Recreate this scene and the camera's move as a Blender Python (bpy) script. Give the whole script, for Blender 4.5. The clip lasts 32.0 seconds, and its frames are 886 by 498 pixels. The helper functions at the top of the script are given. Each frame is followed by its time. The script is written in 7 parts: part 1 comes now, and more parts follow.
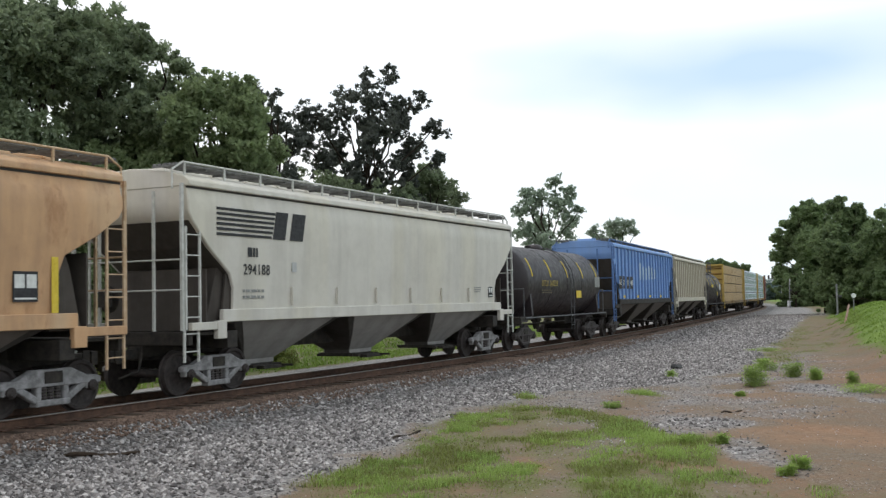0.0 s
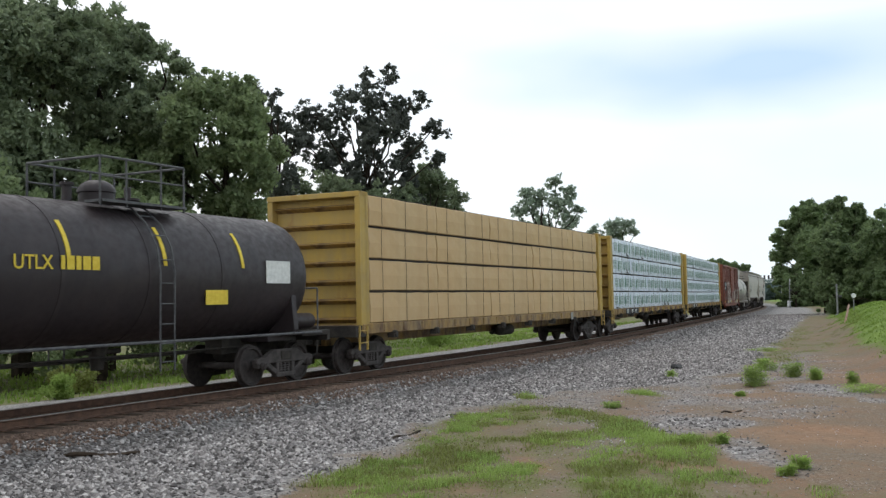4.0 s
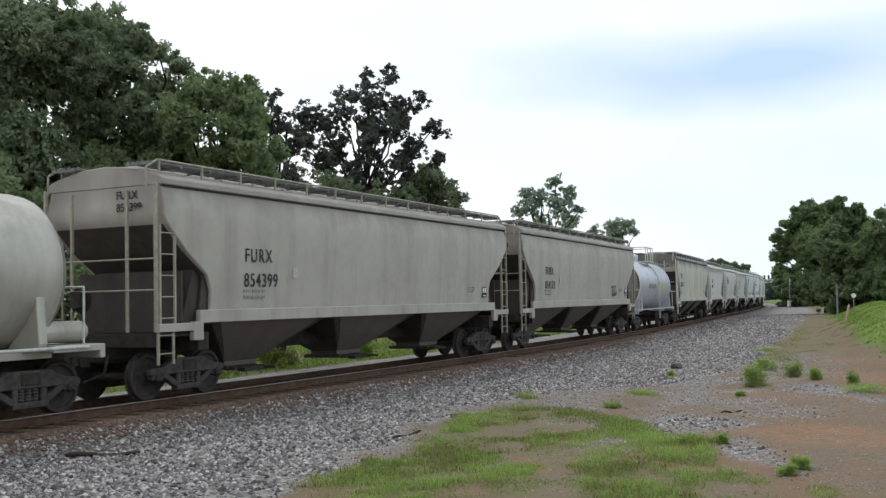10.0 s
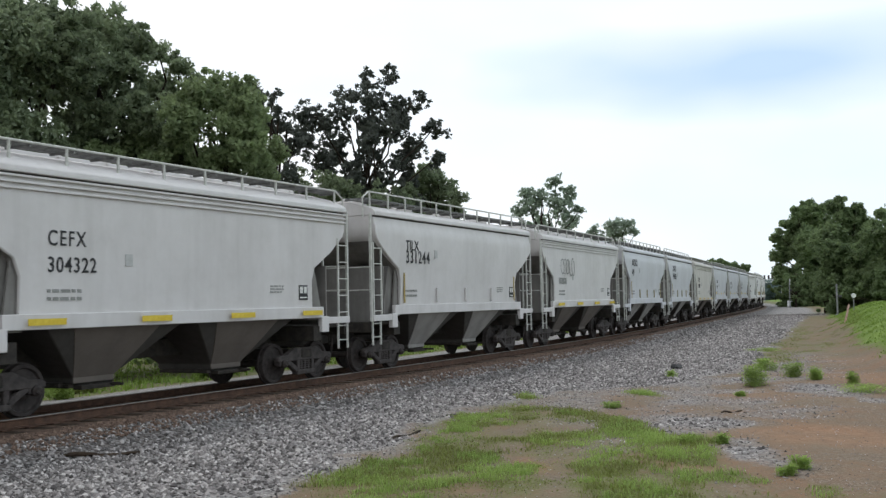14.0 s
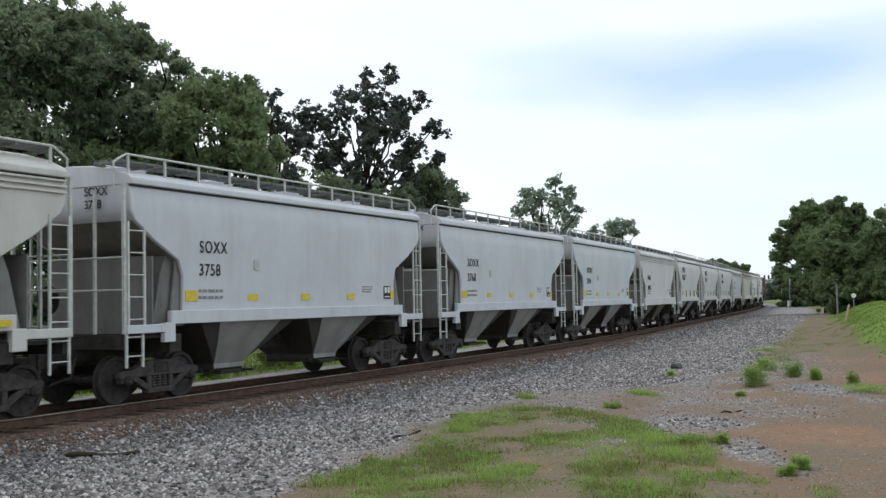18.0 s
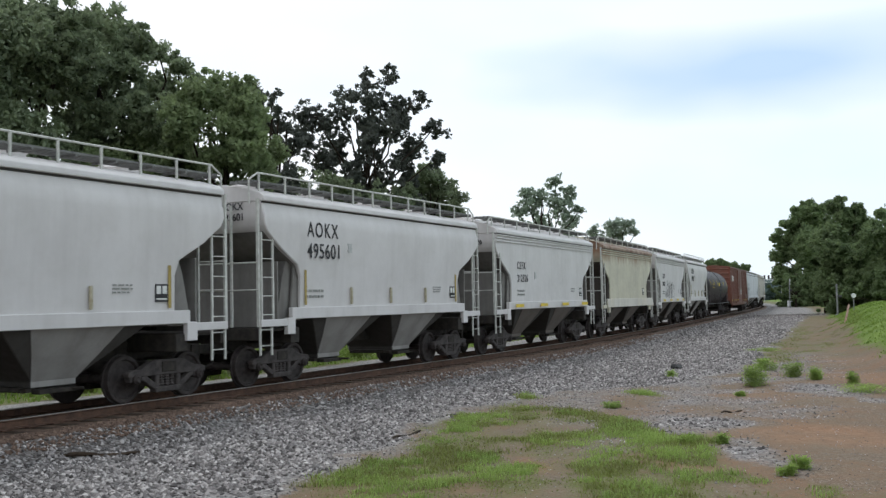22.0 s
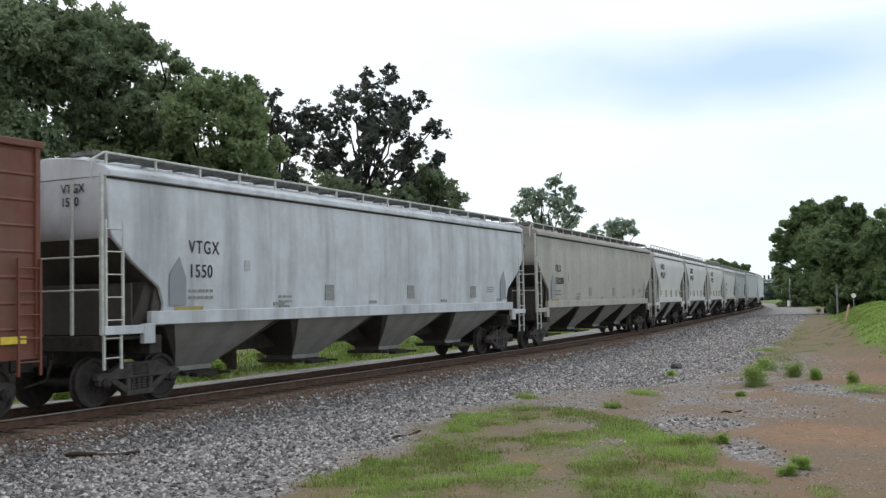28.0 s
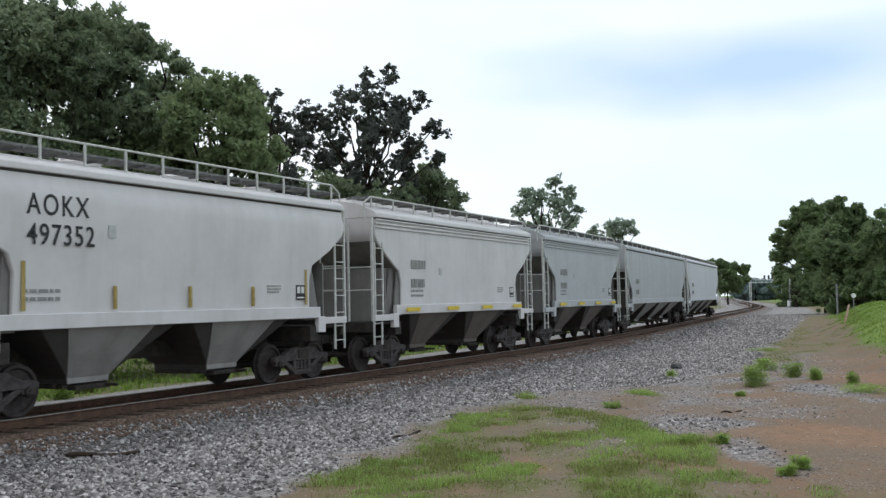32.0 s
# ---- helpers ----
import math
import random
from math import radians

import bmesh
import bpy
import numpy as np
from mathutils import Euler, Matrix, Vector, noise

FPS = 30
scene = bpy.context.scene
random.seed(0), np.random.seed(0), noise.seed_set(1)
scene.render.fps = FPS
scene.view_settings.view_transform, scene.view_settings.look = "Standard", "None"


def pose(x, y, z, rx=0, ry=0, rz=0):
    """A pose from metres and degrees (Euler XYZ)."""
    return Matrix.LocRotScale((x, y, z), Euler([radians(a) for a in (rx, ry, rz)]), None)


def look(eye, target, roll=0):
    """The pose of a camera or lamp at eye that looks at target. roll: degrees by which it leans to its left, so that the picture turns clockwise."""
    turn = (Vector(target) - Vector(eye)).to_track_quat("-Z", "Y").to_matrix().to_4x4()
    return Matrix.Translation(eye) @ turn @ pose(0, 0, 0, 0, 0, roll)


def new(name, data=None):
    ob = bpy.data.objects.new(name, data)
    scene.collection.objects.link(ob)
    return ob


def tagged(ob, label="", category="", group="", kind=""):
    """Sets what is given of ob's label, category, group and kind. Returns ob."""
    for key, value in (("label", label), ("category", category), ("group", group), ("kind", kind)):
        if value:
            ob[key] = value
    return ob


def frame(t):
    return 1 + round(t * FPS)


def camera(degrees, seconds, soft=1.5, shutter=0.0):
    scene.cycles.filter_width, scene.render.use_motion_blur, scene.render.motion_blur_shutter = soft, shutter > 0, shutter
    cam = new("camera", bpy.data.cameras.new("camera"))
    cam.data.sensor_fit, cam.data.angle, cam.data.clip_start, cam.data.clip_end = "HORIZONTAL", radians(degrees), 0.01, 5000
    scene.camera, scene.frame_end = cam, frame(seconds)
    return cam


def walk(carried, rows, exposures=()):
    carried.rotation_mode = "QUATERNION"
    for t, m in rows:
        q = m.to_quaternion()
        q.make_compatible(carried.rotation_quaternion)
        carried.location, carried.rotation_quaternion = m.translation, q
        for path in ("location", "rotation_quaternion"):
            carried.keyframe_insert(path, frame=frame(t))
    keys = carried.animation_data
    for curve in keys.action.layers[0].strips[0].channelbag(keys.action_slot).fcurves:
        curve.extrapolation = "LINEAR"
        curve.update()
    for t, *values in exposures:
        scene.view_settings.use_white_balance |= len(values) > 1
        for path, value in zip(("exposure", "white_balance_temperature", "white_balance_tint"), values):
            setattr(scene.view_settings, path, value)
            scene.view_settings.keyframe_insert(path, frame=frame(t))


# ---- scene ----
DEG = 46.7625
EYE = (0.0, 0.0, 1.815)
cam = camera(DEG, 32.0, soft=1.35, shutter=0.05)
AIM = look(EYE, (0.0, math.cos(0.0511453), 1.815 + math.sin(0.0511453)), roll=-1.2114)
walk(cam, [(0.0, AIM), (32.0, AIM)], exposures=[(0.0, 0.13, 6380, 10), (3.5, 0.12, 6340, 10), (6.0, -0.06, 6120, 10), (7.5, -0.07, 6100, 10), (9.0, 0.03, 6280, 10), (13.0, 0.07, 6290, 10), (20.0, 0.03, 6130, 10), (23.0, 0.05, 6240, 10), (28.0, 0.09, 6280, 10), (32.0, 0.03, 6130, 10)])

# ---- world and sun ----
world = bpy.data.worlds.new("sky")
scene.world = world
world.use_nodes = True
wn, wl = world.node_tree.nodes, world.node_tree.links
wn.clear()
SUN_EL, SUN_ROT = radians(64), radians(320)
w_out = wn.new("ShaderNodeOutputWorld")
w_bg = wn.new("ShaderNodeBackground")
w_sky = wn.new("ShaderNodeTexSky")
w_sky.sky_type, w_sky.sun_disc = "NISHITA", False
w_sky.sun_elevation, w_sky.sun_rotation = SUN_EL, SUN_ROT
w_dim = wn.new("ShaderNodeVectorMath")
w_dim.operation = "SCALE"
w_dim.inputs["Scale"].default_value = 0.12
wl.new(w_sky.outputs[0], w_dim.inputs[0])
w_co = wn.new("ShaderNodeTexCoord")
w_map = wn.new("ShaderNodeMapping")
w_map.inputs["Scale"].default_value = (1.0, 1.0, 2.6)
w_map.inputs["Location"].default_value = (0.62, 0.35, 0.2)
wl.new(w_co.outputs["Generated"], w_map.inputs["Vector"])
w_noise = wn.new("ShaderNodeTexNoise")
w_noise.inputs["Scale"].default_value = 1.9
w_noise.inputs["Detail"].default_value = 4.0
w_noise.inputs["Roughness"].default_value = 0.5
wl.new(w_map.outputs[0], w_noise.inputs["Vector"])
w_ramp = wn.new("ShaderNodeValToRGB")
w_ramp.color_ramp.elements[0].position, w_ramp.color_ramp.elements[0].color = 0.30, (0.87, 0.955, 1.0, 1)
w_ramp.color_ramp.elements[1].position, w_ramp.color_ramp.elements[1].color = 0.52, (1.0, 1.0, 1.0, 1)
wl.new(w_noise.outputs["Fac"], w_ramp.inputs["Fac"])
# a blue-grey bank of cloud low in the north-east
w_off = wn.new("ShaderNodeVectorMath")
w_off.operation = "SUBTRACT"
w_off.inputs[1].default_value = (0.305, 0.925, 0.212)
wl.new(w_co.outputs["Generated"], w_off.inputs[0])
w_flat = wn.new("ShaderNodeVectorMath")
w_flat.operation = "MULTIPLY"
w_flat.inputs[1].default_value = (3.0, 3.0, 13.5)
wl.new(w_off.outputs[0], w_flat.inputs[0])
w_len = wn.new("ShaderNodeVectorMath")
w_len.operation = "LENGTH"
wl.new(w_flat.outputs[0], w_len.inputs[0])
w_wob = wn.new("ShaderNodeMath")
w_wob.operation = "MULTIPLY_ADD"
wl.new(w_noise.outputs["Fac"], w_wob.inputs[0])
w_wob.inputs[1].default_value = 1.5
wl.new(w_len.outputs["Value"], w_wob.inputs[2])
w_bank = wn.new("ShaderNodeValToRGB")
w_bank.color_ramp.elements[0].position, w_bank.color_ramp.elements[0].color = 0.56, (0.95, 0.95, 0.95, 1)
w_bank.color_ramp.elements[1].position, w_bank.color_ramp.elements[1].color = 0.88, (0, 0, 0, 1)
w_half = wn.new("ShaderNodeMath")
w_half.operation = "MULTIPLY"
w_half.inputs[1].default_value = 0.60
wl.new(w_wob.outputs[0], w_half.inputs[0])
wl.new(w_half.outputs[0], w_bank.inputs["Fac"])
w_cloud = wn.new("ShaderNodeMix")
w_cloud.data_type = "RGBA"
w_cloud.inputs["B"].default_value = (0.54, 0.70, 0.90, 1)
wl.new(w_bank.outputs["Color"], w_cloud.inputs["Factor"])
# thinner, bluer cloud towards the east
w_sep = wn.new("ShaderNodeSeparateXYZ")
wl.new(w_co.outputs["Generated"], w_sep.inputs[0])
w_east = wn.new("ShaderNodeValToRGB")
w_east.color_ramp.elements[0].position, w_east.color_ramp.elements[0].color = 0.02, (1, 1, 1, 1)
w_east.color_ramp.elements[1].position, w_east.color_ramp.elements[1].color = 0.42, (0.875, 0.955, 1.0, 1)
wl.new(w_sep.outputs["X"], w_east.inputs["Fac"])
w_tint = wn.new("ShaderNodeMix")
w_tint.data_type, w_tint.blend_type = "RGBA", "MULTIPLY"
w_tint.inputs["Factor"].default_value = 1.0
wl.new(w_ramp.outputs["Color"], w_tint.inputs["A"])
wl.new(w_east.outputs["Color"], w_tint.inputs["B"])
wl.new(w_tint.outputs["Result"], w_cloud.inputs["A"])
w_mix = wn.new("ShaderNodeMix")
w_mix.data_type = "RGBA"
w_mix.inputs["Factor"].default_value = 0.94
wl.new(w_dim.outputs[0], w_mix.inputs["A"])
wl.new(w_cloud.outputs["Result"], w_mix.inputs["B"])
wl.new(w_mix.outputs["Result"], w_bg.inputs["Color"])
w_bg.inputs["Strength"].default_value = 1.07
wl.new(w_bg.outputs[0], w_out.inputs["Surface"])

sun = new("sun", bpy.data.lights.new("sun", "SUN"))
sun.data.energy, sun.data.angle, sun.data.color = 0.7, radians(20), (1.0, 0.96, 0.9)
sun.matrix_world = look((0, 0, 60), (0 - 60 * math.sin(SUN_ROT) / math.tan(SUN_EL), 0 - 60 * math.cos(SUN_ROT) / math.tan(SUN_EL), 0))

# ---- the line of the track ----
RNG = np.random.default_rng(7)


def blend(u):
    u = np.clip(u, 0, 1)
    return u * u * (3 - 2 * u) * 0.5 + u * 0.5


def smooth(u):
    u = np.clip(u, 0, 1)
    return u * u * (3 - 2 * u)


LINE_S = np.arange(-720, 900, 0.5)
LINE_T = 1.10642 + 0.10234 * blend((LINE_S - 26.69) / 44.31) + 0.105 * blend((LINE_S - 133) / 95)


def _line():
    c, s = np.cos(LINE_T), np.sin(LINE_T)
    x = np.concatenate([[0], np.cumsum((c[1:] + c[:-1]) / 4)])
    y = np.concatenate([[0], np.cumsum((s[1:] + s[:-1]) / 4)])
    i = int(np.argmin(abs(LINE_S)))
    return x - x[i] - 16.636, y - y[i] + 0.382


LINE_X, LINE_Y = _line()


def on_line(s, lat=0.0):
    """Plan position at s metres along the track and lat metres to its camera side, and the heading."""
    x, y, t = np.interp(s, LINE_S, LINE_X), np.interp(s, LINE_S, LINE_Y), np.interp(s, LINE_S, LINE_T)
    return x + lat * np.sin(t), y - lat * np.cos(t), t


def to_line(x, y):
    x, y = np.atleast_1d(np.asarray(x, float)), np.atleast_1d(np.asarray(y, float))
    s, lat = np.empty(len(x)), np.empty(len(x))
    cx, cy = LINE_X[::2], LINE_Y[::2]
    for a in range(0, len(x), 4000):
        b = slice(a, a + 4000)
        i = np.argmin((x[b, None] - cx) ** 2 + (y[b, None] - cy) ** 2, axis=1) * 2
        t = LINE_T[i]
        dx, dy = x[b] - LINE_X[i], y[b] - LINE_Y[i]
        s[b] = LINE_S[i] + dx * np.cos(t) + dy * np.sin(t)
        lat[b] = dx * np.sin(t) - dy * np.cos(t)
    return s, lat


FOOT_S, FOOT_L = (24, 30, 38, 60, 101, 140), (14.5, 13.8, 12.2, 9.5, 8.7, 8.7)


def ground_z(x, y):
    s, lat = to_line(x, y)
    x, y = np.atleast_1d(x), np.atleast_1d(y)
    z = np.full(len(s), -0.50)
    z += 0.12 * smooth((lat - 7) / 6) - 0.35 * smooth((-lat - 4) / 8)
    foot = np.interp(s, FOOT_S, FOOT_L)
    z += 1.55 * smooth((lat - foot) / 4.6) * smooth((s - 24) / 16) * (1 - smooth((s - 82) / 26))
    z += 0.75 * smooth((-lat - 14) / 30)
    z += 0.70 * smooth((9.5 - np.hypot(x, y)) / 6)
    z += 0.05 * np.sin(x * 0.9 + 1.3) * np.sin(y * 0.7) * smooth((abs(lat) - 5) / 4)
    z -= 0.10 * smooth((2.9 - abs(lat)) / 0.5)
    return z


# ---- mesh helpers ----
class Shape:
    def __init__(self):
        self.v, self.f = [], []

    def add(self, verts, faces):
        n = len(self.v)
        self.v += [tuple(p) for p in verts]
        self.f += [tuple(i + n for i in f) for f in faces]
        return self

    def box(self, x0, x1, y0, y1, z0, z1):
        return self.add([(x0, y0, z0), (x1, y0, z0), (x1, y1, z0), (x0, y1, z0), (x0, y0, z1), (x1, y0, z1), (x1, y1, z1), (x0, y1, z1)],
                        [(3, 2, 1, 0), (4, 5, 6, 7), (0, 1, 5, 4), (1, 2, 6, 5), (2, 3, 7, 6), (3, 0, 4, 7)])

    def loft(self, loops, caps=True, closed=True):
        k = len(loops[0])
        f = []
        for j in range(len(loops) - 1):
            for i in range(k if closed else k - 1):
                a, b = j * k + i, j * k + (i + 1) % k
                f.append((a, b, b + k, a + k))
        if caps:
            f += [tuple(range(k))[::-1], tuple(range((len(loops) - 1) * k, len(loops) * k))]
        return self.add([p for lp in loops for p in lp], f)

    def prism(self, poly, y0, y1):
        """A polygon in x and z, drawn from y0 to y1."""
        return self.loft([[(x, y0, z) for x, z in poly], [(x, y1, z) for x, z in poly]])

    def tube(self, p, q, r, n=6, r2=None):
        p, q = Vector(p), Vector(q)
        d = (q - p).normalized()
        u = d.orthogonal().normalized()
        w = d.cross(u)
        r2 = r if r2 is None else r2
        ring = [(math.cos(2 * math.pi * i / n), math.sin(2 * math.pi * i / n)) for i in range(n)]
        return self.loft([[p + (u * c + w * s) * r for c, s in ring], [q + (u * c + w * s) * r2 for c, s in ring]])

    def turned(self, axis_p, axis_d, prof, n=20):
        """A profile of (along, radius) turned round an axis."""
        p, d = Vector(axis_p), Vector(axis_d).normalized()
        u = d.orthogonal().normalized()
        w = d.cross(u)
        loops = [[p + d * a + (u * math.cos(2 * math.pi * i / n) + w * math.sin(2 * math.pi * i / n)) * r for i in range(n)] for a, r in prof]
        return self.loft(loops)

    def mesh(self, name, bevel=0.0, soft=False):
        me = bpy.data.meshes.new(name)
        me.from_pydata(self.v, [], self.f)
        bm = bmesh.new()
        bm.from_mesh(me)
        bmesh.ops.recalc_face_normals(bm, faces=bm.faces)
        if bevel:
            sharp = [e for e in bm.edges if len(e.link_faces) == 2 and e.calc_face_angle(0) > 0.7]
            bmesh.ops.bevel(bm, geom=sharp, offset=bevel, segments=1, affect="EDGES", clamp_overlap=True)
        bm.to_mesh(me)
        bm.free()
        if soft:
            me.shade_smooth()
            me.set_sharp_from_angle(angle=radians(38))
        me.materials.append(None)
        return me


MESHES = {}


def part(name, key, build, material, parent=None, at=None, label="", bevel=0.0, soft=False):
    """One mesh object under a thing; alike parts share one mesh by their key."""
    if key not in MESHES:
        MESHES[key] = build().mesh(name, bevel, soft)
    ob = new(name, MESHES[key])
    ob.material_slots[0].link = "OBJECT"
    ob.material_slots[0].material = material
    if parent is not None:
        ob.parent = parent
    if at is not None:
        ob.matrix_basis = at
    if label:
        ob["label"] = label
    return ob


def raw(name, verts, faces, material, soft=False):
    me = bpy.data.meshes.new(name)
    me.from_pydata(np.asarray(verts).tolist(), [], np.asarray(faces).tolist() if isinstance(faces, np.ndarray) else faces)
    me.materials.append(material)
    if soft:
        me.shade_smooth()
    return new(name, me)


# ---- materials ----
def mat(name, rough=0.6, metal=0.0):
    m = bpy.data.materials.new(name)
    m.use_nodes = True
    nt = m.node_tree
    b = nt.nodes["Principled BSDF"]
    b.inputs["Roughness"].default_value, b.inputs["Metallic"].default_value = rough, metal
    b.inputs["Specular IOR Level"].default_value = 0.35
    return m, nt, b


def node(nt, kind, **sets):
    n = nt.nodes.new(kind)
    for k, v in sets.items():
        n.inputs[k.replace("_", " ")].default_value = v
    return n


def coords(nt, scale, space="Object"):
    c = nt.nodes.new("ShaderNodeTexCoord")
    m = node(nt, "ShaderNodeMapping", Scale=scale)
    nt.links.new(c.outputs[space], m.inputs["Vector"])
    return m.outputs[0]


def noise_of(nt, vec, scale, detail=5.0, rough=0.6):
    n = node(nt, "ShaderNodeTexNoise", Scale=scale, Detail=detail, Roughness=rough)
    nt.links.new(vec, n.inputs["Vector"])
    return n.outputs["Fac"]


def ramp(nt, fac, stops):
    r = nt.nodes.new("ShaderNodeValToRGB")
    e = r.color_ramp.elements
    while len(e) < len(stops):
        e.new(0.5)
    for el, (p, c) in zip(e, stops):
        el.position = p
        el.color = (*c, 1) if len(c) == 3 else c
    nt.links.new(fac, r.inputs["Fac"])
    return r.outputs["Color"]


def mix(nt, fac, a, b, kind="MIX"):
    n = nt.nodes.new("ShaderNodeMix")
    n.data_type, n.blend_type = "RGBA", kind
    for sock, v in (("Factor", fac), ("A", a), ("B", b)):
        if isinstance(v, (int, float)):
            n.inputs[sock].default_value = v
        elif isinstance(v, tuple):
            n.inputs[sock].default_value = (*v, 1)
        else:
            nt.links.new(v, n.inputs[sock])
    return n.outputs["Result"]


def bump(nt, b, fac, strength=0.3, dist=0.02):
    n = node(nt, "ShaderNodeBump", Strength=strength, Distance=dist)
    nt.links.new(fac, n.inputs["Height"])
    nt.links.new(n.outputs[0], b.inputs["Normal"])


def paint(name, col, dirt=0.25, streak=0.35, rust=0.0, rough=0.5, dirt_col=(0.16, 0.14, 0.115), patch=0.0, patch_col=(0.6, 0.6, 0.5), rust_col=(0.21, 0.075, 0.03), eave=0.0, eave_col=(0.05, 0.045, 0.045), eave_z=(2.9, 4.15)):
    """Weathered car paint: grime in blotches, streaks that run down, rust."""
    m, nt, b = mat(name, rough)
    down = coords(nt, (1.0, 1.0, 0.10))
    flat = coords(nt, (1.0, 1.0, 1.0))
    base = mix(nt, noise_of(nt, flat, 0.6, 3), tuple(c * 0.93 for c in col), tuple(min(c * 1.05, 0.9) for c in col))
    if patch:
        base = mix(nt, ramp(nt, noise_of(nt, coords(nt, (0.5, 0.5, 0.05)), 1.1, 2), [(0.5, (0, 0, 0)), (0.62, (patch,) * 3)]), base, patch_col)
    s1 = ramp(nt, noise_of(nt, down, 1.5, 5, 0.6), [(0.45, (0, 0, 0)), (0.80, (streak,) * 3)])
    base = mix(nt, s1, base, dirt_col)
    s2 = ramp(nt, noise_of(nt, flat, 1.7, 7, 0.7), [(0.42, (0, 0, 0)), (0.85, (dirt,) * 3)])
    base = mix(nt, s2, base, tuple(c * 1.3 for c in dirt_col))
    if rust:
        r1 = ramp(nt, noise_of(nt, coords(nt, (1.0, 1.0, 0.35)), 2.1, 8, 0.75), [(0.62 - 0.25 * rust, (0, 0, 0)), (0.72 - 0.15 * rust, (min(1.0, rust * 1.4),) * 3)])
        base = mix(nt, r1, base, rust_col)
    if eave:
        c = nt.nodes.new("ShaderNodeTexCoord")
        z = nt.nodes.new("ShaderNodeSeparateXYZ")
        nt.links.new(c.outputs["Object"], z.inputs[0])
        up = node(nt, "ShaderNodeMapRange")
        for k, v in (("From Min", eave_z[0]), ("From Max", eave_z[1]), ("To Min", -0.55), ("To Max", 0.30)):
            up.inputs[k].default_value = v
        nt.links.new(z.outputs["Z"], up.inputs["Value"])
        run = nt.nodes.new("ShaderNodeMath")
        run.operation = "ADD"
        nt.links.new(up.outputs[0], run.inputs[0])
        nt.links.new(noise_of(nt, coords(nt, (0.75, 0.3, 0.16)), 1.6, 5, 0.62), run.inputs[1])
        base = mix(nt, ramp(nt, run.outputs[0], [(0.50, (0, 0, 0)), (0.78, (eave,) * 3)]), base, eave_col)
    nt.links.new(base, b.inputs["Base Color"])
    nt.links.new(ramp(nt, noise_of(nt, flat, 6, 4), [(0.3, (rough - 0.1,) * 3), (0.7, (min(1, rough + 0.2),) * 3)]), b.inputs["Roughness"])
    bump(nt, b, noise_of(nt, flat, 1.3, 2), 0.10, 0.03)
    return m


def plain(name, a, c2, scale=4.0, rough=0.7, metal=0.0, bmp=0.2, space="Object", dist=0.02):
    m, nt, b = mat(name, rough, metal)
    v = coords(nt, (1, 1, 1), space)
    f = noise_of(nt, v, scale, 6, 0.65)
    nt.links.new(ramp(nt, f, [(0.35, a), (0.68, c2)]), b.inputs["Base Color"])
    if bmp:
        bump(nt, b, noise_of(nt, v, scale * 4, 4), bmp, dist)
    return m


WHITE_CAR = paint("car_white", (0.635, 0.61, 0.60), 0.18, 0.22)
GREY_CAR = paint("car_grey", (0.44, 0.45, 0.46), 0.2, 0.25)
BEIGE_CAR = paint("car_beige", (0.60, 0.57, 0.525), 0.25, 0.3)
SILVER_CAR = paint("car_silver_white", (0.59, 0.59, 0.615), 0.15, 0.22)
CREAM_CAR = paint("car_cream", (0.635, 0.60, 0.535), 0.25, 0.3, patch=0.18, patch_col=(0.62, 0.54, 0.32))
DUSTY_CAR = paint("car_dusty_grey", (0.44, 0.405, 0.36), 0.35, 0.5, eave=0.5, eave_col=(0.20, 0.18, 0.16))
TILX_CAR = paint("car_cream_stained", (0.57, 0.56, 0.50), 0.3, 0.75, patch=0.35, patch_col=(0.62, 0.57, 0.34), dirt_col=(0.20, 0.18, 0.17), eave=0.8, eave_col=(0.085, 0.08, 0.08))
RUSTY_CAR = paint("car_rusty_cream", (0.58, 0.545, 0.43), 0.35, 0.4, rust=0.10, eave=0.9, eave_col=(0.25, 0.125, 0.06), eave_z=(2.3, 4.0))
ORANGE_CAR = paint("car_orange", (0.60, 0.36, 0.19), 0.4, 0.7, rust=0.4, patch=0.7, patch_col=(0.58, 0.45, 0.30), dirt_col=(0.20, 0.12, 0.075), rust_col=(0.27, 0.12, 0.05))
BLUE_CAR = paint("car_blue", (0.195, 0.335, 0.640), 0.15, 0.2)
TAN_CAR = paint("car_tan", (0.60, 0.555, 0.455), 0.35, 0.45, rust=0.06)
BLACK_TANK = paint("tank_black", (0.024, 0.018, 0.020), 0.3, 0.35, rough=0.45, dirt_col=(0.055, 0.040, 0.038))
WHITE_TANK = paint("tank_white", (0.50, 0.475, 0.415), 0.4, 0.65, rough=0.38)
WHITE_TANK.node_tree.nodes["Principled BSDF"].inputs["Metallic"].default_value = 0.25
SILVER_TANK = paint("tank_silver", (0.52, 0.52, 0.585), 0.12, 0.18, rough=0.34)
SILVER_TANK.node_tree.nodes["Principled BSDF"].inputs["Metallic"].default_value = 0.4
BOX_RED = paint("boxcar_red", (0.215, 0.060, 0.036), 0.25, 0.3, rust=0.2, dirt_col=(0.13, 0.06, 0.04), rust_col=(0.11, 0.04, 0.022))
BOX_BROWN = paint("boxcar_brown", (0.165, 0.052, 0.032), 0.3, 0.35, rust=0.25, rust_col=(0.13, 0.05, 0.025))
YELLOW_CAR = paint("frame_yellow", (0.45, 0.30, 0.065), 0.4, 0.5, rust=0.3)
YELLOW_DECK = paint("deck_rust_yellow", (0.30, 0.18, 0.045), 0.5, 0.6, rust=0.7, rust_col=(0.085, 0.042, 0.024))
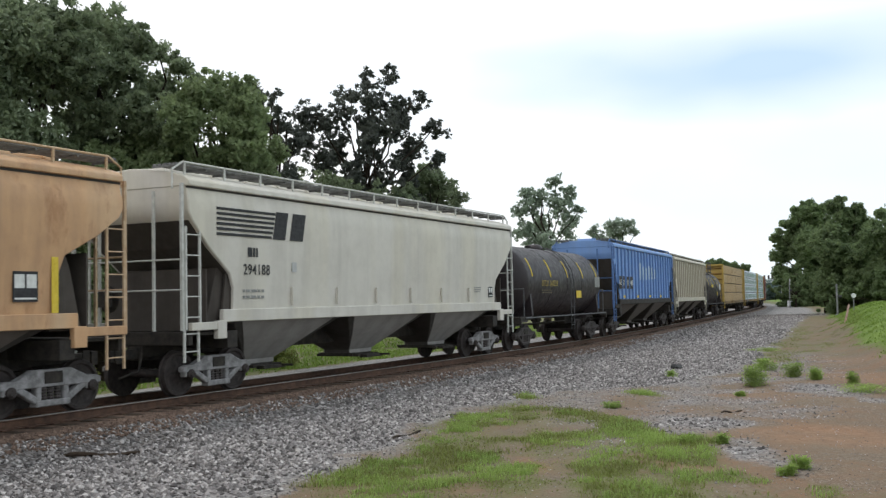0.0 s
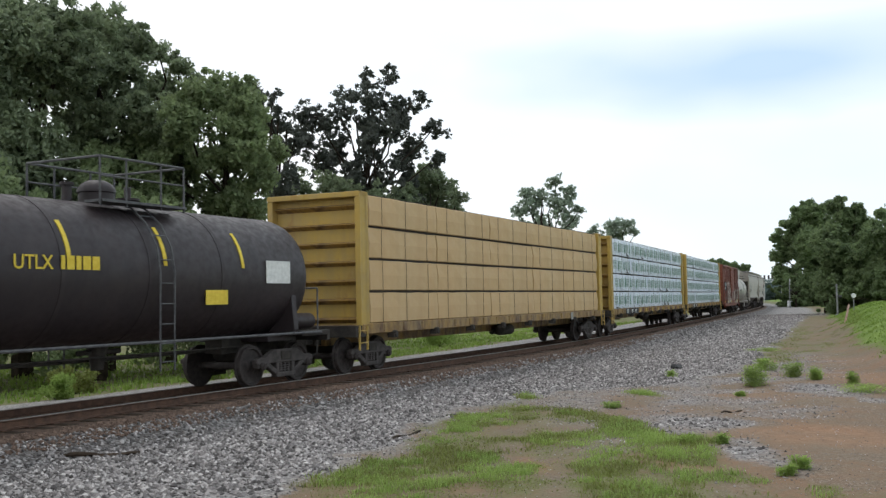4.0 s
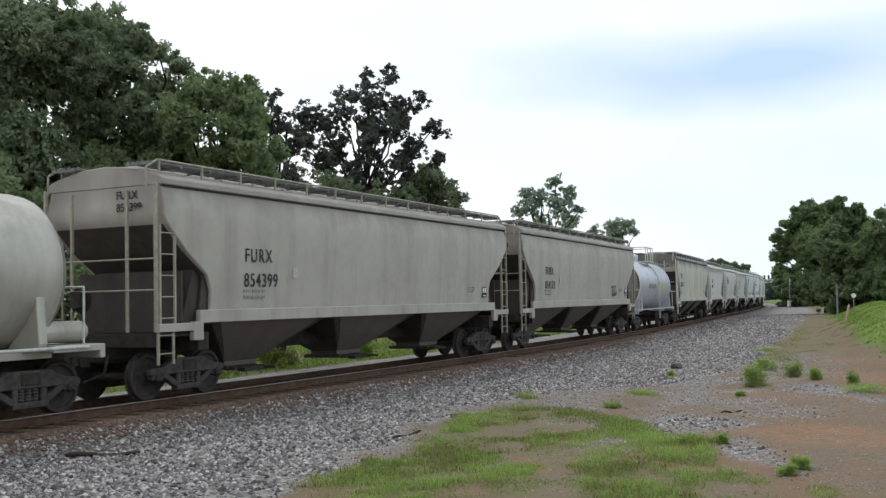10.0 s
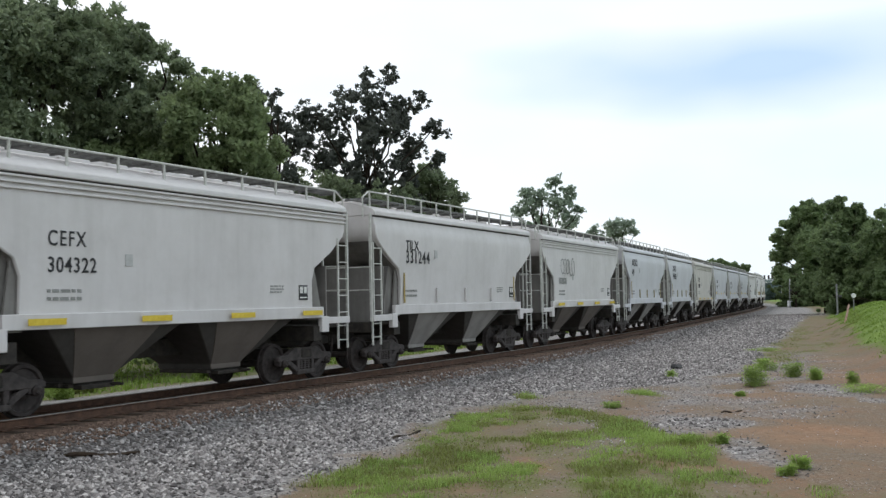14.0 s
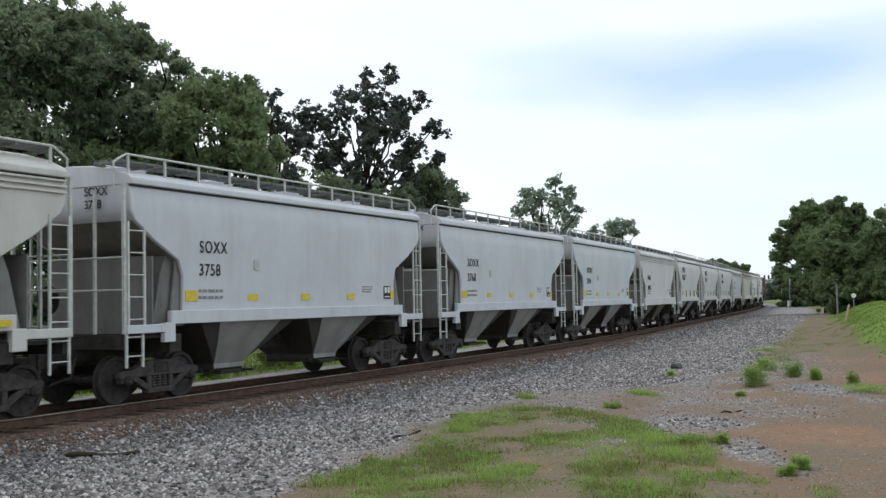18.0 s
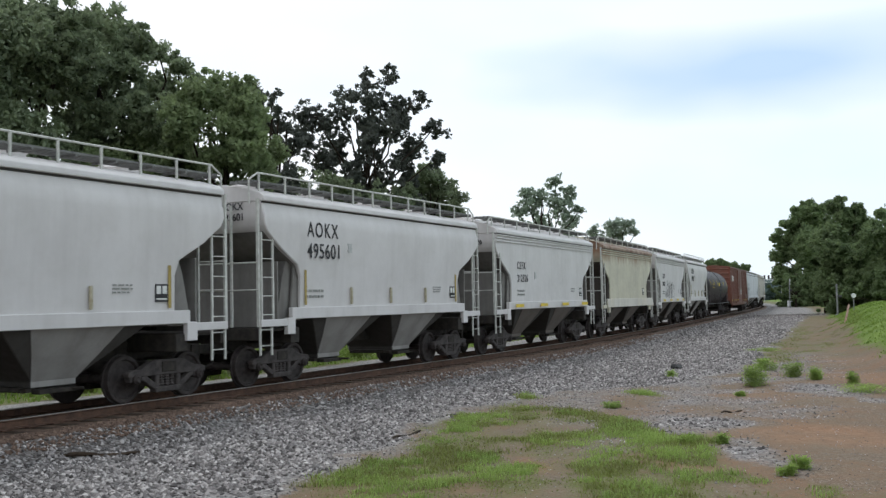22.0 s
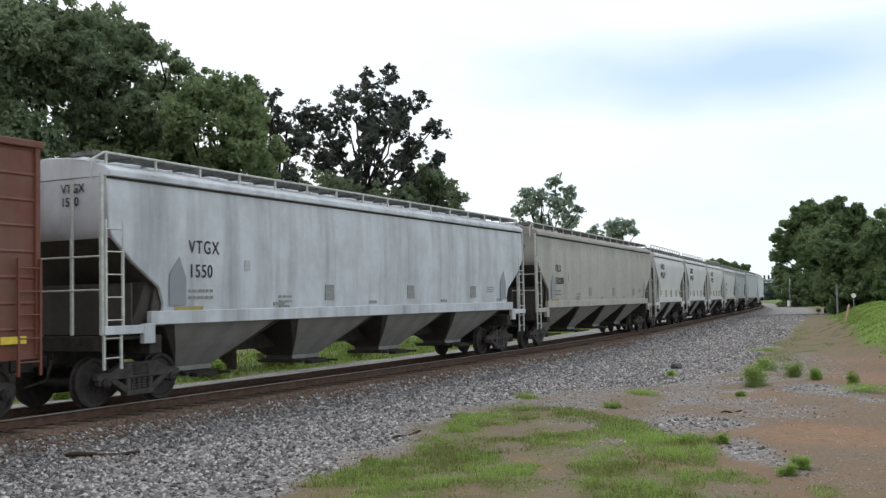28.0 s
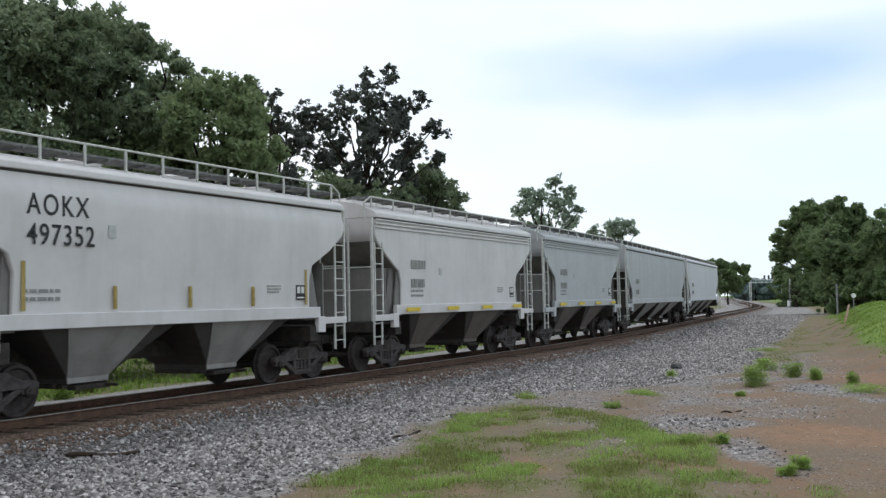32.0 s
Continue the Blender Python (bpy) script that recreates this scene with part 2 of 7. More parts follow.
BOX_POST = paint("boxcar_post", (0.105, 0.032, 0.022), 0.3, 0.35)
TANK_HEAD = paint("tank_head_grime", (0.27, 0.255, 0.22), 0.5, 0.6, rough=0.6, dirt_col=(0.13, 0.11, 0.09))
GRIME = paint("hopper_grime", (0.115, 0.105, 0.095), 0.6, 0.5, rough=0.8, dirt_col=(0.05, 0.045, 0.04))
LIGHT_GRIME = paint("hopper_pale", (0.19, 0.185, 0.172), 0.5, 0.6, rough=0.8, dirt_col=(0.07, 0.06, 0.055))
UNDER = plain("underframe", (0.020, 0.018, 0.016), (0.055, 0.046, 0.038), 5, 0.85)
TRUCK_DARK = plain("truck_steel", (0.036, 0.031, 0.030), (0.088, 0.075, 0.070), 7, 0.85)
TRUCK_PALE = plain("truck_dusty", (0.15, 0.145, 0.145), (0.34, 0.33, 0.33), 7, 0.85)
WHEEL = plain("wheel_steel", (0.030, 0.025, 0.024), (0.070, 0.058, 0.054), 9, 0.75, 0.2)
LADDER_W = plain("ladder_paint", (0.42, 0.42, 0.39), (0.62, 0.62, 0.58), 6, 0.6, 0, 0)
BLUE_TRIM = plain("ladder_blue", (0.06, 0.12, 0.28), (0.12, 0.22, 0.45), 6, 0.6, 0, 0)
TAN_TRIM = plain("ladder_tan", (0.26, 0.24, 0.19), (0.40, 0.37, 0.30), 6, 0.6, 0, 0)
ORANGE_TRIM = plain("ladder_orange", (0.42, 0.27, 0.15), (0.58, 0.44, 0.30), 6, 0.6, 0, 0)
LADDER_D = plain("ladder_dark", (0.05, 0.05, 0.055), (0.12, 0.12, 0.12), 6, 0.6, 0, 0)
GRATING = plain("running_board", (0.12, 0.12, 0.115), (0.24, 0.24, 0.23), 6, 0.7, 0.3)
INK = plain("stencil_black", (0.018, 0.018, 0.02), (0.05, 0.05, 0.052), 14, 0.7, 0, 0)
PALE_MARK = plain("stencil_pale", (0.40, 0.40, 0.39), (0.50, 0.50, 0.49), 14, 0.7, 0, 0)
FADED = plain("stencil_faded", (0.20, 0.20, 0.19), (0.33, 0.33, 0.31), 14, 0.7, 0, 0)
YELLOW_INK = plain("stencil_yellow", (0.60, 0.42, 0.03), (0.74, 0.57, 0.07), 9, 0.6, 0, 0)
WHITE_INK = plain("stencil_white", (0.55, 0.55, 0.52), (0.75, 0.75, 0.72), 9, 0.6, 0, 0)
RAIL_SIDE = plain("rail_rust", (0.060, 0.034, 0.024), (0.125, 0.068, 0.044), 6, 0.85)
RAIL_TOP = plain("rail_head", (0.20, 0.18, 0.165), (0.30, 0.275, 0.255), 8, 0.42, 0.8, 0.05)
TIE = plain("tie_wood", (0.032, 0.023, 0.017), (0.095, 0.068, 0.047), 9, 0.9, 0.5)
BARK = plain("bark", (0.030, 0.024, 0.018), (0.085, 0.066, 0.048), 6, 0.95, 0.6)
# Dirty end sheets; shade under the overhanging body end is put into the colour.
SLOPE_SHADED = paint("slope_grey", (0.23, 0.22, 0.205), 0.6, 0.6, rough=0.85, dirt_col=(0.06, 0.05, 0.045))
SLOPE_SHADED_DARK = paint("slope_brown", (0.080, 0.068, 0.058), 0.6, 0.6, rough=0.85, dirt_col=(0.03, 0.025, 0.022))
# Ribs are a tone below their car's paint: their shadow edges are coloured in.
TAN_RIB_SHADED = paint("rib_tan", (0.40, 0.36, 0.285), 0.4, 0.6)
BLUE_RIB_SHADED = paint("rib_blue", (0.120, 0.230, 0.50), 0.3, 0.3)
# Grime plus painted shade, for faces that overhang and look down.
SHADE_SHEET = paint("slope_grime", (0.060, 0.055, 0.050), 0.6, 0.6, rough=0.85, dirt_col=(0.035, 0.03, 0.026))
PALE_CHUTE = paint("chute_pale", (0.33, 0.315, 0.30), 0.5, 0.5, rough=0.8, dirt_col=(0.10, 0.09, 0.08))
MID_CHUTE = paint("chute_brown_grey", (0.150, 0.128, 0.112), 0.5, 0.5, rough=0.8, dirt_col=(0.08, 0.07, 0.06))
OCHRE = plain("faded_yellow", (0.30, 0.22, 0.06), (0.45, 0.35, 0.13), 9, 0.7, 0, 0)
DULL_OCHRE = plain("dull_ochre", (0.34, 0.30, 0.20), (0.48, 0.44, 0.34), 9, 0.7, 0, 0)
WORN = paint("worn_white_spray", (0.54, 0.50, 0.45), 0.5, 0.8, rust=0.75, rough=0.8, rust_col=(0.17, 0.055, 0.036))


def leaf_mat(name, dark, light, trans=0.25):
    m, nt, b = mat(name, 0.55)
    g = nt.nodes.new("ShaderNodeNewGeometry")
    v = coords(nt, (1, 1, 1))
    f1 = ramp(nt, g.outputs["Random Per Island"], [(0.0, dark), (1.0, light)])
    f2 = mix(nt, ramp(nt, noise_of(nt, v, 0.35, 3), [(0.4, (0.0, 0.0, 0.0)), (0.65, (0.6, 0.6, 0.6))]), f1, tuple(c * 1.25 for c in light))
    nt.links.new(f2, b.inputs["Base Color"])
    t = nt.nodes.new("ShaderNodeBsdfTranslucent")
    nt.links.new(f2, t.inputs["Color"])
    ms = nt.nodes.new("ShaderNodeMixShader")
    ms.inputs[0].default_value = trans
    nt.links.new(b.outputs[0], ms.inputs[1])
    nt.links.new(t.outputs[0], ms.inputs[2])
    nt.links.new(ms.outputs[0], nt.nodes["Material Output"].inputs["Surface"])
    return m


LEAF_DARK = leaf_mat("leaf_dark", (0.145, 0.182, 0.118), (0.240, 0.290, 0.165), 0.55)
LEAF_MID = leaf_mat("leaf_mid", (0.145, 0.190, 0.095), (0.240, 0.300, 0.145), 0.55)
LEAF_OAK = leaf_mat("leaf_oak", (0.062, 0.070, 0.066), (0.105, 0.118, 0.095), 0.45)
# Leaf green lightened with the haze of the air in front of it.
LEAF_PALE_HAZE = leaf_mat("leaf_pale", (0.205, 0.265, 0.200), (0.330, 0.395, 0.300), 0.55)
LEAF_FAR = leaf_mat("leaf_far", (0.115, 0.165, 0.085), (0.200, 0.265, 0.120), 0.5)
LAWN = leaf_mat("lawn_blade", (0.120, 0.200, 0.030), (0.220, 0.310, 0.060), 0.4)
GRASS = leaf_mat("grass_blade", (0.150, 0.145, 0.050), (0.215, 0.260, 0.062), 0.4)
WEED = leaf_mat("weed_leaf", (0.175, 0.260, 0.055), (0.320, 0.430, 0.115), 0.5)


def stone_mat():
    m, nt, b = mat("ballast_stone", 0.85)
    g = nt.nodes.new("ShaderNodeNewGeometry")
    c = ramp(nt, g.outputs["Random Per Island"], [(0.0, (0.055, 0.049, 0.047)), (0.45, (0.195, 0.179, 0.173)), (0.8, (0.345, 0.318, 0.306)), (1.0, (0.55, 0.515, 0.495))])
    nt.links.new(mix(nt, 0.3, c, noise_of(nt, coords(nt, (1, 1, 1)), 60, 3), "OVERLAY"), b.inputs["Base Color"])
    return m


STONE = stone_mat()


def ground_mat():
    """Gravel, bare dirt and turf, told apart by the cover written on the sheet."""
    m, nt, b = mat("ground_cover", 0.95)
    v = coords(nt, (1, 1, 1))
    big, fine = noise_of(nt, v, 0.45, 5), noise_of(nt, v, 9, 6, 0.75)
    vor = node(nt, "ShaderNodeTexVoronoi", Scale=21.0)
    nt.links.new(v, vor.inputs["Vector"])
    bw = nt.nodes.new("ShaderNodeSeparateColor")
    nt.links.new(vor.outputs["Color"], bw.inputs[0])
    gravel = ramp(nt, bw.outputs[0], [(0.0, (0.07, 0.065, 0.063)), (0.5, (0.215, 0.200, 0.193)), (1.0, (0.43, 0.405, 0.39))])
    gravel = mix(nt, 0.35, gravel, ramp(nt, big, [(0.35, (0.12, 0.11, 0.105)), (0.65, (0.27, 0.26, 0.25))]))
    dirt = ramp(nt, mix(nt, 0.5, big, fine), [(0.40, (0.205, 0.115, 0.060)), (0.48, (0.184, 0.116, 0.068)), (0.53, (0.164, 0.116, 0.072)), (0.61, (0.142, 0.110, 0.073)), (0.70, (0.195, 0.160, 0.118))])
    turf = ramp(nt, mix(nt, 0.55, big, fine), [(0.38, (0.130, 0.095, 0.050)), (0.5, (0.118, 0.130, 0.042)), (0.64, (0.175, 0.160, 0.075))])
    small = node(nt, "ShaderNodeTexVoronoi", Scale=44.0)
    nt.links.new(v, small.inputs["Vector"])
    grit = nt.nodes.new("ShaderNodeSeparateColor")
    nt.links.new(small.outputs["Color"], grit.inputs[0])
    pebbly = ramp(nt, grit.outputs[0], [(0.0, (0.074, 0.055, 0.040)), (0.5, (0.146, 0.112, 0.081)), (1.0, (0.28, 0.235, 0.187))])
    dirt = mix(nt, ramp(nt, noise_of(nt, v, 1.3, 6, 0.7), [(0.40, (0.10, 0.10, 0.10)), (0.62, (0.75, 0.75, 0.75))]), dirt, pebbly)
    clay = ramp(nt, fine, [(0.35, (0.185, 0.098, 0.050)), (0.55, (0.25, 0.145, 0.082)), (0.70, (0.29, 0.200, 0.132))])
    lawn = ramp(nt, mix(nt, 0.5, big, fine), [(0.40, (0.095, 0.150, 0.020)), (0.6, (0.160, 0.235, 0.035))])
    col = dirt
    for name, c, soft in (("clay", clay, 0.9), ("gravel", gravel, 0.6), ("turf", turf, 0.8), ("lawn", lawn, 0.5)):
        a = nt.nodes.new("ShaderNodeAttribute")
        a.attribute_name = name
        ad = nt.nodes.new("ShaderNodeMath")
        ad.operation = "ADD"
        nt.links.new(a.outputs["Fac"], ad.inputs[0])
        nm = nt.nodes.new("ShaderNodeMath")
        nm.operation = "MULTIPLY_ADD"
        nt.links.new(mix(nt, 0.5, fine, noise_of(nt, v, 1.1, 5)), nm.inputs[0])
        nm.inputs[1].default_value, nm.inputs[2].default_value = 1.5, -0.75
        nt.links.new(nm.outputs[0], ad.inputs[1])
        col = mix(nt, ramp(nt, ad.outputs[0], [(0.5 - soft / 2, (0, 0, 0)), (0.5 + soft / 2, (1, 1, 1))]), col, c)
    nt.links.new(col, b.inputs["Base Color"])
    bump(nt, b, mix(nt, 0.5, vor.outputs["Distance"], fine), 0.5, 0.03)
    return m


GROUND = ground_mat()

# ---- ground, ballast, track ----
EDGE_S = (0, 17.7, 18.9, 20.1, 21.7, 24, 26.4, 28, 31.6, 33, 34, 37.6, 51, 71, 140)
EDGE_L = (7.9, 7.5, 7.15, 6.9, 6.7, 6.0, 5.4, 5.7, 6.1, 7.2, 8.4, 9.5, 8.4, 8.3, 8.2)
BANK_S, BANK_L = (36, 43, 47, 59, 84, 110), (14.0, 12.7, 12.2, 11.3, 10.5, 10.0)
REACH_L, REACH_S = (5.5, 8.3, 9.8, 11.8, 12.1, 12.6, 16), (29.0, 27.6, 25.0, 22.0, 20.6, 19.0, 18.6)
# patches of cover beside the gravel: x, y, half width, half depth, how thick
GRASS_PATCHES = ((0.26, 19.6, 0.52, 1.1, 0.7), (0.15, 15.3, 0.7, 2.0, 0.8), (1.66, 17.0, 0.35, 1.6, 0.8), (3.1, 17.9, 0.5, 3.2, 0.9), (3.4, 15.5, 0.45, 1.8, 0.9), (2.2, 13.5, 0.42, 1.4, 0.95), (3.5, 12.7, 0.4, 0.5, 0.75),
                 (-0.5, 13.2, 1.3, 1.5, 0.62), (1.9, 11.9, 0.7, 0.6, 0.85), (0.76, 12.9, 0.55, 1.5, 0.7), (-1.1, 14.4, 0.3, 0.6, 0.7), (1.8, 24.8, 0.45, 1.2, 0.5), (4.7, 24.3, 0.5, 1.1, 0.6), (2.5, 20.6, 0.7, 1.4, 0.5), (4.2, 11.8, 0.3, 0.4, 0.6))
CLAY_PATCHES = ((1.2, 14.4, 0.25, 1.1, 1.0), (3.0, 13.8, 0.5, 0.6, 0.9), (5.7, 16.0, 1.5, 1.1, 0.85), (10.8, 26.3, 0.9, 3.6, 0.55), (12.9, 33.1, 0.9, 4.5, 0.4), (0.1, 18.3, 0.6, 0.6, 0.5), (-1.0, 12.7, 0.3, 0.5, 0.6), (6.9, 23.2, 1.1, 1.7, 0.4))
STONY_PATCHES = ((4.4, 18.2, 0.85, 1.5, 0.8), (4.3, 14.3, 0.45, 1.4, 0.7), (8.6, 23.5, 0.7, 2.6, 0.7), (2.6, 22.8, 1.0, 1.6, 0.5), (6.4, 19.1, 1.0, 1.3, 0.45))


LUMPS = np.random.default_rng(21).random((64, 64))


def lumps(x, y, size):
    """Smooth random patches, -1 to 1."""
    u, v = np.asarray(x) / size + 300, np.asarray(y) / size + 300
    i, j = np.floor(u).astype(int), np.floor(v).astype(int)
    p, q = smooth(u - i), smooth(v - j)
    at4 = [LUMPS[(i + a) % 64, (j + b) % 64] for a, b in ((0, 0), (1, 0), (0, 1), (1, 1))]
    return 2 * ((at4[0] * (1 - p) + at4[1] * p) * (1 - q) + (at4[2] * (1 - p) + at4[3] * p) * q) - 1


def patches(x, y, spots):
    """Soft-edged patches, the thickest one counting at each place."""
    x, y = np.atleast_1d(x), np.atleast_1d(y)
    wx, wy = x + 0.22 * lumps(x, y, 0.6), y + 0.7 * lumps(x + 3, y, 0.9)
    out = np.zeros(len(x))
    for px, py, rx, ry, w in spots:
        out = np.maximum(out, w * (1 - smooth((np.hypot((wx - px) / rx, (wy - py) / ry) - 0.55) / 0.8)))
    return out


def covers(x, y):
    """How far gravel, turf, red clay and mown lawn cover the ground there, 0 to 1."""
    s, lat = to_line(x, y)
    x, y = np.atleast_1d(x), np.atleast_1d(y)
    edge = np.interp(s, EDGE_S, EDGE_L) + 0.35 * lumps(x, y, 0.8) + 0.25 * lumps(x, y, 0.3)
    bank = np.interp(s, BANK_S, BANK_L) + 0.3 * lumps(x, y, 1.1)
    patchy = 0.30 * lumps(x, y, 1.15) + 0.26 * lumps(x + 9, y, 0.5) + 0.14 * lumps(x, y + 5, 0.22)
    gravel = smooth((edge - lat) / 1.3 + 0.5) * smooth((lat + 7.4) / 1.0)
    gravel = np.maximum(gravel, (0.40 + 0.40 * lumps(x, y, 1.3)) * smooth((s - 18) / 5) * smooth((13.5 - lat) / 3) * smooth((60 - s) / 20) * (lat > 0))
    gravel = np.maximum(gravel, 0.9 * smooth((s - 112) / 8) * smooth((150 - s) / 8) * smooth((lat + 30) / 5))
    stony = patches(x, y, STONY_PATCHES)
    gravel = np.maximum(gravel, stony)
    gravel = np.clip(gravel + 0.55 * patchy * (gravel > 0.02) * (gravel < 0.98), 0, 1)
    lawn = smooth((lat - bank) / 0.9 + 0.3) * smooth((s - 30) / 10)
    turf = smooth((-lat - 6.2) / 1.4)
    turf = np.maximum(turf, np.clip(patches(x, y, GRASS_PATCHES) * (1.2 + 1.2 * patchy), 0, 0.97))
    near = smooth((lat - edge) / 0.9 + 0.2) * smooth((np.interp(lat, REACH_L, REACH_S) - s) / 2.4 + 0.4)
    turf = np.maximum(turf, near * np.clip(0.52 + 1.1 * patchy, 0, 0.9))
    turf = np.maximum(turf, (0.30 + 0.75 * patchy) * smooth((lat - edge - 0.2) / 0.8) * smooth((17.5 - s + 0.25 * lat) / 3))
    turf = np.maximum(turf, (0.42 + 0.7 * patchy) * smooth((lat - edge + 0.4) / 0.5) * smooth((edge + 1.9 - lat) / 0.9) * smooth((s - 36) / 8))
    turf = np.maximum(turf, (0.36 + 0.7 * patchy) * smooth((lat - edge - 0.8) / 1.0) * smooth((s - 40) / 8))
    turf = np.maximum(turf, lawn)
    turf = np.maximum(turf, smooth((lat - 18) / 3) * smooth((s - 20) / 10))
    turf = np.maximum(turf, smooth((abs(s - 60) - 130) / 10) * (abs(lat) > 6))
    clay = np.clip(patches(x, y, CLAY_PATCHES) * (1 + 0.8 * patchy), 0, 1)
    return gravel, np.clip(turf, 0, 1), clay, lawn


def build_ground():
    ang = np.radians(np.concatenate([np.arange(-26, 26, 0.28), np.arange(26, 334, 4.0)]))
    rad = np.concatenate([np.arange(1.0, 12, 1.0), np.arange(12, 40, 0.35), np.arange(40, 130, 1.2), 130 * 1.09 ** np.arange(1, 40)])
    na, nr = len(ang), len(rad)
    x = np.concatenate([[0], np.outer(rad, np.sin(ang)).ravel()])
    y = np.concatenate([[0], np.outer(rad, np.cos(ang)).ravel()])
    z = ground_z(x, y)
    faces = [(0, 1 + i, 1 + (i + 1) % na) for i in range(na)]
    for j in range(nr - 1):
        a = 1 + j * na
        faces += [(a + i, a + na + i, a + na + (i + 1) % na, a + (i + 1) % na) for i in range(na)]
    ob = raw("ground", np.stack([x, y, z], 1), [f[::-1] for f in faces], GROUND, True)
    for name, val in zip(("gravel", "turf", "clay", "lawn"), covers(x, y)):
        at = ob.data.attributes.new(name, "FLOAT", "POINT")
        at.data.foreach_set("value", val.astype(np.float32))
    return tagged(ob, "level trackside ground of grey gravel, bare dirt and turf", "ground", kind="structure")


ground = build_ground()


def sweep(name, profile, s0, s1, material, step=2.0, lat0=0.0, label="", cat="track"):
    """A cross-section of (lat, z) carried along the line."""
    s = np.arange(s0, s1 + 0.01, step)
    k = len(profile)
    v = []
    for a, b in profile:
        x, y, _ = on_line(s, lat0 + a)
        v.append(np.stack([x, y, np.full(len(s), b)], 1))
    v = np.stack(v, 1).reshape(-1, 3)
    f = []
    for j in range(len(s) - 1):
        f += [(j * k + i, j * k + (i + 1) % k, (j + 1) * k + (i + 1) % k, (j + 1) * k + i) for i in range(k)]
    f += [tuple(range(k))[::-1], tuple(range((len(s) - 1) * k, len(s) * k))]
    ob = raw(name, v, f, material)
    return tagged(ob, label, cat, kind="structure")


def bed_mat():
    m, nt, b = mat("ballast_bed", 0.9)
    v = coords(nt, (1, 1, 1))
    vor = node(nt, "ShaderNodeTexVoronoi", Scale=19.0)
    nt.links.new(v, vor.inputs["Vector"])
    sp = nt.nodes.new("ShaderNodeSeparateColor")
    nt.links.new(vor.outputs["Color"], sp.inputs[0])
    c = ramp(nt, sp.outputs[0], [(0.0, (0.05, 0.045, 0.042)), (0.5, (0.15, 0.14, 0.135)), (1.0, (0.32, 0.31, 0.30))])
    c = mix(nt, ramp(nt, noise_of(nt, v, 0.8, 5), [(0.4, (0, 0, 0)), (0.7, (0.5, 0.5, 0.5))]), c, (0.10, 0.062, 0.042))
    nt.links.new(c, b.inputs["Base Color"])
    bump(nt, b, vor.outputs["Distance"], 0.6, 0.04)
    return m


BED = bed_mat()
sweep("ballast_bed", [(-2.8, -0.62), (-1.75, -0.25), (1.75, -0.25), (2.9, -0.66)], -700, 880, BED, 2.0, label="bed of crushed grey stone under the track", cat="ballast")
FILL = plain("fouled_ballast", (0.070, 0.043, 0.031), (0.185, 0.122, 0.088), 7, 0.95, 0, 0.7)
sweep("fouled_ballast", [(-2.0, -0.40), (-1.45, -0.186), (1.42, -0.186), (1.66, -0.215), (2.0, -0.36)], -60, 300, FILL, 2.0, label="brown fouled ballast packed between the ties", cat="ballast")
RAIL_PROF = [(-0.075, -0.172), (0.075, -0.172), (0.075, -0.158), (0.012, -0.135), (0.010, -0.045), (0.036, -0.032), (0.036, -0.006), (0.030, -0.002), (-0.030, -0.002), (-0.036, -0.006), (-0.036, -0.032), (-0.010, -0.045), (-0.012, -0.135), (-0.075, -0.158)]
for lat in (-0.75, 0.75):
    sweep("rail", RAIL_PROF, -700, 880, RAIL_SIDE, 2.0, lat, "rusty steel rail on wooden ties", "rail")
    sweep("rail_head", [(-0.038, -0.016), (0.038, -0.016), (0.036, -0.003), (0.028, 0.0), (-0.028, 0.0), (-0.036, -0.003)], -700, 880, RAIL_TOP, 2.0, lat, "polished running face of the rail", "rail")


def stones(name, count, s0, s1, lat0, lat1, size, material, where=None, dense=1.0, top=None):
    """Loose stones scattered over the ground, joined into one mesh."""
    u = RNG.random(count) ** dense
    s = s0 + (s1 - s0) * u
    lat = RNG.uniform(lat0, lat1, count)
    x, y, _ = on_line(s, lat)
    if where is not None:
        keep = where(x, y, s, lat)
        x, y, s, lat = x[keep], y[keep], s[keep], lat[keep]
    n = len(x)
    z = ground_z(x, y)
    bed = np.interp(abs(lat), [0, 1.42, 1.66, 2.0, 2.9, 3.0], [-0.20, -0.20, -0.225, -0.34, -0.66, -9])
    z = np.maximum(z, bed)
    r = size * RNG.uniform(0.55, 1.25, n)
    base = np.array([(1, 0, 0.1), (-0.2, 1, -0.1), (-1, -0.1, 0.2), (0.1, -1, 0), (0.15, 0.1, 0.8), (0, 0, -0.7)])
    v = base[None] * (1 + RNG.uniform(-0.35, 0.35, (n, 6, 3)))
    a = RNG.uniform(0, 6.283, n)
    c, sn = np.cos(a)[:, None], np.sin(a)[:, None]
    vx, vy = v[:, :, 0] * c - v[:, :, 1] * sn, v[:, :, 0] * sn + v[:, :, 1] * c
    v = np.stack([vx, vy, v[:, :, 2]], 2) * r[:, None, None] + np.stack([x, y, z + r * 0.2], 1)[:, None]
    f = np.array([(0, 1, 4), (1, 2, 4), (2, 3, 4), (3, 0, 4), (1, 0, 5), (2, 1, 5), (3, 2, 5), (0, 3, 5)])
    f = (f[None] + 6 * np.arange(n)[:, None, None]).reshape(-1, 3)
    return raw(name, v.reshape(-1, 3), f, material)


def on_gravel(x, y, s, lat):
    g, t = covers(x, y)[:2]
    return RNG.random(len(x)) < smooth((g - 0.70) / 0.28) * (1 - 0.95 * (t > 0.45))


